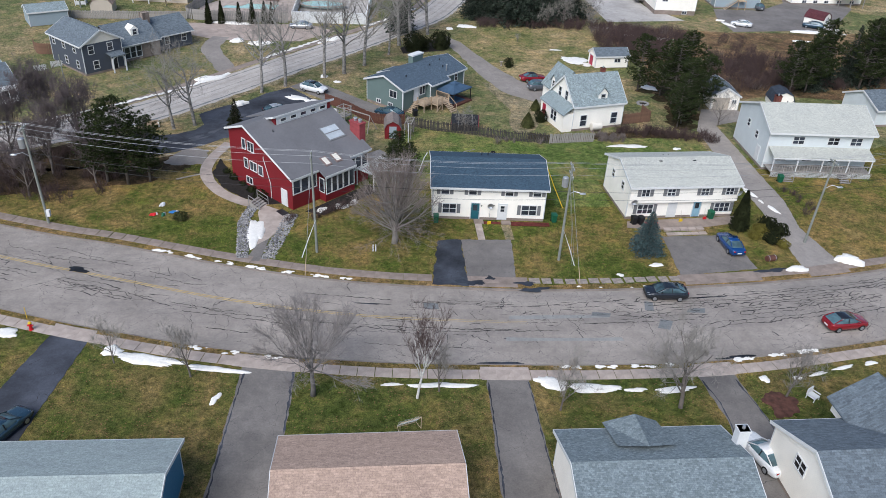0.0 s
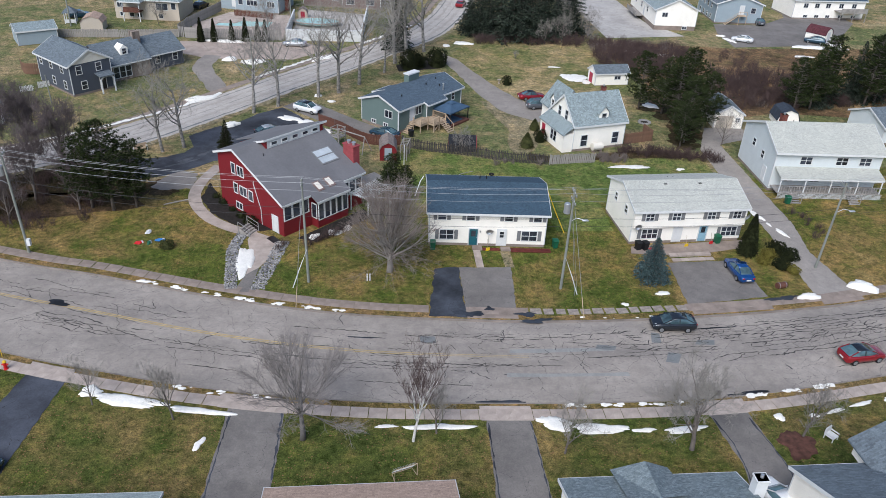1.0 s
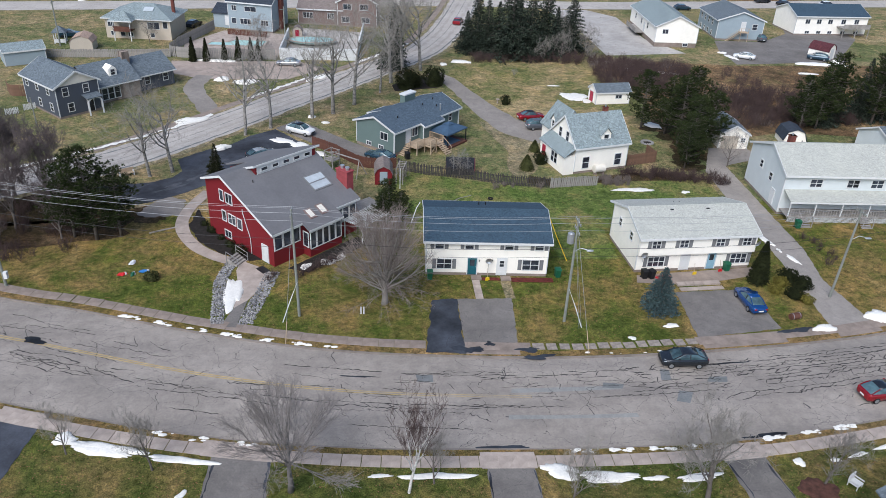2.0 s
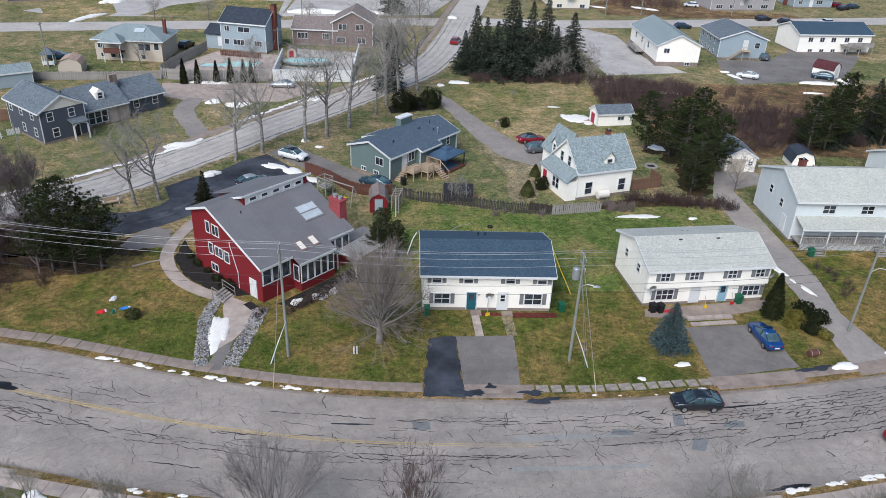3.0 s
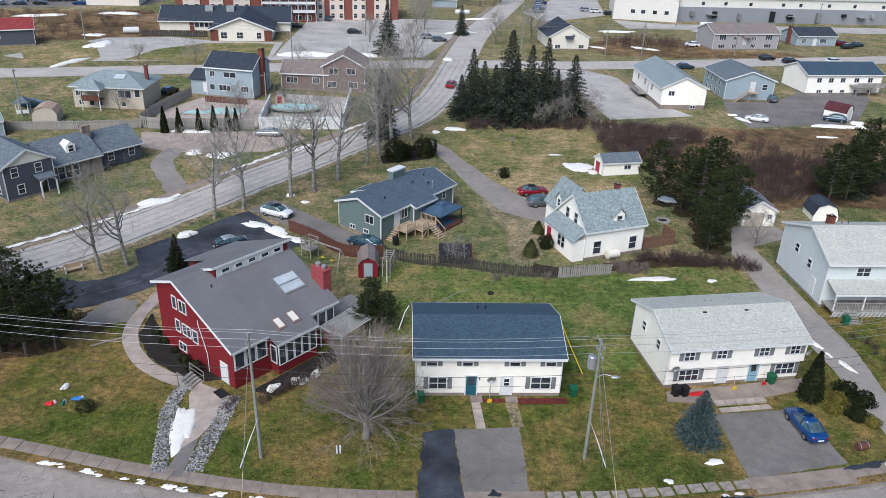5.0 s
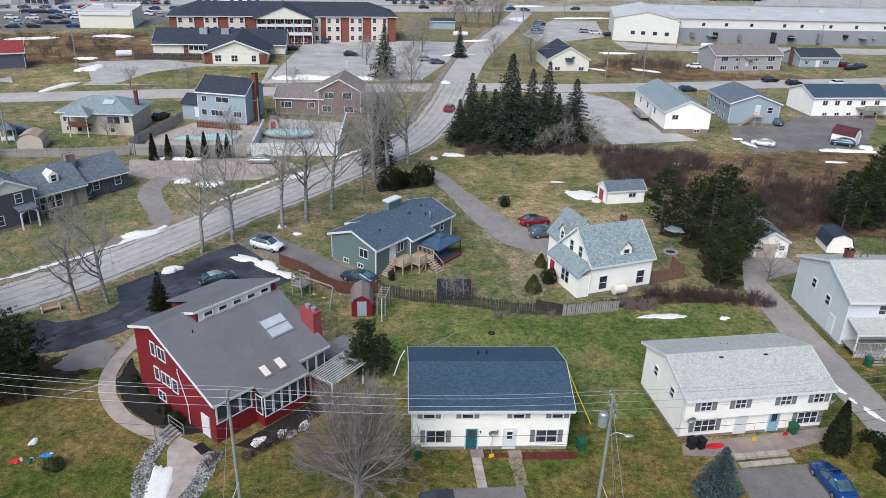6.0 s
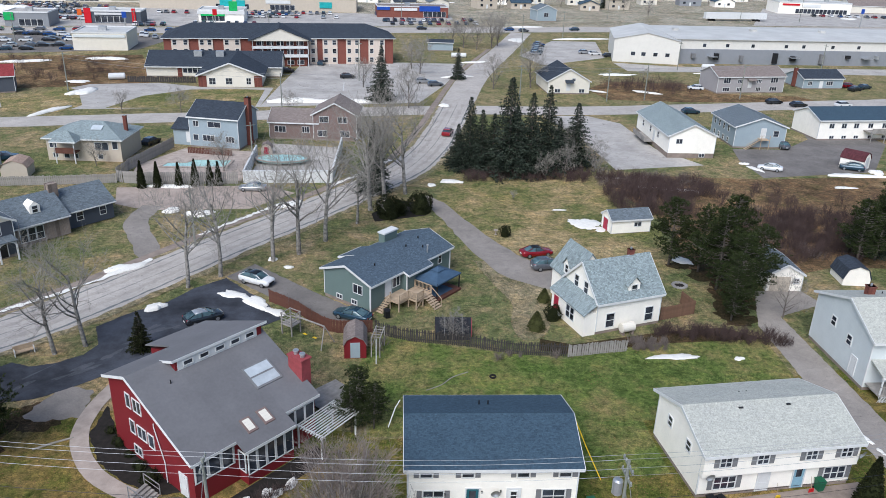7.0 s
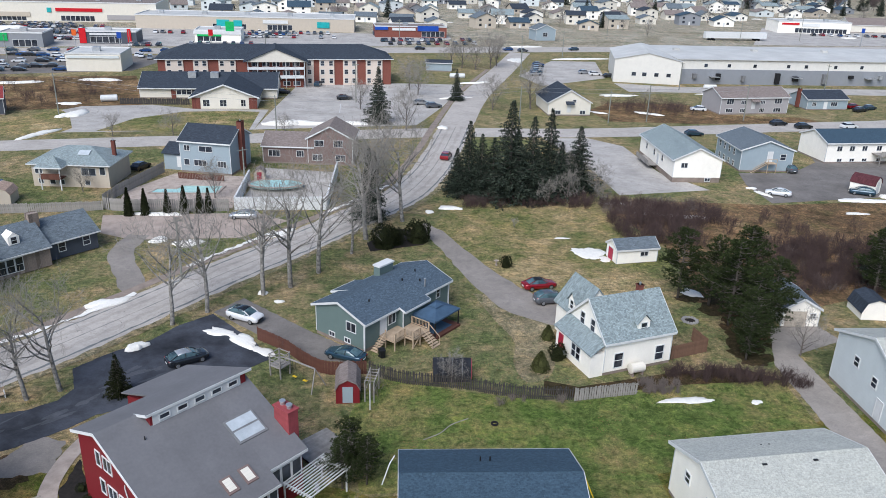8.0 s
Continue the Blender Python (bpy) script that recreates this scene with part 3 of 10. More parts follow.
for side, line, sgn in (("kerb_far", far_kerb, 1), ("kerb_near", near_kerb, -1)):
    m = Mesh()
    for x in rx:
        y = line(x)
        m.v += [(x, y, -STEP - 0.02), (x, y + sgn * 0.02, 0.015), (x, y + sgn * 0.17, 0.02), (x, y + sgn * 0.17, -0.15)]
    m.f = [(i * 4 + j, (i + 1) * 4 + j, (i + 1) * 4 + j + 1, i * 4 + j + 1) for i in range(len(rx) - 1) for j in range(3)]
    single(side, m, M["kerb"], "worn low concrete kerb along the road", "kerb", kind="structure")

# double yellow line, wearing away to the right
for off in (-0.12, 0.12):
    m = Mesh()
    for x in np.arange(-140, 8.1, 1.0):
        u = 0.552 - (x + 8) * 0.001
        a = on_road(x, u)
        w = 0.06 if x < -14 else 0.06 - (x + 14) * 0.002
        m.v += [(a[0], a[1] + off - w, a[2] + 0.006), (a[0], a[1] + off + w, a[2] + 0.006)]
    m.f = [(2 * i, 2 * i + 2, 2 * i + 3, 2 * i + 1) for i in range(len(m.v) // 2 - 1)]
    single("road_marking", m, M["yellow_line"], "worn yellow centre line on the road", "road marking", kind="structure")


def road_cracks(seed):
    """Jagged cracks: crazed strips of long narrow blocks that follow the lanes, lone seams and a few cracks across."""
    rng_ = random.Random(seed)
    m = Mesh()

    def strip(pts, width):
        base = len(m.v)
        for i, p in enumerate(pts):
            d = pts[min(i + 1, len(pts) - 1)] - pts[max(i - 1, 0)]
            w = width * rng_.uniform(0.45, 1.25) * (0.35 if i in (0, len(pts) - 1) else 1)
            side = Vector((-d.y, d.x, 0)).normalized() * w if d.length > 1e-5 else Vector((0, w, 0))
            m.v += [tuple(p + side), tuple(p - side)]
        m.f += [(base + 2 * i, base + 2 * i + 1, base + 2 * i + 3, base + 2 * i + 2) for i in range(len(pts) - 1)]

    def lie(x, y):
        n_, f_ = near_kerb(x), far_kerb(x)
        u_ = (y - n_) / (f_ - n_)
        return Vector((x, y, on_road(x, min(0.97, max(0.03, u_)))[2] + 0.005))

    def jagged(a, b, width, amp):
        n_ = max(2, int((b - a).length / 0.28))
        out = []
        for i in range(n_ + 1):
            t = i / n_
            k_ = amp * (1 if 0 < i < n_ else 0)
            out.append(lie(a.x + (b.x - a.x) * t + rng_.uniform(-k_, k_), a.y + (b.y - a.y) * t + rng_.uniform(-k_, k_)))
        strip(out, width)

    # crazed strips: x from, x to, across from, across to, block length, block width, share of edges along and across, half width
    for xa, xb, ua, ub, bl, bw, along, across, w in ((17, 54, 0.6, 0.88, 1.3, 0.42, 0.85, 0.42, 0.05), (22, 54, 0.42, 0.6, 1.5, 0.5, 0.75, 0.36, 0.048), (-4, 17, 0.66, 0.82, 1.5, 0.55, 0.6, 0.32, 0.036), (2, 22, 0.5, 0.64, 1.8, 0.65, 0.5, 0.28, 0.034),
                                                     (-66, -26, 0.34, 0.48, 1.4, 0.5, 0.8, 0.45, 0.045), (-64, -24, 0.56, 0.82, 1.7, 0.7, 0.5, 0.3, 0.034), (-30, 4, 0.36, 0.44, 1.8, 0.55, 0.65, 0.4, 0.04), (-28, 2, 0.48, 0.68, 2.2, 1.0, 0.3, 0.3, 0.028),
                                                     (54, 110, 0.3, 0.85, 2.2, 0.9, 0.4, 0.25, 0.04), (-120, -66, 0.3, 0.8, 2.4, 1.0, 0.35, 0.25, 0.04)):
        nx = int((xb - xa) / bl)
        wide = far_kerb((xa + xb) / 2) - near_kerb((xa + xb) / 2)
        ny = max(2, int((ub - ua) * wide / bw))
        knots = {}
        for i in range(nx + 1):
            for k in range(ny + 1):
                x = xa + (i + (0.5 if k % 2 else 0) + rng_.uniform(-0.3, 0.3)) * bl
                p = on_road(x, ua + (ub - ua) * (k + rng_.uniform(-0.36, 0.36)) / ny)
                knots[i, k] = Vector((p[0], p[1], 0))
        for (i, k), p in knots.items():
            fade = min(1, 0.35 + min(i, nx - i) * 0.2)
            here = fade * (0.25 + 1.9 * max(0.0, 0.42 + noise.noise(Vector((p.x * 0.16, p.y * 0.5, seed)))))
            for q, share in (((i + 1, k), along), ((i, k + 1), across)):
                if q in knots and rng_.random() < share * here:
                    jagged(p, knots[q], w * rng_.uniform(0.5, 1.3) * (1 if share == along else 0.8), 0.1)
    # lone seams and cracks across the lanes
    for xa, xb, u, n in ((-60, 14, 0.425, 16), (-30, 20, 0.53, 7), (-16, 50, 0.78, 12), (-30, 40, 0.2, 5)):
        for _ in range(n):
            x = rng_.uniform(xa, xb)
            p, q = on_road(x, u + rng_.uniform(-0.015, 0.015)), on_road(x + rng_.uniform(2, 6), u + rng_.uniform(-0.015, 0.015))
            jagged(Vector((p[0], p[1], 0)), Vector((q[0], q[1], 0)), rng_.uniform(0.025, 0.05), 0.09)
    for _ in range(30):
        x, u = rng_.uniform(-50, 50), rng_.uniform(0.12, 0.7)
        p, q = on_road(x, u), on_road(x + rng_.uniform(-1.5, 1.5), u + rng_.uniform(0.08, 0.3))
        jagged(Vector((p[0], p[1], 0)), Vector((q[0], q[1], 0)), rng_.uniform(0.014, 0.026), 0.16)
    return m


single("road_cracks", road_cracks(12), M["crack"], "dark jagged cracks running along the asphalt road", "cracks", kind="stuff")
for line, sgn in ((far_kerb, 1), (near_kerb, -1)):
    pts = [(x, line(x) + sgn * 0.62) for x in np.arange(-62, 66, 3.0)]
    single("grass_verge", ribbon(pts, 0.43, 0.014, 0.5, 0.1, 61), M["verge"], "narrow brown grass verge beside the kerb", "verge", kind="structure")


def blob(cx, cy, rx_, ry_, z, h, seed, yaw=0.0, seg=36, rough=0.35):
    """A low irregular mound or stain."""
    rng = random.Random(seed)
    ph = [rng.uniform(0, 6.28) for _ in range(5)]
    m = Mesh()
    ca, sa = math.cos(radians(yaw)), math.sin(radians(yaw))
    rings = ((1.0, 0.0), (0.93, 0.6), (0.6, 0.9), (0.25, 1.0))
    for k_, hh in rings:
        for s in range(seg):
            w = 2 * math.pi * s / seg
            r = 1 + rough * (0.5 * math.sin(2 * w + ph[0]) + 0.4 * math.sin(3 * w + ph[1]) + 0.24 * math.sin(5 * w + ph[2]) + 0.12 * math.sin(9 * w + ph[3]) + 0.1 * math.sin(14 * w + ph[4]))
            r *= 1 + (rng.uniform(-0.07, 0.07) if k_ > 0.9 else 0)
            px, py = rx_ * k_ * r * math.cos(w), ry_ * k_ * r * math.sin(w)
            m.v.append((cx + px * ca - py * sa, cy + px * sa + py * ca, z + h * hh * (1 + rng.uniform(-0.25, 0.25) * (hh < 1) * (hh > 0))))
    for r in range(3):
        for s in range(seg):
            t = (s + 1) % seg
            m.f.append((r * seg + s, r * seg + t, (r + 1) * seg + t, (r + 1) * seg + s))
    m.f.append(tuple(3 * seg + s for s in range(seg)))
    return m


# darker turf of the front gardens, both sides of the road
for line, sgn, deep in ((far_kerb, 1, lambda x: 9.0 + 0.2 * abs(x)), (near_kerb, -1, lambda x: -75.0)):
    m = Mesh()
    xs_ = list(np.arange(-70, 71, 2.0))
    for x in xs_:
        y0 = line(x) + sgn * 0.3
        y1 = max(y0 + 1, deep(x) if x > -30 else 14.0 - (x + 30) * 0.3) if sgn > 0 else deep(x)
        for j in range(5):
            m.v.append((x, y0 + (y1 - y0) * j / 4 + (0.5 * math.sin(x * 0.9) if j == 4 else 0), 0.006))
    m.f = [(i_ * 5 + j, (i_ + 1) * 5 + j, (i_ + 1) * 5 + j + 1, i_ * 5 + j + 1) for i_ in range(len(xs_) - 1) for j in range(4)]
    single("front_lawn", m, M["front_lawn" if sgn > 0 else "near_lawn"], "dark green and brown front lawn", "lawn", kind="structure")
# other streets and paved areas
BACK = [(-140, -32), (-90, -4), (-57, 19.5), (-48, 25), (-40, 31.5), (-30.5, 43), (-21, 55.5), (-12, 66.5), (-3, 78.5), (4.5, 89), (10.5, 104), (15, 121), (20.5, 145), (31, 186), (48, 236), (64, 285)]
single("road", ribbon(BACK, lambda t: 4.3, 0.05, 2.0, 0.12, 3), M["street"], "light grey asphalt side street", "road", kind="structure")
single("pavement", ribbon([(p[0] - 0.8 * 5.3, p[1] + 0.6 * 5.3) for p in BACK[2:10]] + [(5.4, 106.5), (9.8, 122.6), (15.4, 146.6), (26, 188), (43, 238)], 0.75, 0.06, 2.0, 0.05, 33), M["old_concrete"], "tan concrete pavement along the side street", "pavement", kind="structure")
CROSS = [(-260, 96), (-140, 114), (-78, 123.5), (-27, 131.3), (14, 138), (52, 138.7), (93, 144.2), (139, 151), (300, 175)]
single("road", ribbon(CROSS, 4.6, 0.045, 4.0, 0.15, 4), M["street"], "grey asphalt residential cross street", "road", kind="structure")
MAIN = [(-500, 215), (-250, 248), (-100, 270), (20, 288), (100, 301), (300, 330), (600, 372)]
single("road", ribbon(MAIN, 8.5, 0.05, 8.0, 0.1, 5), M["street"], "wide grey asphalt main street", "road", kind="structure")
# dirt shoulders, worn streaks and dark seams along the side street
def offset_line(ctrl, off):
    pts = curve_points(ctrl, 4.0)
    out = []
    for i, p in enumerate(pts):
        d = pts[min(i + 1, len(pts) - 1)] - pts[max(i - 1, 0)]
        d = d / np.linalg.norm(d)
        out.append((p[0] - d[1] * off, p[1] + d[0] * off))
    return out


for off, half, mm, lab, seed in ((-4.5, 0.55, "dirt", "sandy shoulder along the side street", 71), (4.3, 0.35, "dirt", "sandy shoulder along the side street", 72)):
    single("road_shoulder", ribbon(offset_line(BACK[2:13], off), half, 0.056, 1.0, 0.22, seed), M[mm], lab, "road shoulder", kind="structure")
for off, half, seed in ((-3.2, 0.16, 73), (-0.15, 0.05, 74), (2.9, 0.12, 75), (1.4, 0.3, 76), (-1.6, 0.34, 77)):
    single("road_seam", ribbon(offset_line(BACK[1:13], off), half, 0.054 if half < 0.2 else 0.053, 0.8, half * 0.7, seed), M["old_patch" if half < 0.2 else "street_worn"], "worn streak along the side street", "road seam", kind="structure")


# ------------------------------------------------------------ building kit
KIT = {}


def window_meshes(w, h, cols, rows, trim):
    key = ("win", round(w, 2), round(h, 2), cols, rows, trim)
    if key not in KIT:
        c = 0.085
        ex, ez = [-c, 0.0], [-c, 0.0]
        for edges, span, n, bar in ((ex, w, cols, 0.03), (ez, h, rows, 0.022)):
            for i in range(1, n):
                edges += [span * i / n - bar, span * i / n + bar]
            edges += [span, span + c]
        nx, nz = len(ex), len(ez)
        f = Mesh()
        f.v = [(x, y, z) for y in (-0.07, 0.02) for z in ez for x in ex]
        solid = lambda i, j: 0 <= i < nx - 1 and 0 <= j < nz - 1 and (i % 2 == 0 or j % 2 == 0)
        at = lambda i, j, back=0: back * nx * nz + j * nx + i
        for i in range(nx - 1):
            for j in range(nz - 1):
                if not solid(i, j):
                    continue
                f.f.append((at(i, j), at(i + 1, j), at(i + 1, j + 1), at(i, j + 1)))
                for di, dj, p, q in ((-1, 0, (i, j + 1), (i, j)), (1, 0, (i + 1, j), (i + 1, j + 1)), (0, -1, (i, j), (i + 1, j)), (0, 1, (i + 1, j + 1), (i, j + 1))):
                    if not solid(i + di, j + dj):
                        f.f.append((at(*q), at(*p), at(*p, 1), at(*q, 1)))
        KIT[key] = (f.data("window", M[trim]), Mesh().box(0, -0.02, 0, w, 0.01, h).data("pane", M["glass"]))
    return KIT[key]


SIDES = {"f": lambda u, w, d: ((u, 0), 0), "r": lambda u, w, d: ((w, u), 90), "b": lambda u, w, d: ((w - u, d), 180), "l": lambda u, w, d: ((0, d - u), -90)}


def add_window(h, side, u, z, w, ht, size, cols=1, rows=2, trim="trim", shutters="", out=0.0):
    """A framed window on a wall; u runs along the wall, as seen from outside, from its left end."""
    (px, py), rz = SIDES[side](u, *size)
    n = Vector((math.sin(radians(rz)), -math.cos(radians(rz)), 0)) * out
    fr, pa = window_meshes(w, ht, cols, rows, trim)
    fo = part("window", fr, None, h, loc=(px + n.x, py + n.y, z), rz=rz)
    part("pane", pa, None, fo)
    if shutters:
        key = ("shut", round(ht, 2), shutters)
        if key not in KIT:
            prof = [(0.01, -0.03), (-0.05, -0.03)]
            for i in range(int(ht / 0.12)):
                prof += [(-0.065, i * 0.12 + 0.02), (-0.045, i * 0.12 + 0.11)]
            prof += [(-0.05, ht + 0.03), (0.01, ht + 0.03)]
            s = Mesh().along(prof[::-1], -0.2, 0.2)
            KIT[key] = s.data("shutter", M[shutters])
        a = math.radians(rz)
        for du in (-0.33, w + 0.33):
            part("shutter", KIT[key], None, h, loc=(px + n.x + du * math.cos(a), py + n.y + du * math.sin(a), z), rz=rz)


def add_door(h, side, u, z, size, mat_name="trim", w=0.95, ht=2.05, lite=True, label="", out=0.0):
    (px, py), rz = SIDES[side](u, *size)
    n = Vector((math.sin(radians(rz)), -math.cos(radians(rz)), 0)) * out
    key = ("door", mat_name, w, ht)
    if key not in KIT:
        d = Mesh().box(0, -0.05, 0, w, 0.02, ht)
        for a, b in ((0.12, 0.85),) if lite else ((0.12, 0.85), (1.05, 1.85)):
            d.box(0.14, -0.065, a, w - 0.14, -0.05, b)
        fr = Mesh().box(-0.1, -0.08, 0, 0, 0.02, ht + 0.1).box(w, -0.08, 0, w + 0.1, 0.02, ht + 0.1).box(0, -0.08, ht, w, 0.02, ht + 0.1)
        kn = Mesh().dome(w - 0.1, -0.09, 0.98, 0.035, 0.035, 0.035, 8, 4, full=True)
        KIT[key] = (d.data("door", M[mat_name]), fr.data("door_frame", M["trim"]), Mesh().box(0.22, -0.06, 1.1, w - 0.22, -0.05, 1.85).data("pane", M["glass"]), kn.data("knob", M["metal"]))
    d, fr, pa, kn = KIT[key]
    do = part("door", d, None, h, label, loc=(px + n.x, py + n.y, z), rz=rz)
    part("door_frame", fr, None, do)
    part("knob", kn, None, do)
    if lite:
        part("pane", pa, None, do)


def roof_parts(h, length, span, eave, rise, mat_name, over, rake, axis, w, d, ridge=0.5, thick=0.16, trim="trim", slope_label=""):
    """Two roof slopes with a ridge cap, fascia and rake boards. The roof's own x runs along the ridge."""
    s0 = span * ridge
    k0, k1 = rise / s0, rise / (span - s0)
    x0, x1 = -rake, length + rake
    loc, rz = ((0, 0, 0), 0) if axis == "x" else ((w, 0, 0), 90)
    zf, zb = eave - over * k0 + thick, eave - over * k1 + thick
    front = Mesh().slab([(x0, -over, zf), (x1, -over, zf), (x1, s0, eave + rise + thick), (x0, s0, eave + rise + thick)], thick)
    back = Mesh().slab([(x0, s0, eave + rise + thick), (x1, s0, eave + rise + thick), (x1, span + over, zb), (x0, span + over, zb)], thick)
    part("roof_slope", front, M[mat_name], h, slope_label, loc=loc, rz=rz)
    part("roof_slope", back, M[mat_name], h, loc=loc, rz=rz)
    cap = Mesh().along([(s0 - 0.16, eave + rise + thick - 0.16 * k0 + 0.02), (s0, eave + rise + thick + 0.035), (s0 + 0.16, eave + rise + thick - 0.16 * k1 + 0.02)], x0, x1)
    part("ridge_cap", cap, M[mat_name], h, loc=loc, rz=rz)
    t = thick + 0.05
    for yy, zz in ((-over - 0.02, zf), (span + over + 0.02, zb)):
        part("fascia", Mesh().box(x0, yy - 0.02, zz - t - 0.06, x1, yy + 0.02, zz - 0.01), M[trim], h, loc=loc, rz=rz)
    for xx in (x0 - 0.02, x1 + 0.02):
        m = Mesh()
        for a, b in (((-over, zf), (s0, eave + rise + thick)), ((s0, eave + rise + thick), (span + over, zb))):
            m.beam((xx, a[0], a[1] - t / 2 - 0.015), (xx, b[0], b[1] - t / 2 - 0.015), 0.045, t + 0.05)
        part("rake_board", m, M[trim], h, loc=loc, rz=rz)


def gable_body(length, span, eave, rise, ridge=0.5, z0=0.0):
    return [(0, z0), (0, eave), (span * ridge, eave + rise), (span, eave), (span, z0)][::-1]


def house(label, x, y, yaw, w, d, eave, rise, wall, roof, axis="x", over=0.4, rake=0.3, ridge=0.5, trim="trim", base=0.35, category="house", name="house", group="", z0=0.0):
    """A gabled building: plinth, walls, roof. Local x runs along the front, y to the back."""
    h = thing(name, label, category, x, y, 0, yaw, group)
    length, span = (w, d) if axis == "x" else (d, w)
    prof = gable_body(length, span, eave, rise, ridge, base)
    if axis == "x":
        body = Mesh().along(prof, 0, length)
    else:
        body = Mesh().along(prof, 0, length, "y")
    part("wall", body, M[wall], h)
    if base > 0:
        part("foundation", Mesh().box(0.03, 0.03, -0.1, w - 0.03, d - 0.03, base), M["old_concrete"], h)
    roof_parts(h, length, span, eave, rise, roof, over, rake, axis, w, d, ridge, trim=trim)
    cb = 0.09
    m = Mesh()
    for cx, cy in ((0, 0), (w, 0), (w, d), (0, d)):
        m = Mesh().box(cx - 0.02 if cx == 0 else cx - cb, cy - 0.02 if cy == 0 else cy - cb, base, cx + cb if cx == 0 else cx + 0.02, cy + cb if cy == 0 else cy + 0.02, eave - 0.02)
        part("corner_board", m, M[trim], h)
    return h, (w, d)


def hip_roof(h, x0, y0, x1, y1, eave, rise, mat_name, over=0.4, trim="trim"):
    w, d = x1 - x0 + 2 * over, y1 - y0 + 2 * over
    a, b, c, e = (x0 - over, y0 - over, eave), (x1 + over, y0 - over, eave), (x1 + over, y1 + over, eave), (x0 - over, y1 + over, eave)
    if w >= d:
        p, q = (x0 - over + d / 2, (y0 + y1) / 2, eave + rise), (x1 + over - d / 2, (y0 + y1) / 2, eave + rise)
        faces = [(0, 1, 5, 4), (2, 3, 4, 5), (1, 2, 5), (3, 0, 4)]
    else:
        p, q = ((x0 + x1) / 2, y0 - over + w / 2, eave + rise), ((x0 + x1) / 2, y1 + over - w / 2, eave + rise)
        faces = [(0, 1, 4), (1, 2, 5, 4), (2, 3, 5), (3, 0, 4, 5)]
    part("roof", Mesh().add([a, b, c, e, p, q], faces + [(3, 2, 1, 0)]), M[mat_name], h)
    m = Mesh()
    for s, t in ((a, b), (b, c), (c, e), (e, a)):
        m.beam((s[0], s[1], eave - 0.1), (t[0], t[1], eave - 0.1), 0.05, 0.2)
    part("fascia", m, M[trim], h)


def chimney(h, x, y, z0, z1, w=0.6, d=0.6, mat_name="brick"):
    part("chimney", Mesh().box(x - w / 2, y - d / 2, z0, x + w / 2, y + d / 2, z1).box(x - w / 2 - 0.06, y - d / 2 - 0.06, z1 - 0.14, x + w / 2 + 0.06, y + d / 2 + 0.06, z1), M[mat_name], h)
    part("chimney_pot", Mesh().tube([(x, y, z1), (x, y, z1 + 0.25)], [0.13, 0.12], 10), M["metal"], h)


def vent(h, x, y, z, r=0.06, ht=0.35):
    part("vent_pipe", Mesh().tube([(x, y, z - 0.2), (x, y, z + ht)], [r, r], 8), M["black"], h)


def dish(h, loc, rz, pole=0.7):
    m = Mesh()
    m.tube([(0, 0, -pole), (0, 0, 0), (0, -0.12, 0.12)], [0.025, 0.025, 0.02], 6)
    n = len(m.v)
    m.v.append((0, -0.16, 0.17))
    for r, y in ((0.2, -0.19), (0.38, -0.28)):
        for s in range(14):
            w = 2 * math.pi * s / 14
            m.v.append((r * math.cos(w), y - 0.1 * math.sin(w), 0.17 + r * math.sin(w)))
    for s in range(14):
        t = (s + 1) % 14
        m.f += [(n, n + 1 + s, n + 1 + t), (n + 1 + s, n + 15 + s, n + 15 + t, n + 1 + t)]
    part("satellite_dish", m, M["metal"], h, loc=loc, rz=rz)


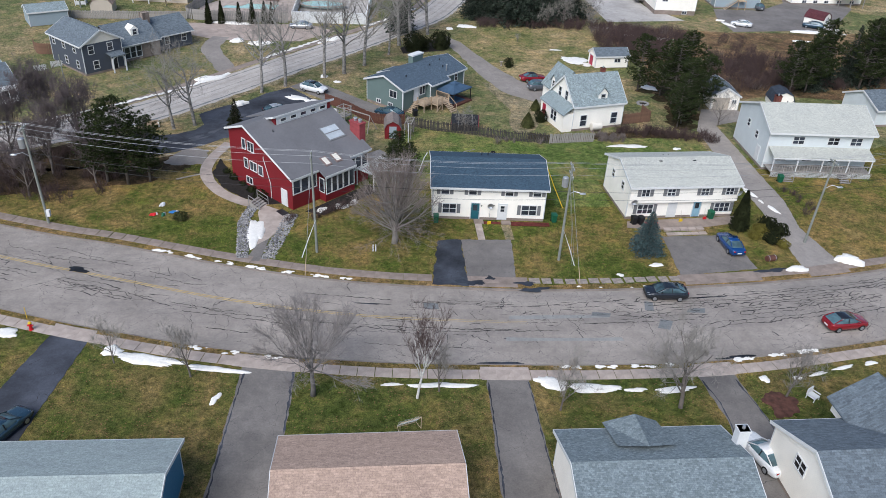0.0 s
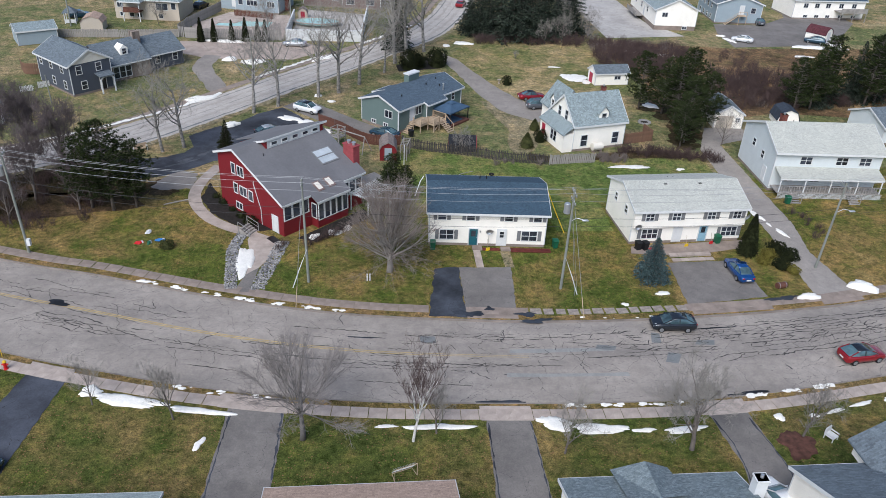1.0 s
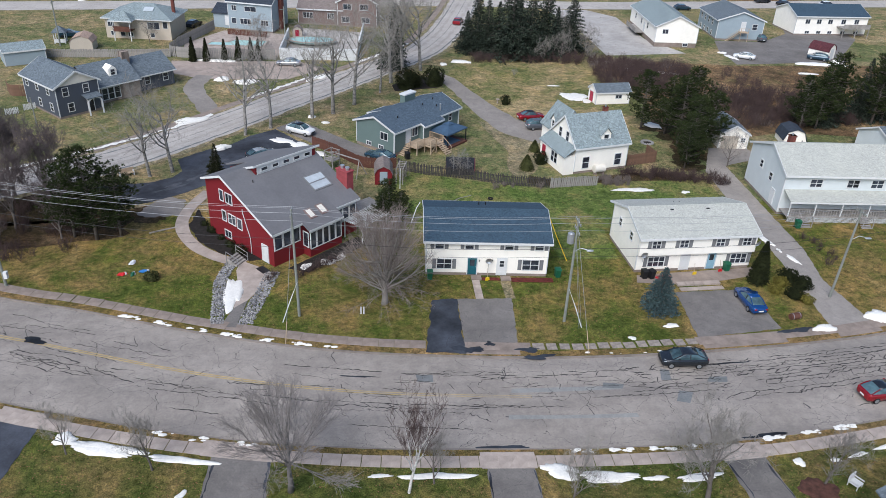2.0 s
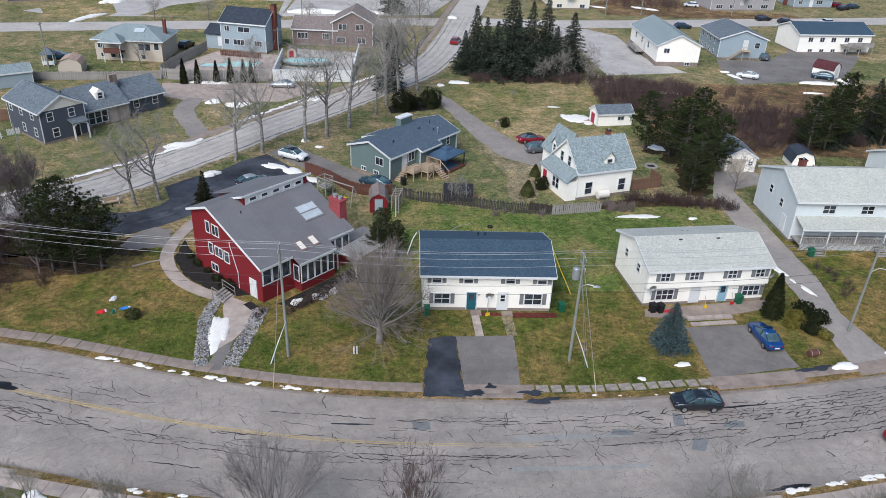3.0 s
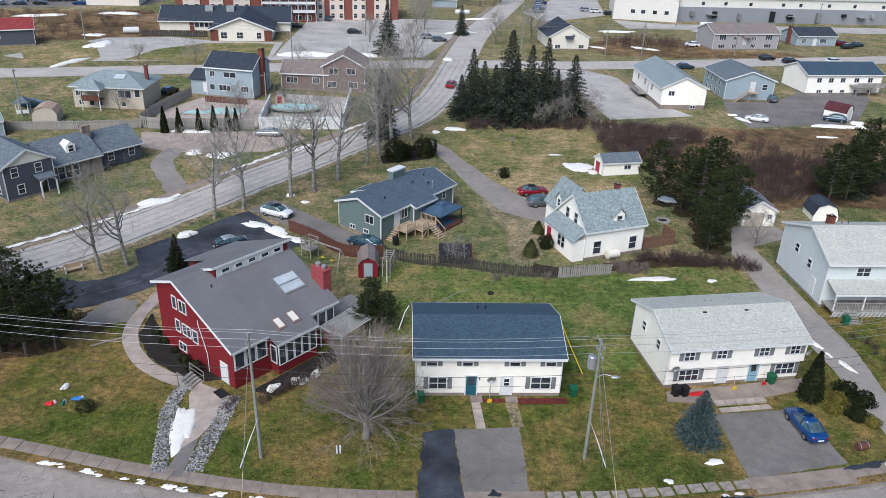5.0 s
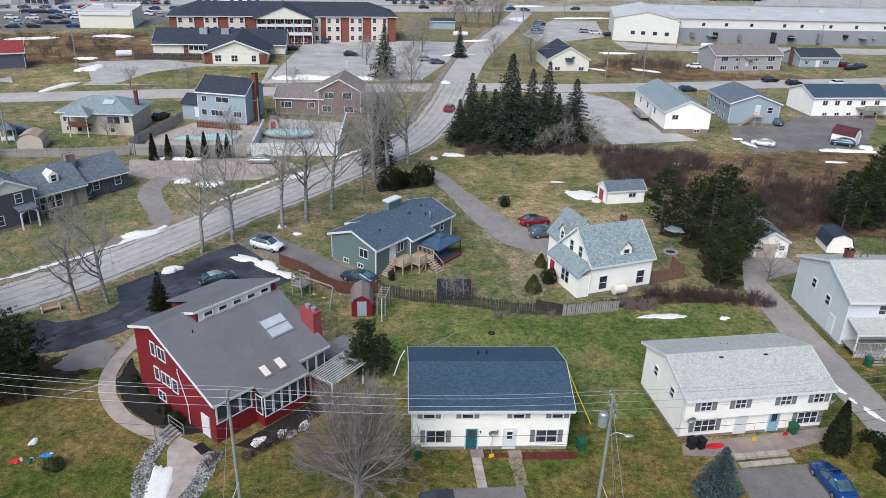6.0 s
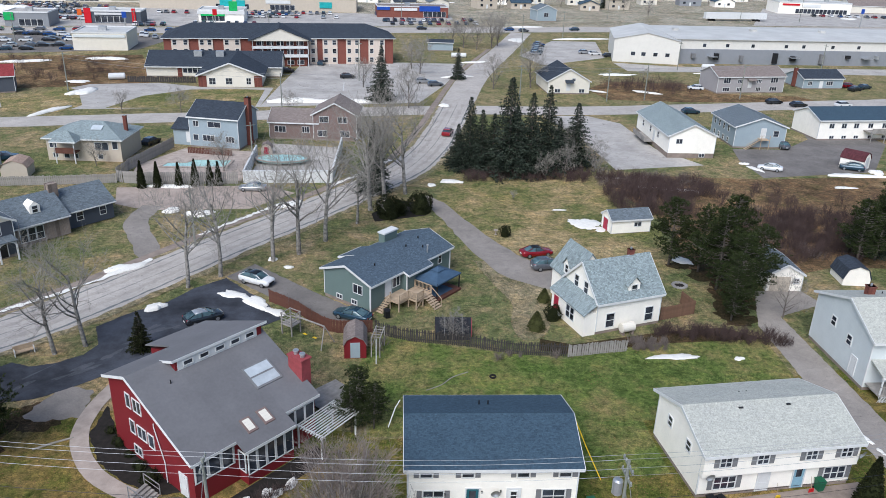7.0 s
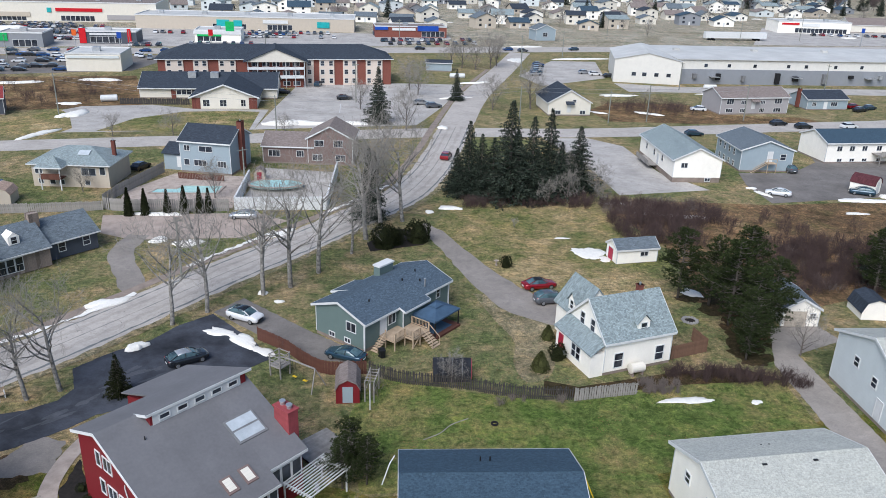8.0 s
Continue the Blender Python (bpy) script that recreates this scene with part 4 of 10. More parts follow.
# ------------------------------------------------------------ cars
CAR_SHAPES = {
    # stations from nose to tail: x, half width, lower edge, shoulder height; then the glasshouse: x, half width at the sill, half width at the roof, roof height
    "sedan": (4.65, [(-2.32, 0.55, 0.42, 0.55), (-2.25, 0.74, 0.28, 0.68), (-1.95, 0.85, 0.22, 0.76), (-1.2, 0.89, 0.2, 0.87), (-0.2, 0.9, 0.2, 0.92), (0.9, 0.9, 0.2, 0.95), (1.7, 0.88, 0.22, 0.98), (2.1, 0.82, 0.28, 0.97), (2.28, 0.72, 0.36, 0.88), (2.33, 0.6, 0.45, 0.7)],
              [(-1.2, 0.74, 0.72, 0.87), (-0.75, 0.78, 0.66, 1.16), (-0.3, 0.8, 0.6, 1.38), (0.3, 0.8, 0.58, 1.44), (0.85, 0.79, 0.57, 1.4), (1.3, 0.76, 0.6, 1.2), (1.75, 0.7, 0.68, 0.98)]),
    "suv": (4.55, [(-2.27, 0.58, 0.5, 0.72), (-2.2, 0.78, 0.34, 0.86), (-1.9, 0.88, 0.28, 0.95), (-1.2, 0.92, 0.26, 1.03), (0.0, 0.93, 0.26, 1.06), (1.1, 0.93, 0.26, 1.09), (1.85, 0.9, 0.28, 1.1), (2.15, 0.84, 0.34, 1.08), (2.26, 0.72, 0.44, 0.9)],
            [(-1.25, 0.78, 0.76, 1.03), (-0.85, 0.82, 0.7, 1.32), (-0.45, 0.83, 0.65, 1.56), (0.3, 0.84, 0.64, 1.64), (1.2, 0.83, 0.63, 1.61), (1.75, 0.8, 0.62, 1.46), (2.08, 0.76, 0.72, 1.1)]),
    "wagon": (4.4, [(-2.2, 0.56, 0.44, 0.6), (-2.12, 0.76, 0.3, 0.76), (-1.85, 0.86, 0.24, 0.86), (-1.15, 0.89, 0.22, 0.95), (0.0, 0.9, 0.22, 0.99), (1.1, 0.9, 0.22, 1.02), (1.8, 0.87, 0.25, 1.03), (2.1, 0.8, 0.32, 1.0), (2.19, 0.7, 0.42, 0.82)],
              [(-1.25, 0.75, 0.73, 0.95), (-0.8, 0.79, 0.67, 1.22), (-0.4, 0.8, 0.62, 1.42), (0.3, 0.81, 0.61, 1.5), (1.1, 0.8, 0.6, 1.46), (1.6, 0.77, 0.6, 1.3), (2.0, 0.74, 0.7, 1.03)]),
}


def loft(sections, closed_ends=True):
    """A skin over cross-sections of equal length."""
    m, n = Mesh(), len(sections[0])
    for sec in sections:
        m.v += sec
    for k_ in range(len(sections) - 1):
        for i in range(n - 1):
            m.f.append((k_ * n + i, (k_ + 1) * n + i, (k_ + 1) * n + i + 1, k_ * n + i + 1))
    if closed_ends:
        m.f += [tuple(range(n)), tuple(range((len(sections) - 1) * n, len(sections) * n))[::-1]]
    return m


def make_car(shape, paint, label, name="car", roof_paint=None):
    """A car facing its own -x: rounded body, glasshouse, roof panel, wheels with rims, lamps, mirrors."""
    L, body, cabin = CAR_SHAPES[shape]
    car = thing(name, label, "car")
    secs = []
    for x, hw, lo, hi in body:
        half = [(hw * 0.86, lo), (hw, lo + 0.12), (hw * 1.01, (lo + hi) / 2), (hw * 0.965, hi - 0.06), (hw * 0.86, hi - 0.005), (hw * 0.45, hi + 0.025)]
        secs.append([(x, -y, z) for y, z in half] + [(x, y, z) for y, z in half[::-1]])
    part("body", loft(secs), M[paint], car, smooth=True)
    gl = []
    for x, a_, r_, z in cabin:
        zb = float(np.interp(x, [q[0] for q in body], [q[3] for q in body])) - 0.03
        gl.append([(x, -a_, zb), (x, -(a_ + r_) / 2 - 0.02, (zb + z) / 2), (x, -r_, max(zb, z - 0.05)), (x, -r_ * 0.6, z), (x, r_ * 0.6, z), (x, r_, max(zb, z - 0.05)), (x, (a_ + r_) / 2 + 0.02, (zb + z) / 2), (x, a_, zb)])
    part("glasshouse", loft(gl), M["car_glass"], car, smooth=True)
    top = [q for q in cabin[2:-1]]
    rf = [[(x, -r_ - 0.015, z - 0.07), (x, -r_ * 0.92, z - 0.005), (x, -r_ * 0.5, z + 0.02), (x, r_ * 0.5, z + 0.02), (x, r_ * 0.92, z - 0.005), (x, r_ + 0.015, z - 0.07)] for x, a_, r_, z in top[:-1]]
    part("roof", loft(rf), M[roof_paint or paint], car, smooth=True)
    for sy in (-1, 1):
        for i, j in ((0, 2), (len(cabin) - 1, len(cabin) - 3)):
            (x0, a0, r0, z0), (x1, a1, r1, z1) = cabin[i], cabin[j]
            part("pillar", Mesh().beam((x0, sy * (a0 + 0.01), z0), (x1, sy * (r1 + 0.03), z1 - 0.04), 0.07, 0.06), M[paint], car)
        part("pillar", Mesh().beam((0.35, sy * 0.82, body[4][3]), (0.35, sy * 0.65, cabin[3][3] - 0.05), 0.08, 0.05), M["black"], car)
    for wx in (-L * 0.3, L * 0.29):
        for sy in (-1, 1):
            ty = part("wheel", Mesh().tube([(0, -0.11, 0), (0, -0.09, 0), (0, 0.09, 0), (0, 0.11, 0)], [0.29, 0.325, 0.325, 0.29], 18), M["rubber"], car, loc=(wx, sy * 0.82, 0.325))
            part("rim", Mesh().tube([(0, sy * 0.105, 0), (0, sy * 0.118, 0)], [0.22, 0.2], 12), M["rim"], ty)
    for sy in (-1, 1):
        n0, n1 = body[1], body[2]
        part("headlight", Mesh().add([(n0[0] - 0.01, sy * n0[1] * 0.55, n0[3] - 0.12), (n0[0] - 0.01, sy * n0[1] * 0.98, n0[3] - 0.1), (n1[0], sy * n1[1] * 0.99, n1[3] - 0.05), (n1[0], sy * n1[1] * 0.72, n1[3] + 0.012), (n0[0], sy * n0[1] * 0.55, n0[3] + 0.015)], [(0, 1, 2, 3, 4), (4, 3, 2, 1, 0)]), M["lamp_white"], car)
        t0 = body[-2]
        part("tail_light", Mesh().box(t0[0] - 0.14, sy * t0[1] * 0.8 - 0.12, t0[3] - 0.16, t0[0] + 0.035, sy * t0[1] * 0.8 + 0.12, t0[3] - 0.01), M["lamp_red"], car)
        part("mirror", Mesh().box(-0.75, sy * 0.95 - 0.09, body[3][3] + 0.05, -0.62, sy * 0.95 + 0.09, body[3][3] + 0.17), M[paint], car)
    part("grille", Mesh().box(body[0][0] - 0.015, -0.5, body[0][2], body[0][0] + 0.1, 0.5, body[0][3] - 0.02), M["black"], car)
    part("number_plate", Mesh().box(body[-1][0] - 0.05, -0.26, body[-1][2] + 0.1, body[-1][0] + 0.015, 0.26, body[-1][2] + 0.24), M["trim"], car)
    return car


def put_car(shape, paint, label, x, y, yaw, z=0.0, roof_paint=None):
    """yaw: the way the nose points, in degrees from +x."""
    c = make_car(shape, paint, label, roof_paint=roof_paint)
    c.matrix_basis = pose(x, y, z, 0, 0, yaw + 180)
    return c


# ------------------------------------------------------------ trees
def bare_tree(height, seed, spread=0.5, levels=5, trunk_r=0.2, first=0.3, kids=(3, 5), upright=0.6, twigs=1.0, splits=7, min_r=0.009, droop=0.0):
    """Trunk and limbs as one mesh, fine twigs as another, by branching from thick to thin."""
    rng = random.Random(seed)
    limbs, fine = Mesh(), Mesh()

    def grow(p, d, length, r, level):
        n = 4 if level < 2 else 3
        pts, dirs = [p], [d]
        for i in range(n):
            d = (d + Vector((rng.uniform(-1, 1), rng.uniform(-1, 1), rng.uniform(-0.5, 0.8))) * (0.1 if level == 0 else 0.2) + Vector((0, 0, upright * 0.12 - droop * level * 0.05))).normalized()
            pts.append(pts[-1] + d * length / n)
            dirs.append(d)
        rads = [max(min_r, r * (1 - 0.62 * i / n)) for i in range(n + 1)]
        (limbs if level < 2 else fine).tube(pts, rads, 8 if level == 0 else 5 if level == 1 else 3, cap=False)
        if level >= levels:
            return
        count = splits if level == 0 else rng.randint(*kids)
        if level >= 2:
            count = max(1, int(count * twigs))
        for j in range(count):
            t = first + (1 - first) * (j + rng.random()) / count if level == 0 else rng.uniform(0.25, 1.0)
            i = min(n - 1, int(t * n))
            q = pts[i].lerp(pts[i + 1], t * n - i)
            a = rng.uniform(0, 6.283)
            side = dirs[i + 1].cross(Vector((math.cos(a), math.sin(a), 0.3))).normalized()
            dd = (dirs[i + 1] * (1 - spread) + side * spread + Vector((0, 0, upright * 0.3))).normalized()
            grow(q, dd, length * rng.uniform(0.5, 0.72) * (1.15 - 0.45 * t if level == 0 else 1), rads[i] * rng.uniform(0.45, 0.62), level + 1)

    grow(Vector((0, 0, -0.1)), Vector((rng.uniform(-0.05, 0.05), rng.uniform(-0.05, 0.05), 1)).normalized(), height * 0.62, trunk_r, 0)
    return limbs, fine


def fan_tree(height, radius, seed, stems=38, skirt=110, low=2.2, bole=0.36, forks=7, lean=76, stout=1.0):
    """A wide rounded tree: pale limbs fan out of a short bole, fork again and again and end in a haze of fine twigs, with low drooping shoots."""
    rng = random.Random(seed)
    limbs, fine = Mesh(), Mesh()
    limbs.tube([(0, 0, -0.1), (0.05, 0, 0.8), (0, 0.05, 2.2), (0.1, 0, 3.2 + low)], [bole, bole * 0.82, bole * 0.6, bole * 0.25], 9)

    def shoot(mesh, p, d, length, r, bend, n=4, end=0.25, jit=0.09):
        pts = [p]
        for _ in range(n):
            d = (d + Vector((rng.uniform(-1, 1), rng.uniform(-1, 1), rng.uniform(-1, 1))) * jit + Vector((0, 0, bend))).normalized()
            pts.append(pts[-1] + d * length / n)
        mesh.tube(pts, [max(0.007, r * (1 - (1 - end) * i / n)) for i in range(n + 1)], 5 if r > 0.05 else 3, cap=False)
        return pts, d

    def off(pts, t):
        k_ = min(t * (len(pts) - 1), len(pts) - 1.001)
        return pts[int(k_)].lerp(pts[int(k_) + 1], k_ - int(k_)), (pts[int(k_) + 1] - pts[int(k_)]).normalized()

    def side(d, spread, up=0.0):
        return (d + Vector((rng.uniform(-1, 1), rng.uniform(-1, 1), rng.uniform(-0.6, 0.7) + up)) * spread).normalized()

    for i in range(stems):
        a = i * 2.4 + rng.uniform(-0.3, 0.3)
        tilt = radians(lean) * ((i + 0.3) / stems) ** 0.8
        d = Vector((math.sin(tilt) * math.cos(a), math.sin(tilt) * math.sin(a), math.cos(tilt)))
        length = 1 / math.sqrt((math.sin(tilt) / radius) ** 2 + (math.cos(tilt) / (height - 1.4)) ** 2) * rng.uniform(0.78, 1.0)
        start = rng.uniform(0.9, 1.9) + rng.random() * low * tilt
        pts, d = shoot(limbs, Vector((0, 0, start)), d, length * (1 - 0.04 * start), rng.uniform(0.07, 0.13) * stout, 0.05, 7, 0.2, 0.15)
        for j in range(7):
            t = 0.2 + 0.75 * (j + rng.random()) / 7
            q, dq = off(pts, t)
            p2, d2 = shoot(limbs if j < 4 else fine, q, side(dq, 0.5), length * (1.05 - t) * rng.uniform(0.5, 0.9), 0.045 * stout * (1.25 - t), 0.05, 4, 0.3, 0.1)
            for _ in range(forks):
                q3, d3 = off(p2, rng.uniform(0.15, 1))
                p3, d4 = shoot(fine, q3, side(d3, 0.7), rng.uniform(0.6, 1.3), 0.011, 0.01, 3, 0.6, 0.12)
                for _ in range(3):
                    q5, d5 = off(p3, rng.uniform(0.3, 0.9))
                    shoot(fine, q5, side(d5, 0.8), rng.uniform(0.3, 0.75), 0.008, 0.0, 2, 0.8)
    for i in range(skirt):
        a, tilt = rng.uniform(0, 6.283), radians(rng.uniform(60, 95))
        d = Vector((math.sin(tilt) * math.cos(a), math.sin(tilt) * math.sin(a), math.cos(tilt)))
        length = radius * rng.uniform(0.5, 0.95)
        pts, d = shoot(fine, Vector((0, 0, rng.uniform(1.2, 3.6))), d, length, 0.014, -0.05, 6, 0.4, 0.2)
        for _ in range(14):
            q, dq = off(pts, rng.uniform(0.25, 1))
            p3, d4 = shoot(fine, q, side(dq, 0.9), rng.uniform(0.4, 1.0), 0.009, -0.02, 3, 0.7, 0.15)
            shoot(fine, off(p3, 0.5)[0], side(d4, 0.9), 0.5, 0.008, 0, 2, 0.8)
    return limbs, fine


def needle_spray(m, p, d, size, rng, count=5, wide=0.12):
    """A tuft of narrow pointed leaves round a twig's end."""
    for _ in range(count):
        v = (d + Vector((rng.uniform(-1, 1), rng.uniform(-1, 1), rng.uniform(-0.7, 0.9))) * 0.9).normalized() * size * rng.uniform(0.6, 1.2)
        s = v.cross(Vector((rng.uniform(-1, 1), rng.uniform(-1, 1), rng.uniform(-1, 1)))).normalized() * size * wide
        n = len(m.v)
        m.v += [tuple(p - s * 0.3), tuple(p + v * 0.5 + s), tuple(p + v), tuple(p + v * 0.5 - s)]
        m.f.append((n, n + 1, n + 2, n + 3))


def spruce_tree(height, radius, seed, dense=1.0, tip=0.28, even=0.55):
    """Tiers of drooping limbs of uneven reach, each a flat spray of needle tufts, with gaps between the tiers."""
    rng = random.Random(seed)
    trunk, crown = Mesh(), Mesh()
    trunk.tube([(0, 0, -0.1), (0, 0, height * 0.5), (0, 0, height * 0.98)], [height * 0.018, height * 0.011, 0.015], 7)
    z = height * 0.05
    while z < height * 0.985:
        f = 1 - z / height
        n = max(3, int((4 + 6 * f) * dense))
        for i in range(n):
            a = 6.283 * (i + rng.random()) / n
            zz = z + rng.uniform(-0.1, 0.1)
            d = Vector((math.cos(a), math.sin(a), rng.uniform(-0.2, 0.02) + 0.4 * (1 - f)))
            ln = (radius * f + 0.05) * rng.uniform(even, 1.12)
            size = tip * (0.5 + 0.6 * f)
            k_ = max(2, int(ln / (tip * 0.6)))
            trunk.tube([(0, 0, zz), tuple(Vector((0, 0, zz)) + d * ln)], [0.025, 0.006], 3, cap=False)
            for j in range(k_):
                t = (j + 0.8) / k_
                p = Vector((0, 0, zz)) + d * ln * t
                p.z -= 0.14 * t * t * ln
                for _ in range(2):
                    side = Vector((-d.y, d.x, 0)) * rng.uniform(-1, 1)
                    needle_spray(crown, p + side * 0.24 * ln * (1.05 - 0.6 * t), (d * 1.3 + side + Vector((0, 0, -0.12))).normalized(), size, rng, 5, 0.15)
        z += max(0.13, 0.04 * height * (0.35 + f))
    return trunk, crown


def pine_tree(height, radius, seed, clumps=60, first=0.2):
    """A rough pine: bare lower trunk, uneven limbs that turn up, small tufts towards the limbs' ends, open gaps."""
    rng = random.Random(seed)
    trunk, crown = Mesh(), Mesh()
    lean = (rng.uniform(-0.5, 0.5), rng.uniform(-0.5, 0.5))
    at = lambda t: Vector((lean[0] * t * t, lean[1] * t * t, height * t * 0.96 - 0.1))
    trunk.tube([at(t) for t in (0, 0.25, 0.5, 0.75, 1)], [height * 0.018, height * 0.015, height * 0.011, height * 0.006, 0.03], 8)
    for i in range(clumps):
        t = first + (1 - first) * (i + rng.random()) / clumps
        a = i * 2.4 + rng.uniform(-0.6, 0.6)
        g = (t - first) / (1 - first)
        ln = radius * min(1.0, 0.6 + g * 1.3) * (1 - g) ** 0.55 * rng.uniform(0.3, 1.3) + 0.3
        d = Vector((math.cos(a), math.sin(a), rng.uniform(-0.1, 0.3)))
        base = at(t)
        end = base + d * ln + Vector((0, 0, 0.2 * ln))
        mid = base + d * ln * 0.55
        trunk.tube([base, mid, end], [0.05, 0.035, 0.012], 4, cap=False)
        for j in range(max(4, int(ln * 4.6))):
            s_ = rng.uniform(0.45, 1.08)
            spine = base.lerp(mid, s_ * 2) if s_ < 0.5 else mid.lerp(end, s_ * 2 - 1)
            q = spine + Vector((rng.gauss(0, 0.28), rng.gauss(0, 0.28), rng.gauss(0.06, 0.1))) * (0.5 + ln * 0.25)
            trunk.tube([spine, q], [0.014, 0.006], 3, cap=False)
            for _ in range(4):
                p = q + Vector((rng.gauss(0, 0.15), rng.gauss(0, 0.15), rng.gauss(0, 0.08)))
                needle_spray(crown, p, (d * 0.6 + Vector((0, 0, 0.7))).normalized(), 0.3, rng, 8, 0.1)
    return trunk, crown


def leaf_mass(points, size, rng, per=4):
    m = Mesh()
    for p, d in points:
        needle_spray(m, p, d, size, rng, per, 0.22)
    return m


def shrub_mesh(rx_, ry_, rz_, seed, count=420, size=0.16, cone=False):
    """A clipped or conical evergreen: leaves all over an uneven rounded form."""
    rng = random.Random(seed)
    pts = []
    for _ in range(count):
        a, u = rng.uniform(0, 6.283), rng.uniform(0, 1)
        if cone:
            r = (1 - u) ** 0.8 * rng.uniform(0.75, 1.05) + 0.03
            p = Vector((rx_ * r * math.cos(a), ry_ * r * math.sin(a), rz_ * u))
        else:
            ph = math.asin(u * 1.9 - 0.9)
            k_ = rng.uniform(0.82, 1.05) * (1 + 0.13 * math.sin(3 * a + 5 * u + seed) + 0.1 * math.sin(5 * a - 7 * u + seed * 2))
            p = Vector((rx_ * k_ * math.cos(ph) * math.cos(a), ry_ * k_ * math.cos(ph) * math.sin(a), rz_ * (0.5 + 0.5 * k_ * math.sin(ph))))
        pts.append((p, Vector((p.x, p.y, p.z - rz_ * 0.3)).normalized()))
    core = Mesh()
    core.dome(0, 0, 0.02, rx_ * 0.72, ry_ * 0.72, rz_ * (0.82 if cone else 0.88), 12, 5, 0.1, rng)
    m = leaf_mass(pts, size, rng)
    return core, m


def twig_mesh(r, ht, seed, stems=30, thick=0.012):
    """A leafless thicket: many thin forking stems."""
    rng = random.Random(seed)
    m = Mesh()
    for _ in range(stems):
        a, q = rng.uniform(0, 6.283), rng.uniform(0, r) * rng.random() ** 0.3
        p = Vector((q * math.cos(a), q * math.sin(a), -0.05))
        d = Vector((rng.uniform(-0.5, 0.5), rng.uniform(-0.5, 0.5), 1)).normalized()
        top_ = p + d * ht * rng.uniform(0.55, 1.05)
        mid = p.lerp(top_, 0.5) + Vector((rng.uniform(-0.1, 0.1), rng.uniform(-0.1, 0.1), 0))
        m.tube([p, mid, top_], [thick, thick * 0.8, thick * 0.4], 3, cap=False)
        for _ in range(5):
            s = p.lerp(top_, rng.uniform(0.3, 0.9))
            e = s + (d + Vector((rng.uniform(-1, 1), rng.uniform(-1, 1), rng.uniform(0, 0.7)))).normalized() * ht * rng.uniform(0.2, 0.4)
            m.tube([s, e], [thick * 0.7, thick * 0.4], 3, cap=False)
    return m


PLANTS = {}


def plant(kind, label, category, x, y, meshes, names, mats, scale=1.0, yaw=0.0, group="", z=0.0, name="tree"):
    """A plant of a kind that is built once and shared."""
    if kind not in PLANTS:
        PLANTS[kind] = [mm.data(nn, M[ma], smooth=nn in ("trunk",)) for mm, nn, ma in zip(meshes(), names, mats)]
    t = thing(name, label, category, x, y, z, yaw, group)
    t.scale = (scale,) * 3
    for data, nn in zip(PLANTS[kind], names):
        part(nn, data, None, t)
    return t


# ------------------------------------------------------------ the white duplex with the navy roof
h, size = house("white two-storey duplex with navy shingle roof", -0.01, -0.18, -2.8, 13.19, 9.02, 4.33, 1.43, "white", "roof_navy", over=0.45)
for u in (1.0, 4.2, 8.45, 11.7):
    add_window(h, "f", u, 3.3, 0.85, 0.8, size, 1, 2, shutters="shutter")
add_window(h, "f", 1.25, 0.85, 1.5, 1.15, size, 2, 2, shutters="shutter")
add_window(h, "f", 10.5, 0.85, 1.7, 1.2, size, 2, 2, shutters="shutter")
add_door(h, "f", 4.55, 0.15, size, "door_teal", label="teal front door with a small window")
add_door(h, "f", 7.75, 0.12, size, "trim", lite=False)
add_window(h, "f", 8.0, 1.2, 0.45, 0.75, size, 1, 2, out=0.06)
for u in (2.0, 6.0):
    add_window(h, "r", u, 3.2, 0.8, 0.9, size)
for x, z in ((2.9, 1.75), (5.75, 1.95), (7.2, 2.0)):
    part("wall_lamp", Mesh().tube([(x, 0.02, z), (x, -0.12, z + 0.05), (x, -0.14, z - 0.1)], [0.03, 0.07, 0.05], 8), M["black"], h)
dish(h, (6.75, -0.35, 2.0), 0, 1.5)
for x in (6.0, 6.75):
    vent(h, x, 6.9, 5.2)

# ------------------------------------------------------------ the white duplex with the light grey roof
h, size = house("white two-storey duplex with light grey shingle roof", 23.27, -0.08, 3.87, 13.6, 8.17, 4.72, 1.39, "white", "roof_light", over=0.75, rake=0.25, ridge=0.48)
part("upper_storey", Mesh().box(-0.02, -0.45, 2.35, 13.62, 0.02, 4.5), M["white"], h)
for u in (1.35, 4.55, 8.8, 11.95):
    add_window(h, "f", u, 3.3, 0.9, 0.85, size, 2, 2, shutters="shutter", out=0.46)
add_window(h, "f", 1.4, 0.75, 1.85, 1.15, size, 3, 2, shutters="shutter")
add_window(h, "f", 11.2, 0.75, 1.85, 1.15, size, 3, 2, shutters="shutter")
add_door(h, "f", 5.25, 0.15, size, "trim")
add_door(h, "f", 8.4, 0.15, size, "door_blue", label="pale blue front door")
for u in (5.6, 2.2):
    add_window(h, "l", u, 3.0, 0.7, 0.9, size)
dish(h, (0.4, -0.7, 2.6), 0, 0.8)
dish(h, (13.4, -0.7, 3.5), 20, 0.5)
for x in (6.3, 7.0):
    vent(h, x, 6.3, 5.2)
for x in (4.7, 9.0):
    part("roof_vent", Mesh().box(x - 0.2, 3.2, 5.7, x + 0.2, 3.6, 6.08), M["black"], h)

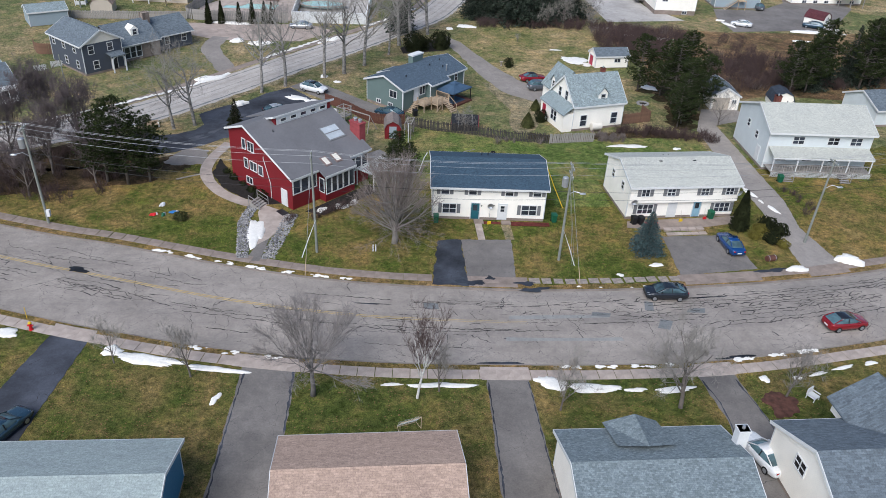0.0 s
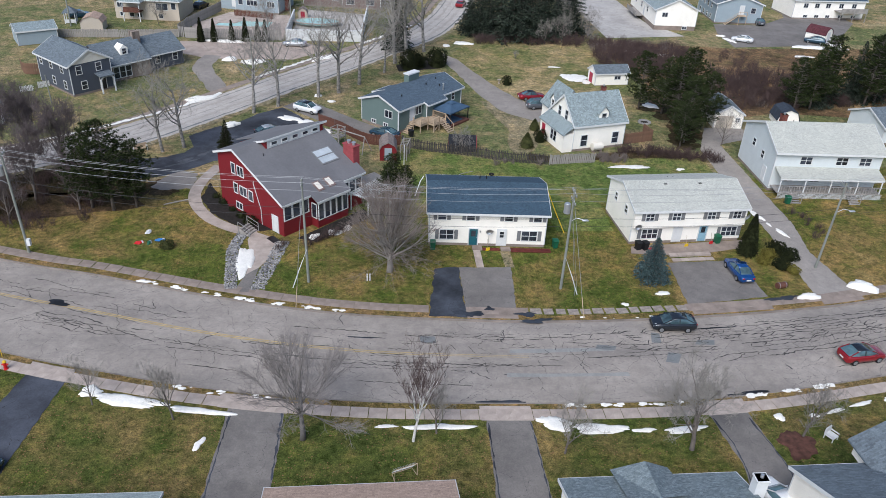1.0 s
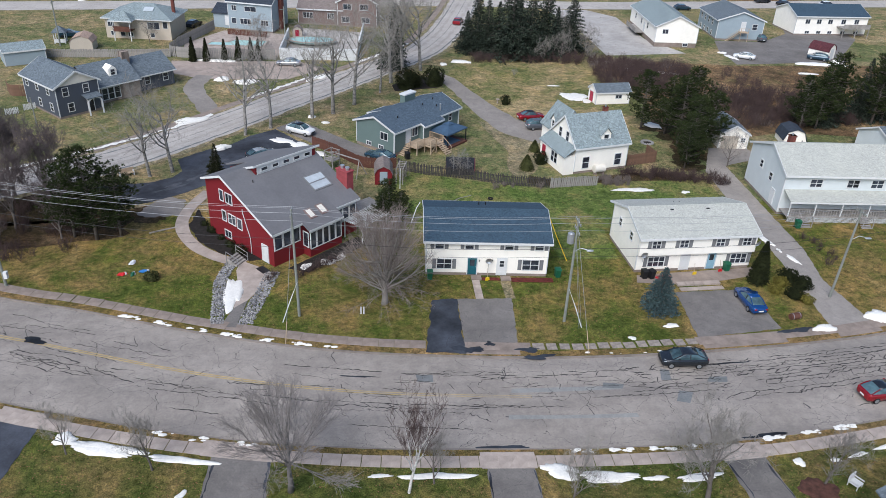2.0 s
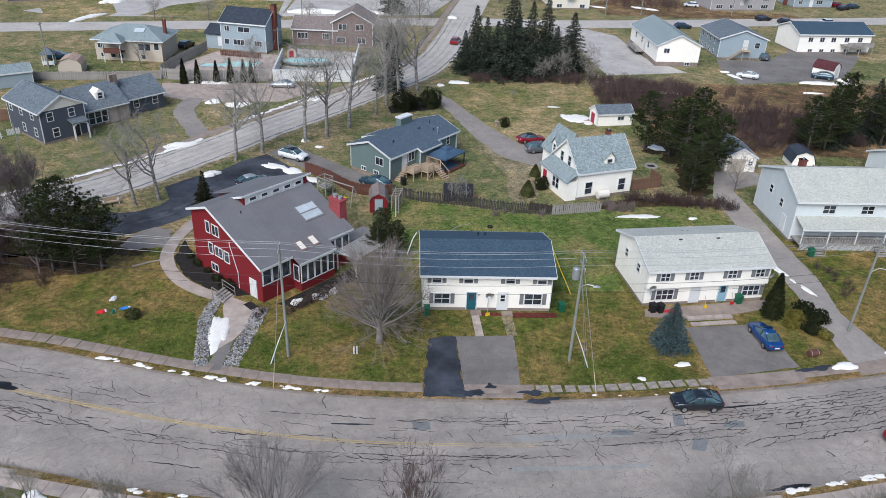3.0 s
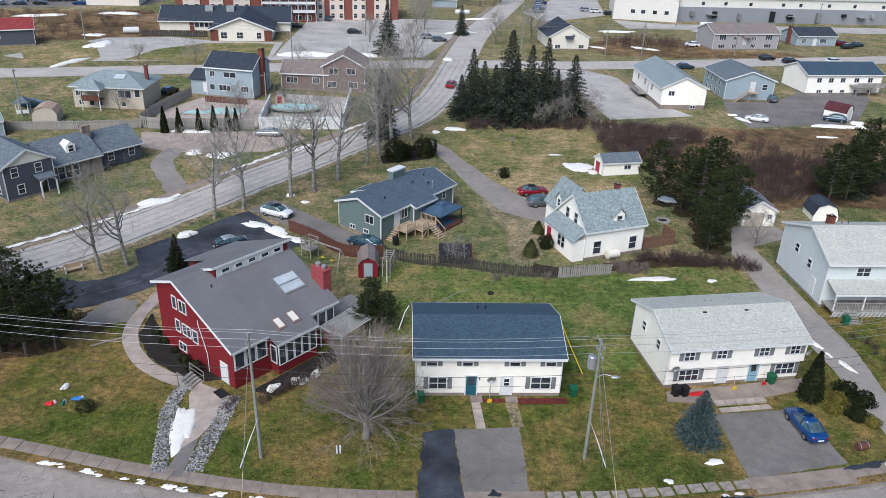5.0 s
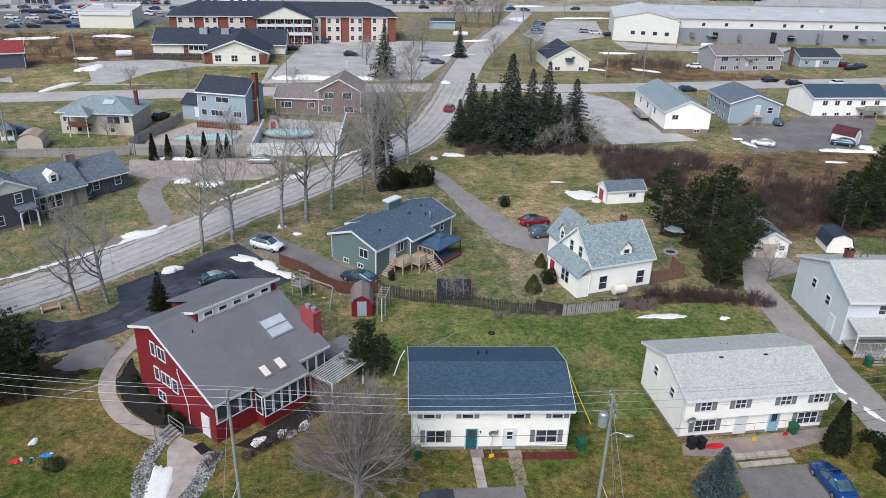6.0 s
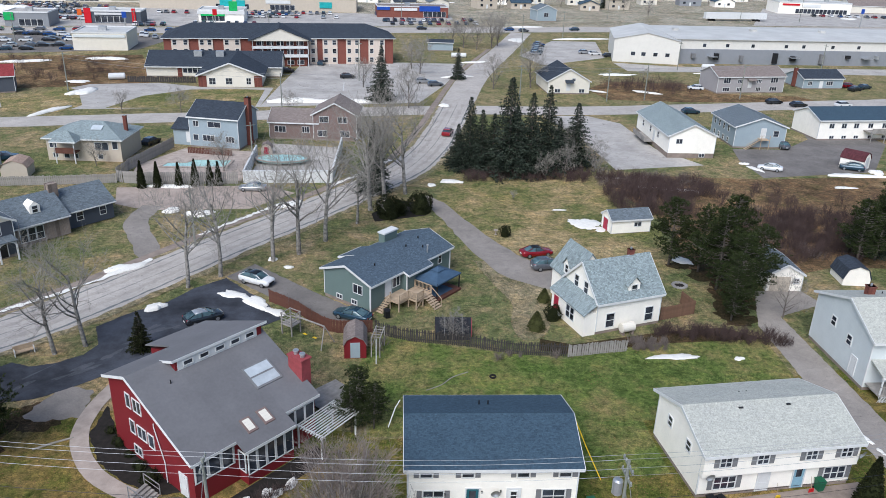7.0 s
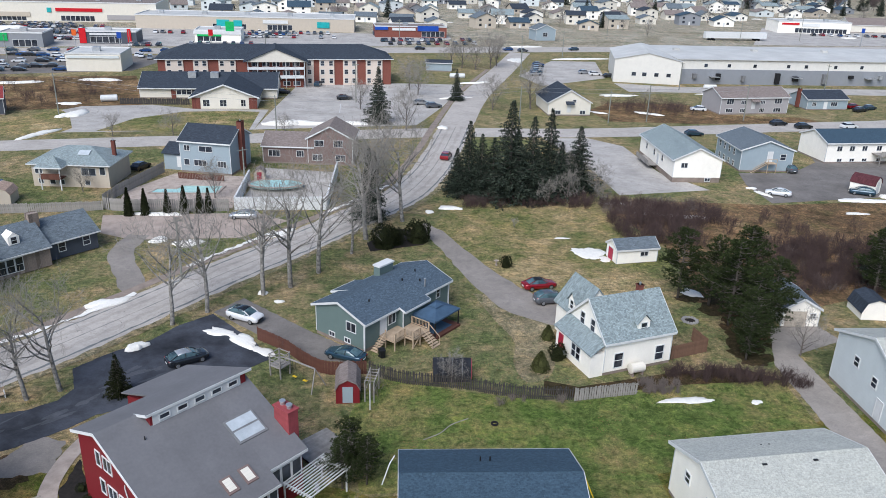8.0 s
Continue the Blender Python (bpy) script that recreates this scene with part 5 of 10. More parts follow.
# ------------------------------------------------------------ the big pale duplex with a porch
h, size = house("pale grey two-storey duplex with grey roof and front porch", 46.68, 14.28, -2.11, 14.5, 10.72, 5.76, 2.18, "pale", "roof_light", over=0.5, ridge=0.44)
for u, z in ((3.4, 3.7), (6.6, 3.2)):
    add_window(h, "l", u, z, 0.8, 1.0, size)
add_door(h, "l", 8.0, 0.5, size, "trim")
for u in (3.4, 8.3, 11.5):
    add_window(h, "f", u, 4.0, 1.5, 1.0, size, 2, 2)
for u in (1.8, 5.4, 9.2):
    add_window(h, "f", u, 1.5, 1.3, 0.9, size, 2, 1)
part("porch_roof", Mesh().slab([(0.2, -2.3, 2.95), (14.3, -2.3, 2.95), (14.3, 0, 3.6), (0.2, 0, 3.6)], 0.14), M["roof_light"], h)
part("porch_beam", Mesh().box(0.2, -2.35, 2.65, 14.3, -2.2, 2.85), M["trim"], h)
for x in (0.35, 3.7, 7.2, 10.8, 14.1):
    part("porch_post", Mesh().box(x - 0.06, -2.28, 0.9, x + 0.06, -2.16, 2.7), M["trim"], h)
part("porch_deck", Mesh().box(0.2, -2.3, 0.75, 14.3, 0, 0.9), M["grey_wood"], h)
lat = Mesh()
for i in range(94):
    x = 0.25 + i * 0.15
    lat.beam((x, -2.28, 0.05), (x + 0.35, -2.28, 0.75), 0.02, 0.035).beam((x + 0.35, -2.29, 0.05), (x, -2.29, 0.75), 0.02, 0.035)
part("lattice", lat, M["trim"], h)
for i in range(40):
    part("baluster", Mesh().box(0.3 + i * 0.35, -2.26, 0.9, 0.35 + i * 0.35, -2.2, 1.75), M["grey_wood"], h)
part("handrail", Mesh().box(0.2, -2.28, 1.75, 14.3, -2.18, 1.82), M["grey_wood"], h)
for sx in (1.6, 9.6):
    for i in range(5):
        part("step", Mesh().box(sx, -2.3 - 0.3 * (i + 1), 0.72 - 0.17 * i, sx + 1.3, -2.3 - 0.3 * i, 0.78 - 0.17 * i), M["grey_wood"], h)
    for dx in (0, 1.3):
        part("stair_rail", Mesh().beam((sx + dx, -2.3, 1.75), (sx + dx, -3.8, 0.95), 0.06).beam((sx + dx, -3.8, 0), (sx + dx, -3.8, 0.95), 0.07), M["grey_wood"], h)
chimney(h, 3.5, 7.5, 7.0, 8.1, 0.8, 0.7)
for x in (5.3, 6.1):
    vent(h, x, 8.0, 6.8)

# ------------------------------------------------------------ the red house
RW, RD, RE, RR, RP, RB = 12.09, 11.77, 4.18, 8.03, 8.32, 6.75          # width, depth, front eave, ridge, ridge's distance from the front, back eave
h = thing("house", "red clapboard house with slate grey roof and clerestory windows", "house", -16.21, 1.55, 0, 44.24)
k0, k1 = (RR - RE) / RP, (RR - RB) / (RD - RP)
part("wall", Mesh().along([(0, -0.1), (0, RE), (RP, RR), (RD, RB), (RD, -0.1)][::-1], 0, RW), M["red"], h)


def rz_front(y):
    return RE + 0.16 + k0 * y


def rz_back(y):
    return RR + 0.16 - k1 * (y - RP)


for x0, x1, y0 in ((-0.35, 3.71, -0.4), (3.71, 8.75, -1.52), (8.75, RW + 0.4, -0.25)):
    part("roof_slope", Mesh().slab([(x0, y0, rz_front(y0)), (x1, y0, rz_front(y0)), (x1, RP, rz_front(RP)), (x0, RP, rz_front(RP))], 0.16), M["roof_slate"], h)
    part("fascia", Mesh().box(x0, y0 - 0.04, rz_front(y0) - 0.26, x1, y0 - 0.005, rz_front(y0) - 0.01), M["trim"], h)
part("roof_slope", Mesh().slab([(-0.35, RP, rz_back(RP)), (3.04, RP, rz_back(RP)), (3.04, RD + 0.35, rz_back(RD + 0.35)), (-0.35, RD + 0.35, rz_back(RD + 0.35))], 0.16), M["roof_slate"], h)
part("roof_slope", Mesh().slab([(3.04, 6.8, rz_back(6.8)), (RW + 0.5, 6.8, rz_back(6.8)), (RW + 0.5, RD + 0.35, rz_back(RD + 0.35)), (3.04, RD + 0.35, rz_back(RD + 0.35))], 0.16), M["roof_slate"], h)
rk = Mesh().beam((-0.38, -0.4, rz_front(-0.4) - 0.1), (-0.38, RP, RR + 0.06), 0.05, 0.24).beam((-0.38, RP, RR + 0.06), (-0.38, RD + 0.35, rz_back(RD + 0.35) - 0.1), 0.05, 0.24)
part("rake_board", rk, M["trim"], h)
part("clerestory_wall", Mesh().along([(6.98, rz_front(6.98) - 0.4), (6.98, rz_back(6.98) - 0.16), (8.6, rz_back(8.6) - 0.16), (8.6, 7.2)][::-1], 3.4, RW), M["red"], h)
part("fascia", Mesh().box(3.04, 6.75, rz_back(6.8) - 0.24, RW + 0.5, 6.795, rz_back(6.8) - 0.01), M["trim"], h)
part("rake_board", Mesh().beam((3.02, 6.8, rz_back(6.8) - 0.1), (3.02, RP + 0.3, rz_back(RP + 0.3) - 0.1), 0.05, 0.22), M["trim"], h)
fr = Mesh().box(3.6, 6.92, 7.5, RW - 0.55, 6.975, 8.42)
part("window_band", fr, M["trim"], h, "cream boards between the clerestory windows")
for i in range(5):
    x = 4.18 + i * 1.55
    fo, pa = window_meshes(0.8, 0.36, 1, 1, "trim")
    w_ = part("window", fo, None, h, loc=(x, 6.91, 7.84))
    part("pane", pa, None, w_)
size = (RW, RD)
for u, z, w, ht, n in ((2.65, 4.95, 0.6, 1.25, 1), (3.75, 5.0, 1.1, 1.15, 2), (2.8, 2.5, 0.65, 1.2, 1), (3.95, 2.55, 1.25, 1.1, 2), (5.6, 2.45, 0.75, 1.2, 1), (3.0, 0.5, 1.1, 0.8, 2)):
    add_window(h, "l", u, z, w, ht, size, n, 1)
add_door(h, "l", RD - 1.95, 0.05, size, "trim", label="white side door with a green pane")
part("downspout", Mesh().tube([(-0.08, 5.0, 5.2), (-0.1, 5.0, 4.9), (-0.1, 3.9, 2.0), (-0.1, 3.9, 0.1)], [0.045] * 4, 6), M["trim"], h)
# front: window bays under the eaves, the glazed sunroom and the dining windows
part("window_surround", Mesh().box(0.05, -0.012, 1.85, 3.75, 0.0, 3.95), M["trim"], h)
part("window_surround", Mesh().box(8.8, -0.012, 1.85, 12.0, 0.0, 3.95), M["trim"], h)
for i in range(3):
    add_window(h, "f", 0.2 + i * 1.2, 2.0, 0.95, 1.6, size, 1, 1)
sun_room = Mesh().box(4.1, -1.1, -0.1, 8.75, 0.0, 1.0)
part("sunroom_wall", sun_room, M["red"], h)
for i in range(5):
    fo, pa = window_meshes(0.7, 1.95, 1, 1, "trim")
    w_ = part("window", fo, None, h, loc=(4.25 + i * 0.92, -1.08, 1.05))
    part("pane", pa, None, w_)
for yy in (-0.95,):
    fo, pa = window_meshes(0.75, 1.7, 1, 1, "trim")
    w_ = part("window", fo, None, h, loc=(4.1, -0.1, 1.2), rz=-90)
    part("pane", pa, None, w_)
for i in range(3):
    add_window(h, "f", 8.95 + i * 1.05, 2.0, 0.85, 1.65, size, 1, 1)
add_window(h, "r", 1.2, 2.1, 1.6, 1.6, size, 2, 1)
# chimney, roof lights, vents
part("chimney", Mesh().box(11.95, 1.35, 4.3, 12.95, 3.15, 6.95).box(11.86, 1.26, 6.95, 13.04, 3.24, 7.08), M["chimney_red"], h, "faded red clad chimney box")
for dy in (1.8, 2.65):
    part("chimney_pot", Mesh().tube([(12.45, dy, 7.08), (12.45, dy, 7.38), (12.45, dy, 7.38), (12.45, dy, 7.46)], [0.2, 0.2, 0.28, 0.26], 12), M["metal"], h)


def roof_light(x0, x1, y0, y1, mat_name, split=False):
    g = Mesh().slab([(x0, y0, rz_front(y0) + 0.1), (x1, y0, rz_front(y0) + 0.1), (x1, y1, rz_front(y1) + 0.1), (x0, y1, rz_front(y1) + 0.1)], 0.14)
    fo = part("skylight", g, M["shutter" if split else "brown_s"], h)
    b_ = 0.16
    n_ = 2 if split else 1
    for i in range(n_):
        a0, a1 = y0 + b_ + (y1 - y0 - b_) * i / n_, y0 + (y1 - y0 - b_) * (i + 1) / n_
        part("pane", Mesh().slab([(x0 + b_, a0, rz_front(a0) + 0.12), (x1 - b_, a0, rz_front(a0) + 0.12), (x1 - b_, a1, rz_front(a1) + 0.12), (x0 + b_, a1, rz_front(a1) + 0.12)], 0.03), M[mat_name], fo)


roof_light(8.1, 10.8, 2.5, 4.65, "skylight", True)
roof_light(4.95, 5.9, -0.4, 0.88, "cream")
roof_light(6.6, 7.6, -0.38, 0.92, "cream")
vent(h, 2.45, 6.2, rz_front(6.2), 0.05, 0.3)
# back lean-to
part("rear_wing", Mesh().along([(RD, -0.1), (RD, 6.0), (16.4, 4.7), (16.4, -0.1)][::-1], 6.4, RW), M["red"], h)
part("roof_slope", Mesh().slab([(6.1, RD + 0.3, rz_back(RD + 0.3) - 0.02), (RW + 0.5, RD + 0.3, rz_back(RD + 0.3) - 0.02), (RW + 0.5, 16.8, rz_back(16.8)), (6.1, 16.8, rz_back(16.8))], 0.14), M["roof_slate"], h)

# ------------------------------------------------------------ the sage green bungalow
h, size = house("sage green bungalow with dark blue shingle roof", -2.5, 32.62, 47.2, 15.3, 7.45, 3.71, 1.32, "sage", "roof_blue", over=0.45, base=0.4)
add_window(h, "l", 4.85, 2.05, 1.35, 1.05, size, 2, 1)
for u in (2.15, 4.55):
    add_window(h, "l", u, 0.5, 0.8, 0.5, size, 2, 1)
add_door(h, "f", 2.65, 1.25, size, "trim")
add_window(h, "f", 4.0, 1.95, 1.2, 1.3, size, 2, 1)
add_window(h, "f", 12.85, 2.1, 0.65, 1.2, size, 1, 2)
BK = 1.32 / (7.45 / 2)
part("wall_jog", Mesh().box(5.6, -0.8, 0.2, 9.9, 0.02, 3.4), M["sage"], h)
part("jog_roof", Mesh().slab([(5.45, -1.3, 3.87 - 1.3 * BK), (10.05, -1.3, 3.87 - 1.3 * BK), (10.05, -0.4, 3.89 - 0.4 * BK), (5.45, -0.4, 3.89 - 0.4 * BK)], 0.15), M["roof_blue"], h)
part("jog_fascia", Mesh().box(5.43, -1.35, 3.6 - 1.3 * BK, 10.07, -1.305, 3.86 - 1.3 * BK).beam((5.42, -1.3, 3.75 - 1.3 * BK), (5.42, -0.4, 3.77 - 0.4 * BK), 0.05, 0.22).beam((10.08, -1.3, 3.75 - 1.3 * BK), (10.08, -0.4, 3.77 - 0.4 * BK), 0.05, 0.22), M["trim"], h)
for x in (0.0, 5.6, 15.3):
    part("downspout", Mesh().box(x - 0.05, -0.12 if x != 5.6 else -0.92, 0.2, x + 0.05, -0.02 if x != 5.6 else -0.82, 3.45), M["trim"], h)
part("chimney", Mesh().box(9.7, 6.3, 3.0, 12.2, 7.3, 5.3), M["sage"], h)
part("chimney_cap", Mesh().box(9.6, 6.2, 5.3, 12.3, 7.4, 5.5), M["trim"], h, "white chimney cap")
part("porch_gable", Mesh().slab([(4.2, 9.2, 3.3), (8.4, 9.2, 3.3), (8.4, 4.6, 4.85), (4.2, 4.6, 4.85)][::-1], 0.14), M["roof_blue"], h)
part("porch_trim", Mesh().beam((4.17, 9.2, 3.2), (4.17, 6.4, 4.15), 0.06, 0.24).beam((4.15, 9.23, 3.2), (8.4, 9.23, 3.2), 0.05, 0.22), M["trim"], h)
for x, y in ((3.0, 2.0), (9.5, 2.6), (11.5, 1.5), (12.4, 3.0)):
    vent(h, x, y, 3.71 + BK * y + 0.15, 0.09, 0.3)
part("flue", Mesh().tube([(11.2, 0.5, 3.9), (11.2, 0.5, 5.0), (11.2, 0.5, 5.02), (11.2, 0.5, 5.12)], [0.09, 0.09, 0.15, 0.12], 10), M["metal"], h)
# raw timber deck with a bay, railings and two flights of steps
deck = thing("deck", "raised raw timber deck with railings and steps", "deck", -2.5, 32.62, 0, 47.2)
for i in range(10):
    part("plank", Mesh().box(2.4, -0.98 - 0.15 * i + 0.0, 1.2, 7.1, -0.85 - 0.15 * i, 1.25), M["wood"], deck)
for i in range(8):
    part("plank", Mesh().box(4.2, -2.48 - 0.15 * i, 1.2, 7.1, -2.35 - 0.15 * i, 1.25), M["wood"], deck)
part("plank", Mesh().box(2.4, -0.82, 1.2, 5.55, -0.02, 1.25), M["wood"], deck)
part("joists", Mesh().box(2.45, -2.3, 1.0, 7.05, -2.22, 1.19).box(4.25, -3.5, 1.0, 7.05, -3.42, 1.19).box(2.45, -2.3, 1.0, 2.53, -0.1, 1.19).box(7.0, -3.5, 1.0, 7.08, -0.9, 1.19).box(4.2, -3.5, 1.0, 4.28, -2.3, 1.19), M["wood"], deck)
for x, y in ((2.5, -2.25), (4.25, -2.25), (4.25, -3.45), (5.5, -3.45), (7.05, -3.45), (7.05, -0.95), (2.5, -0.9)):
    part("post", Mesh().box(x - 0.06, y - 0.06, 0, x + 0.06, y + 0.06, 2.2), M["wood"], deck)
for x0, y0, x1, y1 in ((2.5, -2.25, 4.25, -2.25), (4.25, -2.25, 4.25, -3.45), (4.25, -3.45, 5.5, -3.45), (7.05, -3.45, 7.05, -0.95)):
    part("railing", Mesh().beam((x0, y0, 2.18), (x1, y1, 2.18), 0.14, 0.05).beam((x0, y0, 1.4), (x1, y1, 1.4), 0.05, 0.08), M["wood"], deck)
    n = max(5, int(math.hypot(x1 - x0, y1 - y0) / 0.2))
    for i in range(n):
        t = (i + 0.5) / n
        bx, by = x0 + (x1 - x0) * t, y0 + (y1 - y0) * t
        part("baluster", Mesh().box(bx - 0.02, by - 0.02, 1.4, bx + 0.02, by + 0.02, 2.15), M["wood"], deck)
part("brace", Mesh().beam((4.25, -3.45, 0.1), (5.5, -3.45, 1.1), 0.08).beam((7.05, -3.45, 0.1), (5.6, -3.45, 1.1), 0.08), M["wood"], deck)
for i in range(6):
    part("step", Mesh().box(5.6, -3.85 - 0.28 * i, 1.02 - 0.19 * i, 6.95, -3.55 - 0.28 * i, 1.08 - 0.19 * i), M["wood"], deck)
    part("step", Mesh().box(2.1 - 0.26 * i, -1.1, 1.02 - 0.19 * i, 2.4 - 0.26 * i, -0.15, 1.08 - 0.19 * i), M["wood"], deck)
for x in (5.6, 6.95):
    part("stair_rail", Mesh().beam((x, -3.5, 2.1), (x, -5.1, 1.0), 0.07).beam((x, -5.1, 0), (x, -5.1, 1.0), 0.08), M["wood"], deck)
part("stair_rail", Mesh().beam((2.4, -1.1, 2.1), (0.9, -1.1, 1.0), 0.07).beam((0.9, -1.1, 0), (0.9, -1.1, 1.0), 0.08), M["wood"], deck)
# garden canopy beside it
g = thing("gazebo", "blue fabric gazebo canopy on a brown timber platform", "gazebo", 5.85, 38.18, 0, 47.2)
part("platform", Mesh().box(-2.4, -1.9, 0, 2.4, 1.9, 0.3), M["stain"], g)
part("rug", Mesh().box(-1.7, -1.3, 0.3, 1.5, 1.2, 0.32), M["canopy"], g)
for sx in (-1, 1):
    for sy in (-1, 1):
        part("post", Mesh().box(sx * 2.25 - 0.06, sy * 1.65 - 0.06, 0.3, sx * 2.25 + 0.06, sy * 1.65 + 0.06, 2.35), M["black"], g)
a, b = [(-2.45, -1.75, 2.3), (2.45, -1.75, 2.3), (2.45, 1.75, 2.3), (-2.45, 1.75, 2.3)], [(-0.6, -0.45, 3.0), (0.6, -0.45, 3.0), (0.6, 0.45, 3.0), (-0.6, 0.45, 3.0)]
part("canopy", Mesh().add(a + b, [(0, 1, 5, 4), (1, 2, 6, 5), (2, 3, 7, 6), (3, 0, 4, 7), (4, 5, 6, 7), (3, 2, 1, 0)]), M["canopy"], g)
a, b = [(-0.75, -0.6, 3.08), (0.75, -0.6, 3.08), (0.75, 0.6, 3.08), (-0.75, 0.6, 3.08)], [(0, 0, 3.4)]
part("vent_canopy", Mesh().add(a + b, [(0, 1, 4), (1, 2, 4), (2, 3, 4), (3, 0, 4), (3, 2, 1, 0)]), M["canopy"], g)
for x0, y0, x1, y1 in ((-2.45, -1.77, 2.45, -1.74), (2.44, -1.75, 2.47, 1.75), (-2.47, -1.75, -2.44, 1.75), (-2.45, 1.74, 2.45, 1.77)):
    part("valance", Mesh().box(x0, y0, 2.12, x1, y1, 2.3), M["canopy"], g)

# ------------------------------------------------------------ the white cape house
h, size = house("white gabled cottage with grey-green roof and front dormer", 22.59, 26.63, 16.25, 8.6, 7.31, 4.02, 3.33, "white", "roof_teal", over=0.3, rake=0.25)
add_window(h, "f", 1.3, 0.75, 1.0, 1.65, size)
add_window(h, "f", 6.55, 0.75, 1.0, 1.65, size)
for u in (2.25, 4.3):
    add_window(h, "l", u, 4.0, 0.75, 1.35, size)
d = Mesh().along([(4.2, 3.8), (4.2, 5.4), (4.95, 6.2), (5.7, 5.4), (5.7, 3.8)], 0.5, 3.2, "y")
part("dormer_wall", d, M["white"], h)
add_window(h, "f", 4.6, 4.2, 0.7, 1.05, size, out=-0.5)
part("dormer_roof", Mesh().slab([(3.95, 0.3, 5.3), (4.95, 0.3, 6.4), (4.95, 3.3, 6.4), (3.95, 3.3, 5.3)], 0.1).slab([(4.95, 0.3, 6.4), (5.95, 0.3, 5.3), (5.95, 3.3, 5.3), (4.95, 3.3, 6.4)], 0.1), M["roof_teal"], h)
chimney(h, 6.4, 3.9, 6.9, 8.1, 0.6, 0.6)
part("side_porch", Mesh().box(-1.6, 0.05, 0, 0.0, 7.2, 2.75), M["white"], h)
part("porch_roof", Mesh().slab([(-1.85, -0.2, 2.78), (0.02, -0.2, 4.05), (0.02, 7.45, 4.05), (-1.85, 7.45, 2.78)], 0.12), M["roof_teal"], h)
for u in (2.6, 3.5):
    fo, pa = window_meshes(0.75, 1.5, 1, 2, "trim")
    w_ = part("window", fo, None, h, loc=(-1.61, 7.6 - u - 1.2, 0.9), rz=-90)
    part("pane", pa, None, w_)
w_ = part("door", Mesh().box(0, -0.05, 0, 0.95, 0.02, 2.05), M["door_red"], h, "dark red side door", loc=(-1.61, 6.6, 0.2), rz=-90)
rear = Mesh().along([(0.6, 0), (0.6, 3.9), (2.9, 6.8), (5.2, 3.9), (5.2, 0)], 6.5, 11.2, "y")
part("rear_wing", rear, M["white"], h)
part("rear_roof", Mesh().slab([(0.3, 6.3, 3.65), (2.9, 6.3, 6.95), (2.9, 11.5, 6.95), (0.3, 11.5, 3.65)], 0.14).slab([(2.9, 6.3, 6.95), (5.5, 6.3, 3.65), (5.5, 11.5, 3.65), (2.9, 11.5, 6.95)], 0.14), M["roof_teal"], h)
part("wall_dormer", Mesh().along([(7.2, 3.8), (7.2, 5.2), (7.9, 6.1), (8.6, 5.2), (8.6, 3.8)], 0.55, 2.2), M["white"], h)
part("dormer_roof", Mesh().slab([(0.35, 7.0, 5.1), (2.4, 7.0, 5.1), (2.4, 7.9, 6.3), (0.35, 7.9, 6.3)], 0.1).slab([(0.35, 7.9, 6.3), (2.4, 7.9, 6.3), (2.4, 8.8, 5.1), (0.35, 8.8, 5.1)], 0.1), M["roof_teal"], h)
fo, pa = window_meshes(0.6, 0.95, 1, 2, "trim")
w_ = part("window", fo, None, h, loc=(0.54, 8.2, 4.2), rz=-90)
part("pane", pa, None, w_)
tank = thing("oil_tank", "cream heating oil tank on feet beside the cottage", "oil tank", 26.3, 26.75, 0, 16)
part("tank", Mesh().tube([(-0.85, 0, 0.85), (-0.8, 0, 0.85), (0.8, 0, 0.85), (0.85, 0, 0.85)], [0.35, 0.55, 0.55, 0.35], 18), M["cream"], tank)
for x in (-0.6, 0.6):
    part("foot", Mesh().box(x - 0.08, -0.4, 0, x + 0.08, 0.4, 0.45), M["old_concrete"], tank)


# ------------------------------------------------------------ houses in front of the road
h, size = house("blue-sided bungalow with pale grey shingle roof", -33.5, -47.5, 0.0, 13.2, 8.6, 3.6, 1.5, "blue_s", "roof_pale", over=0.4)
h, size = house("bungalow with brown shingle roof", -13.0, -47.4, 1.0, 12.2, 8.6, 3.6, 1.5, "tan", "roof_brown", over=0.4)
h, size = house("white bungalow with grey-green hip-ended roof", 6.9, -47.3, 0.6, 12.2, 8.6, 3.6, 1.5, "white", "roof_mid", over=0.4)
part("porch_roof", Mesh().add([(3.5, 9.6, 3.65), (7.7, 9.6, 3.65), (7.7, 6.0, 4.9), (3.5, 6.0, 4.9), (5.6, 9.0, 5.0), (5.6, 5.6, 5.2)], [(0, 4, 1), (0, 3, 5, 4), (1, 4, 5, 2), (0, 1, 2, 3)]), M["roof_mid"], h)
chimney(h, 12.6, 6.4, 0.0, 5.9, 0.8, 0.7, "trim")
h, size = house("white house with grey gabled roof", 23.9, -48.4, 1.0, 13.0, 10.2, 3.7, 2.3, "white", "roof_grey", over=0.4)
add_window(h, "l", 3.2, 2.9, 1.3, 1.0, size, 2, 2)
part("cross_gable", Mesh().along([(5.6, 3.0), (5.6, 4.2), (8.6, 6.3), (11.6, 4.2), (11.6, 3.0)], 5.0, 12.2, "y"), M["white"], h)
part("cross_roof", Mesh().slab([(5.2, 4.0, 4.1), (8.6, 4.0, 6.5), (8.6, 12.6, 6.5), (5.2, 12.6, 4.1)], 0.14).slab([(8.6, 4.0, 6.5), (12.0, 4.0, 4.1), (12.0, 12.6, 4.1), (8.6, 12.6, 6.5)], 0.14), M["roof_grey"], h)

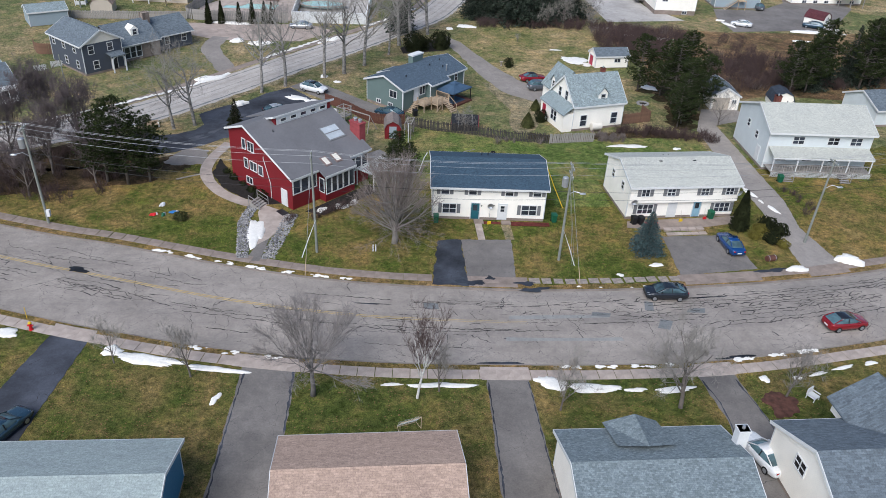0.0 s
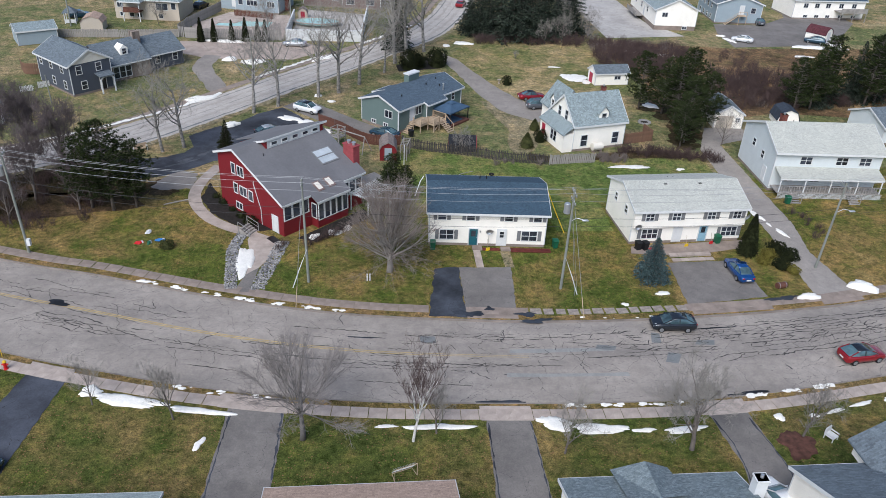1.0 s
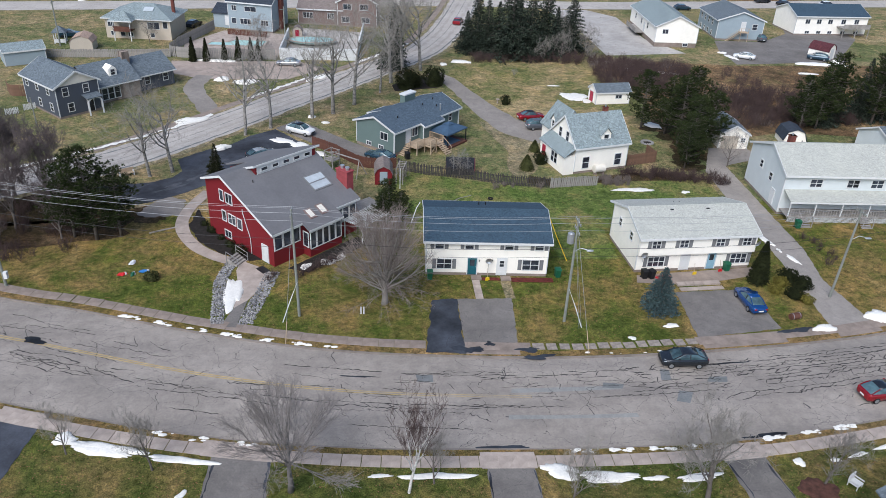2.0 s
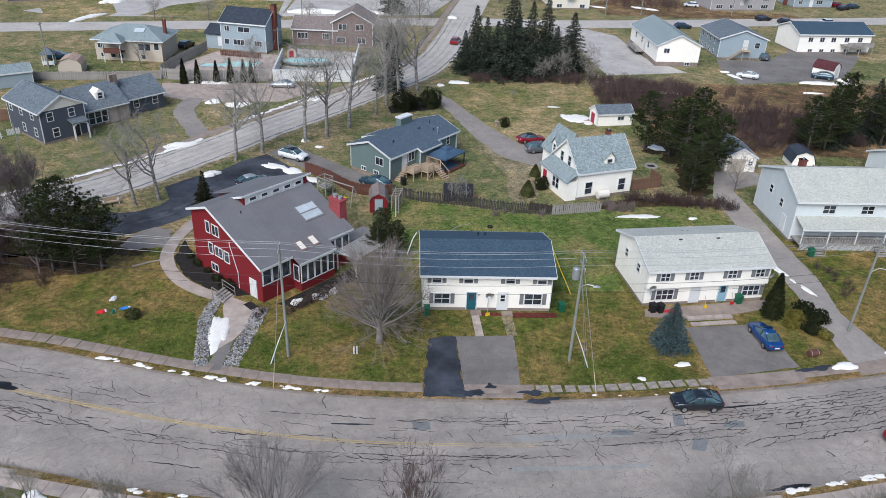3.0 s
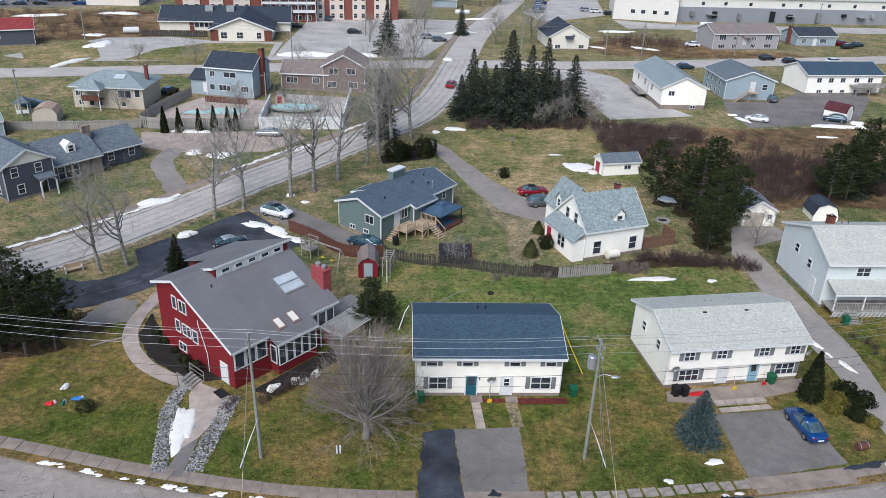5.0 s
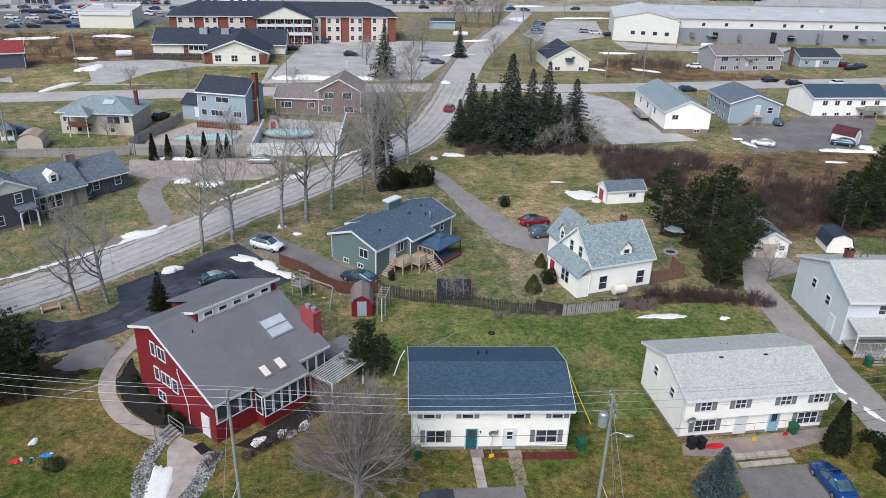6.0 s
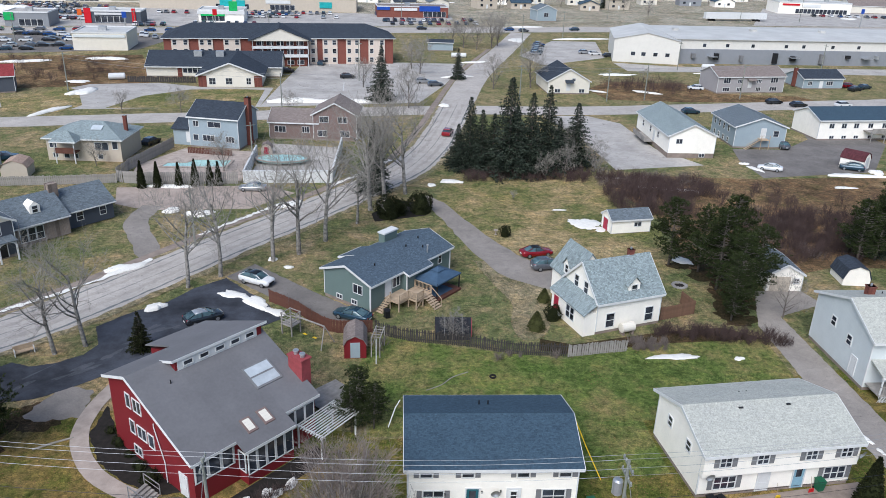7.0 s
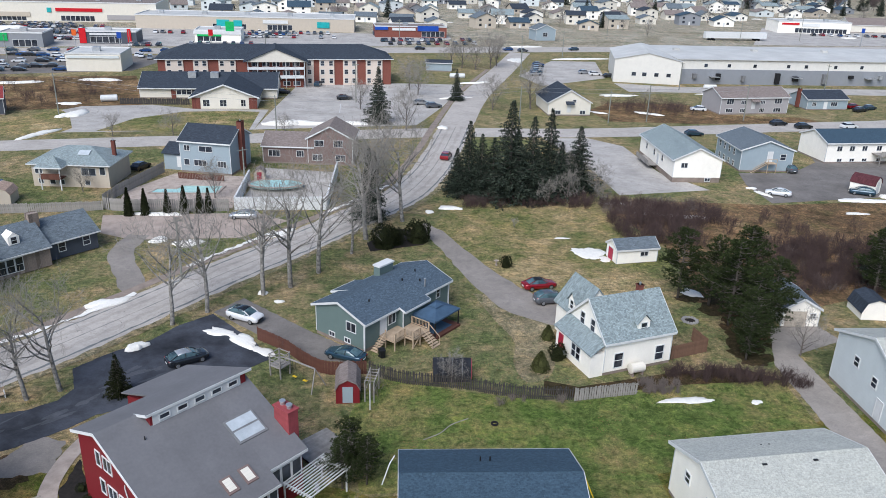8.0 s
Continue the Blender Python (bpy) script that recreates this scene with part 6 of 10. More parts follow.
# ------------------------------------------------------------ paved yards and drives
def ragged(poly, amp, seed, step=0.5):
    """An outline with crumbled, wandering edges."""
    rng_ = random.Random(seed)
    out = []
    for a, b in zip(poly, poly[1:] + poly[:1]):
        ln = math.hypot(b[0] - a[0], b[1] - a[1])
        n_ = max(1, int(ln / step))
        for i in range(n_):
            t = i / n_
            k_ = rng_.uniform(-amp, amp) * (0.3 if i == 0 else 1)
            out.append((a[0] + (b[0] - a[0]) * t - (b[1] - a[1]) / ln * k_, a[1] + (b[1] - a[1]) * t + (b[0] - a[0]) / ln * k_))
    return out


def paved(name, poly, mat_name, label, category, z=0.03):
    if name == "driveway":
        poly = ragged(poly, 0.17 if mat_name == "strip" else 0.07, len(label) + int(poly[0][0]))
    return single(name, flat(poly, z), M[mat_name], label, category, kind="structure")


paved("driveway", [(-18.0, -26.6), (-13.4, -27.0), (-13.9, -47), (-18.9, -47)], "drive", "grey asphalt driveway with cracks", "driveway")
paved("driveway", [(3.0, -28.2), (6.7, -28.3), (6.9, -47), (2.4, -47)], "drive", "worn grey asphalt driveway", "driveway")
paved("driveway", [(21.9, -28.5), (25.4, -28.3), (26.2, -36), (23.9, -48), (20.5, -48), (22.5, -34)], "drive", "grey asphalt driveway", "driveway")
m = Mesh()
for ctrl, half in (([(-17.7, -27.0), (-18.1, -33), (-18.7, -47)], 0.06), ([(-13.6, -27.2), (-13.7, -35), (-14.0, -47)], 0.07),
                   ([(3.1, -29.0), (2.9, -38), (2.5, -47)], 0.06), ([(6.6, -29.0), (6.7, -38), (6.8, -47)], 0.05), ([(22.1, -29), (22.6, -34), (20.8, -47)], 0.06), ([(25.2, -29), (25.9, -36), (24.0, -47)], 0.06)):
    r_ = ribbon(ctrl, half, 0.036, 0.35, half * 1.1, 900 + int(half * 1000))
    n_ = len(m.v)
    m.v += r_.v
    m.f += [tuple(k_ + n_ for k_ in f) for f in r_.f]
single("driveway_cracks", m, M["fresh"], "dark broken edges of the asphalt drives", "cracks", kind="stuff")
paved("driveway", [(-35.4, -21.6), (-31.9, -22.4), (-33.3, -34), (-34.2, -47), (-40, -47), (-37.2, -30)], "fresh", "dark asphalt driveway", "driveway")
paved("driveway", [(3.0, -5.1), (8.7, -5.1), (7.9, -14.3), (2.95, -14.3)], "drive", "grey asphalt parking pad", "driveway")
paved("driveway", [(0.4, -5.3), (3.0, -5.1), (2.94, -14.3), (-0.8, -14.0)], "strip", "dark patched asphalt parking strip", "driveway", 0.026)
paved("driveway", [(26.6, -4.2), (34.6, -3.8), (35.2, -11.0), (26.0, -12.4)], "drive", "smooth grey asphalt driveway", "driveway")
paved("driveway", [(40.4, -11.6), (45.4, -10.4), (44.4, -2), (45.7, 5), (45.9, 14), (46.4, 30), (53.5, 33), (52.6, 36.8), (46.5, 36.8), (42.6, 28), (41.6, 14), (41.5, 3)], "drive_long", "long pale grey driveway to a garage", "driveway")
paved("driveway", [(-41, 21.5), (-40, 18.2), (-36.9, 16.4), (-34.4, 16.8), (-32.9, 17.5), (-29.6, 20.0), (-27.6, 22.2), (-21, 24.5), (-12.6, 31.8), (-14.5, 35.5), (-20.5, 43), (-24, 40), (-26.2, 36.6), (-29.5, 34.2), (-32.6, 30.8), (-31.8, 28.6), (-31.2, 26.8), (-32.0, 24.8), (-34.4, 23.2), (-36.7, 22.7), (-38.6, 23.6)], "fresh", "dark asphalt parking yard with wet patches", "parking yard")
paved("driveway", [(-20.5, 43.4), (-17.5, 47.2), (-8.6, 37.9), (-2.6, 32.3), (-4.2, 30.6), (-8, 31.6), (-13, 36)], "drive", "grey asphalt driveway", "driveway", 0.035)
single("driveway", ribbon([(6.5, 74), (9.0, 68.5), (12.2, 58), (14.8, 50), (18, 44), (23, 41)], lambda t: 1.5 + 2.3 * t * t, 0.03, 1.5, 0.2, 8), M["lane"], "gravelly asphalt lane to the cottage", "driveway", kind="structure")
single("driveway", ribbon([(-30.3, 47.5), (-34, 56), (-36.8, 63), (-36, 70)], lambda t: 1.7, 0.03, 1.5, 0.2, 9), M["lane"], "curved grey driveway", "driveway", kind="structure")
paved("gravel_pad", ragged([(-34.0, 14.2), (-31.9, 18.9), (-29.0, 18.2), (-28.6, 13.9), (-32.1, 13.2)], 0.25, 41), "lane", "grey gravel pad beside the curved walk", "gravel pad", 0.024)
paved("gravel_yard", [(-42, 71), (-36.5, 68), (-29, 68.3), (-21, 68.5), (-14.5, 76), (-20, 80), (-44, 79)], "gravel", "brownish gravel yard", "gravel yard", 0.025)
paved("parking_lot", [(44.5, 89), (63.2, 92), (57.6, 104), (57, 125.6), (51, 133), (40, 133), (44, 110)], "lot", "grey asphalt lot", "parking lot")
paved("parking_lot", [(71.5, 84), (96, 87.5), (112, 108), (112, 119), (98, 118), (96, 112), (86, 103.5), (74.5, 103.8), (72, 95)], "drive", "dark grey asphalt lot beside houses", "parking lot", 0.035)
paved("parking_lot", [(-28, 140), (11, 146), (20, 170), (30, 205), (10, 206), (-22, 203), (-26, 163)], "lot", "hotel car park with white bay lines", "parking lot")
paved("parking_lot", [(-80, 135), (-28, 140), (-27, 163), (-46, 163), (-58, 168), (-75, 165), (-92, 140)], "lot", "grey asphalt forecourt", "parking lot", 0.035)
paved("parking_lot", [(-260, 180), (-120, 212), (-78, 224), (-70, 262), (-260, 236)], "drive", "dark asphalt car park", "parking lot", 0.035)
paved("parking_lot", [(-420, 245), (-100, 284), (10, 300), (40, 330), (40, 345), (-100, 352), (-420, 350)], "lot", "large grey retail car park", "parking lot")
paved("parking_lot", [(56, 205), (82, 222), (90, 262), (72, 262), (52, 225)], "lot", "grey asphalt car park beside the warehouse", "parking lot")
paved("parking_lot", [(82, 196), (200, 194), (200, 206), (100, 206), (82, 212)], "lot", "service lane behind the warehouse", "parking lot", 0.035)
paved("parking_lot", [(190, 330), (420, 345), (430, 430), (240, 420)], "lot", "grey retail car park", "parking lot")
paved("meadow", [(8.5, 73), (12, 60), (17.5, 50), (26, 42), (40, 44), (42, 60), (40, 82), (14, 84)], "meadow", "yellowish winter grass field", "field", 0.012)
paved("scrub_bank", [(40, 44), (50, 40), (62, 44), (92, 40), (140, 50), (150, 84), (96, 85), (71, 83), (46, 86), (40, 80), (44, 60)], "scrub", "brown scrubby bank with dead grass", "bank", 0.014)
paved("scrub_bank", [(84, 150), (122, 152), (119, 159), (100, 161), (92, 176), (70, 178), (60, 166), (62, 152)], "scrub", "brown rough ground", "bank", 0.016)
paved("scrub_bank", [(-140, 160), (-100, 157), (-60, 166), (-66, 190), (-74, 214), (-120, 208), (-180, 190)], "scrub", "brown rough ground with brush", "bank", 0.016)

paved("far_grass", [(-400, 90), (-140, 106), (-78, 116), (-27, 124), (14, 131), (52, 131), (93, 136), (139, 143), (400, 180), (400, 330), (100, 296), (20, 283), (-100, 265), (-400, 225)], "far_grass", "dull yellowish winter grass across the town blocks", "grass", 0.004)
paved("back_lawn", [(-3, 9.4), (15, 9.0), (15.5, 3), (22.4, 3), (22.6, 10.4), (38.5, 12.5), (40.8, 14), (41.8, 25), (30, 25), (18, 21.6), (8, 24.2), (-2, 27.6), (-4.2, 20)], "back_lawn", "greener lawn behind the duplexes", "lawn", 0.008)
paved("town_ground", [(-900, 236), (-260, 258), (-110, 268), (14, 285), (70, 300), (140, 306), (420, 346), (900, 420), (900, 1500), (-900, 1500)], "town", "grey-brown ground of the far town", "ground", 0.015)

# pavement slabs on both sides of the road, each a piece of its own
walk_far = thing("pavement", "worn concrete slab pavement beside the road", "pavement", kind="structure")
walk_near = thing("pavement", "pinkish concrete slab pavement beside the road", "pavement", kind="structure")
slabs = [Mesh().add([(-0.74, -0.62, 0), (0.74, -0.62, 0), (0.74, 0.62, 0), (-0.74, 0.62, 0), (-0.725, -0.6, 0.06), (0.725, -0.6, 0.06), (0.725, 0.6, 0.06), (-0.725, 0.6, 0.06)],
                   [(4, 5, 6, 7), (0, 1, 5, 4), (1, 2, 6, 5), (2, 3, 7, 6), (3, 0, 4, 7)]).data("slab", M[mm]) for mm in ("old_concrete", "concrete", "worn_slab")]
rng = random.Random(5)
for par, line, off, data in ((walk_far, far_kerb, 1.64, slabs[0]), (walk_near, near_kerb, -1.45, slabs[1])):
    x = -62.0
    while x < 66:
        if par is walk_far and -1.2 < x < 3.4:
            x += 0.5
            continue
        slope = math.atan2(line(x + 0.5) - line(x - 0.5), 1)
        px, py = x - math.sin(slope) * off, line(x) + math.cos(slope) * off
        apart = par is walk_far and 8.5 < x < 26
        o = part("slab", slabs[2] if apart else data, None, par, loc=(px, py + (rng.uniform(-0.08, 0.08) if apart else 0), -0.02 + rng.uniform(-0.012, 0.015)))
        o.rotation_euler = (rng.uniform(-0.015, 0.015), rng.uniform(-0.012, 0.012), slope + rng.uniform(-0.012, 0.012) * (5 if apart else 1))
        if apart:
            o.scale = (rng.uniform(0.62, 0.8), rng.uniform(0.68, 0.86), 1)
        x += (1.28 if apart else 1.5) * math.cos(slope)

# ------------------------------------------------------------ poles and wires
def utility_pole(x, y, ht, label, lean=0.0, transformer=False, lamp=0, arms=1, guy=None, brace=0, yaw=0.0, group="utility poles"):
    p = thing("utility_pole", label, "utility pole", x, y, 0, yaw, group)
    part("post", Mesh().tube([(0, 0, -0.3), (lean * 0.5, 0, ht * 0.5), (lean, 0, ht)], [0.15, 0.125, 0.095], 10), M["pole"], p)
    for i in range(arms):
        z = ht - 0.35 - 0.9 * i
        part("crossarm", Mesh().box(lean - 0.06, -0.9, z - 0.06, lean + 0.06, 0.9, z + 0.06), M["pole"], p)
        for yy in (-0.8, -0.3, 0.4, 0.8):
            part("insulator", Mesh().tube([(lean, yy, z + 0.06), (lean, yy, z + 0.12), (lean, yy, z + 0.24)], [0.03, 0.06, 0.035], 8), M["metal"], p)
    if transformer:
        part("transformer", Mesh().tube([(lean - 0.5, 0.05, ht - 2.6), (lean - 0.5, 0.05, ht - 2.55), (lean - 0.5, 0.05, ht - 1.55), (lean - 0.5, 0.05, ht - 1.45)], [0.25, 0.33, 0.33, 0.2], 14), M["metal"], p)
    if lamp:
        s = 1 if lamp > 0 else -1
        part("lamp_arm", Mesh().tube([(lean, 0, ht - 3.5), (lean + s * 0.5, -0.2, ht - 3.0), (lean + s * 1.1, -0.45, ht - 3.05)], [0.03, 0.03, 0.03], 6), M["metal"], p)
        part("lamp_head", Mesh().dome(lean + s * 1.35, -0.5, ht - 3.13, 0.36, 0.16, 0.13, 12, 4).box(lean + s * 1.35 - 0.28, -0.59, ht - 3.17, lean + s * 1.35 + 0.28, -0.41, ht - 3.12), M["metal"], p)
    if guy:
        part("guy_wire", Mesh().tube([(lean, 0, ht - 0.8), (guy[0], guy[1], 0)], [0.018, 0.018], 5), M["wire"], p)
        part("guy_guard", Mesh().tube([(guy[0] * 0.82 + lean * 0.18, guy[1] * 0.82, ht * 0.17), (guy[0], guy[1], 0)], [0.035, 0.035], 6), M["wood"], p)
    if guy and transformer:
        for gx, gy in ((1.5, -1.1), (1.2, -1.3)):
            part("guy_wire", Mesh().tube([(lean, 0, ht - 2.0), (gx, gy, 0)], [0.014, 0.014], 5), M["wire"], p)
    if brace:
        part("brace", Mesh().tube([(0, -0.1, ht * 0.34), (brace * 0.8, -0.7, ht * 0.17), (brace * 1.5, -1.1, 0.0)], [0.02, 0.045, 0.045], 6), M["trim"], p)
    return p


POLES = [(-42.6, -1.9, 11.6), (-12.85, -7.8, 11.7), (13.3, -9.3, 11.5), (43.3, -5.4, 10.6)]
p0 = utility_pole(*POLES[0], "grey wooden utility pole with transformer and street lamp", lean=-0.25, transformer=True, lamp=-1)
part("meter_box", Mesh().box(0.1, -0.3, 1.0, 0.45, 0.1, 1.75), M["trim"], p0, "white box strapped to the post")
utility_pole(*POLES[1], "greenish wooden utility pole on the lawn", lean=-0.2, brace=-1, guy=(-0.9, -4.6))
utility_pole(*POLES[2], "grey wooden utility pole with transformer and street lamp", transformer=True, lamp=1, guy=(1.2, -5.3), arms=2, brace=1)
utility_pole(*POLES[3], "leaning grey wooden utility pole with street lamp", lean=0.3, lamp=1)


def wires(a, b, spots, sag, label="overhead electric wires between the poles"):
    w = thing("power_line", label, "power line")
    for dy, dz, r in spots:
        pts = []
        for i in range(15):
            t = i / 14
            pts.append((a[0] + (b[0] - a[0]) * t, a[1] + (b[1] - a[1]) * t + dy, a[2] + (b[2] - a[2]) * t + dz - sag * 4 * t * (1 - t)))
        part("wire", Mesh().tube(pts, [r] * 15, 4), M["black" if dz < -2 else "wire"], w)


LINES = [(-0.6, -0.1, 0.013), (0.0, 0.1, 0.013), (0.7, -0.1, 0.012), (0, -1.2, 0.012), (0, -3.1, 0.02), (0, -4.0, 0.016)]
ends = [(-95, 12, 11.5)] + POLES + [(85, 6, 11)]
for a, b in zip(ends, ends[1:]):
    wires(a, b, LINES, 0.55)


# ------------------------------------------------------------ yards: walks, steps, borders
red_walk = thing("garden_path", "curved pale concrete walk round the red house", "path", kind="structure")
part("paving", ribbon([(-26.6, 20.5), (-28.0, 15.5), (-28.0, 11.0), (-25.9, 6.6), (-22.6, 3.6), (-19.6, 2.2)], 0.75, 0.06, 1.0, 0.03, 21), M["concrete"], red_walk)
part("landing", flat([(-20.0, 2.9), (-16.9, 0.9), (-16.2, -0.2), (-18.2, -5.0), (-19.4, -6.4), (-19.4, -3.0), (-20.2, 0.8)], 0.05), M["concrete"], red_walk)
part("lower_path", flat([(-19.4, -6.4), (-18.2, -5.0), (-18.7, -9.7), (-20.2, -9.5)], 0.045), M["drive"], red_walk)
st = thing("garden_steps", "short flight of grey steps with two handrails", "steps", -20.1, 2.4, 0, -28)
for i in range(4):
    part("tread", Mesh().box(-0.9 + 0.3 * i, -0.8, 0.0, -0.6 + 0.3 * i, 0.8, 0.72 - 0.17 * i), M["grey_wood"], st)
for sy in (-0.85, 0.85):
    part("handrail", Mesh().beam((-1.0, sy, 1.6), (0.5, sy, 1.0), 0.06).beam((-1.0, sy, 0), (-1.0, sy, 1.6), 0.06).beam((0.5, sy, 0), (0.5, sy, 1.0), 0.06).beam((-1.0, sy, 1.1), (0.5, sy, 0.5), 0.04), M["metal"], st)
single("doormat", Mesh().box(-0.7, -0.45, 0, 0.7, 0.45, 0.03), M["black"], "black doormat before the side door", "doormat", -17.4, 0.9, 0.05, -50)
rng = random.Random(11)
for ctrl, half in (([(-20.9, 2.4), (-21.45, -0.5), (-21.4, -2.6), (-20.75, -7.6), (-20.6, -8.9)], 0.62), ([(-16.3, 0.4), (-16.75, -2.5), (-17.1, -4.6), (-17.5, -6.5), (-17.9, -9.1)], 0.75)):
    m = Mesh()
    for p in curve_points(ctrl, 0.17):
        for _ in range(20):
            r = rng.uniform(0.05, 0.12)
            m.dome(p[0] + rng.uniform(-half, half), p[1] + rng.uniform(-0.12, 0.12), 0.02, r, r * rng.uniform(0.7, 1.1), r * rng.uniform(0.7, 1.1), 6, 2, 0.3, rng)
    single("rock_border", m, M["rock"], "border of loose grey rocks beside the walk", "rocks", kind="stuff")
paved("garden_bed", ragged([(-17.7, 3.1), (-24.3, 9.9), (-26.9, 15.4), (-27.2, 11.1), (-25.2, 7.1), (-22.1, 4.3), (-19.3, 2.9)], 0.1, 9), "mulch", "black mulch bed along the red wall", "garden bed", 0.035)
paved("garden_bed", [(-12.6, 0.4), (-6.2, 6.6), (-7.4, 8.4), (-14.8, 1.2)], "mulch", "brown planting bed below the sunroom", "garden bed", 0.03)

for x0, y0, x1, y1, mm in ((5.0, -1.4, 5.9, -0.6, "shutter"), (8.2, -1.6, 9.1, -0.9, "shutter")):
    single("doorstep", Mesh().box(x0 - 0.1, y0 - 0.1, 0, x1 + 0.1, y1, 0.16), M["old_concrete"], "concrete doorstep below a front door", "doorstep")
walk_a = thing("garden_path", "narrow concrete path from the door to the parking pad", "path", kind="structure")
for i in range(4):
    part("slab", Mesh().box(4.95, -5.1 + i * 0.92, 0, 5.75, -4.24 + i * 0.92, 0.06), M["concrete"], walk_a)
paved("garden_path", [(8.0, -1.7), (9.1, -1.75), (9.1, -5.1), (8.1, -5.1)], "dirt", "brown worn path", "path", 0.02)
paved("planting_bed", [(9.2, -1.1), (13.75, -1.25), (13.75, -2.1), (9.2, -1.95)], "red_mulch", "red mulch planting bed", "planting bed", 0.09)
paved("planting_bed", [(6.0, -0.95), (8.0, -1.05), (8.0, -1.6), (6.0, -1.55)], "red_mulch", "red mulch planting bed", "planting bed", 0.07)
# the right-hand duplex: patio, retaining steps
paved("patio", [(23.4, -0.7), (38.0, 0.9), (38.2, -0.6), (32.4, -2.0), (27.4, -2.6), (23.0, -2.2)], "old_concrete", "concrete patio strip along the front", "patio", 0.05)
stp = thing("garden_steps", "long low concrete slab steps to the driveway", "steps", 27.3, -4.0, 0, 4)
for i in range(2):
    for j in range(5):
        part("slab", Mesh().box(j * 1.0 + 0.02, i * 0.95, 0, j * 1.0 + 0.96, i * 0.95 + 0.6, 0.1 + 0.12 * i), M["concrete"], stp)

# ------------------------------------------------------------ parked cars
put_car("wagon", "paint_black", "black hatchback parked at the kerb", 23.0, -16.1, 177, -0.11)
put_car("wagon", "paint_red", "red hatchback with dark roof on the road", 39.5, -21.3, 8, -0.1, "paint_black")
put_car("sedan", "paint_blue", "bright blue sedan parked on the driveway", 33.75, -6.6, 92, 0.03)
put_car("sedan", "paint_teal", "dark blue-grey sedan parked on the driveway", -34.7, -34.0, 65, 0.03)
put_car("sedan", "paint_white", "white sedan with sunroof parked between houses", 23.5, -38.2, 105, 0.03)
put_car("suv", "paint_white", "white crossover parked on the driveway", -16.5, 41.3, -30, 0.035, "paint_black")
put_car("sedan", "paint_teal", "dark sedan parked beside the green bungalow", -4.5, 31.5, 150, 0.035)
put_car("wagon", "paint_black", "black estate car with roof rails parked in the yard", -21.2, 31.6, 31, 0.03, "paint_silver")
put_car("sedan", "paint_red", "red convertible with black top", 20.6, 49.0, 12, 0.03, "black")
put_car("suv", "paint_grey", "grey crossover parked by the cottage", 21.2, 44.6, 8, 0.03)
put_car("sedan", "paint_silver", "silver sedan parked on the gravel", -21.6, 77.4, 175, 0.03)
put_car("sedan", "paint_white", "white sedan on the asphalt lot", 75.1, 88.8, 150, 0.03)
put_car("suv", "paint_teal", "dark blue crossover on the asphalt lot", 92.0, 88.9, 150, 0.03)
put_car("suv", "paint_grey", "grey crossover beside the blue-grey house", 85.8, 104.9, 95, 0.03)

# ------------------------------------------------------------ fences
def fence_run(ctrl, ht, mat_name, label, pitch=0.14, gap=0.03, ragged=0.06, rails=True, post=2.4, seed=1, lean=0.03):
    f = thing("fence", label, "fence")
    rng_ = random.Random(seed)
    boards = [Mesh().add([(-(pitch - gap) / 2, -0.012, 0), ((pitch - gap) / 2, -0.012, 0), ((pitch - gap) / 2, 0.012, 0), (-(pitch - gap) / 2, 0.012, 0),
                          (-(pitch - gap) / 2, -0.012, hh - 0.06), ((pitch - gap) / 2, -0.012, hh), ((pitch - gap) / 2, 0.012, hh), (-(pitch - gap) / 2, 0.012, hh - 0.06)],
                         [(0, 1, 5, 4), (1, 2, 6, 5), (2, 3, 7, 6), (3, 0, 4, 7), (4, 5, 6, 7)]).data("board", M[mat_name]) for hh in (ht, ht - ragged, ht + ragged * 0.5)]
    pts = curve_points(ctrl, pitch)
    run = 0.0
    for i, (p, q) in enumerate(zip(pts, pts[1:])):
        yaw = math.atan2(q[1] - p[1], q[0] - p[0])
        o = part("board", rng_.choice(boards), None, f, loc=(p[0], p[1], 0.05 + rng_.uniform(-0.03, 0.03)))
        o.rotation_euler = (rng_.uniform(-lean, lean), rng_.uniform(-lean, lean), yaw)
        run += float(np.linalg.norm(q - p))
        if run > post or i == 0:
            run = 0.0
            part("post", Mesh().box(-0.05, -0.05, 0, 0.05, 0.05, ht + 0.05), M[mat_name], f, loc=(p[0], p[1] + 0.06, 0), rz=math.degrees(yaw))
    if rails:
        for z in (0.35, ht - 0.3):
            rp = pts[::8] + [pts[-1]]
            m = Mesh().tube([(p[0], p[1] + 0.05, z) for p in rp], [0.045] * len(rp), 4)
            part("rail", m, M[mat_name], f)
    return f


fence_run([(-2.0, 28.2), (1.4, 26.2), (7.3, 24.8), (12.6, 22.9), (18.3, 22.1)], 1.5, "dark_wood", "dark weathered picket fence along the yard", 0.2, 0.085, 0.14, seed=2, lean=0.06)
fence_run([(18.4, 22.0), (25.2, 22.9)], 1.45, "grey_wood", "grey weathered board fence", 0.26, 0.05, 0.05, seed=3)
fence_run([(-14.4, 36.2), (-11.2, 33.4), (-6.9, 28.6), (-2.2, 28.2)], 1.6, "stain", "red-brown stained board fence", 0.16, 0.01, 0.02, seed=4, lean=0.01)
fence_run([(31.3, 29.6), (36.0, 31.1)], 1.7, "cedar_board", "brown stained privacy fence by the cottage", 0.16, 0.01, 0.02, seed=5, lean=0.01)
fence_run([(36.0, 31.1), (35.4, 34.0)], 1.7, "cedar_board", "brown stained privacy fence by the cottage", 0.16, 0.01, 0.02, seed=6, lean=0.01)

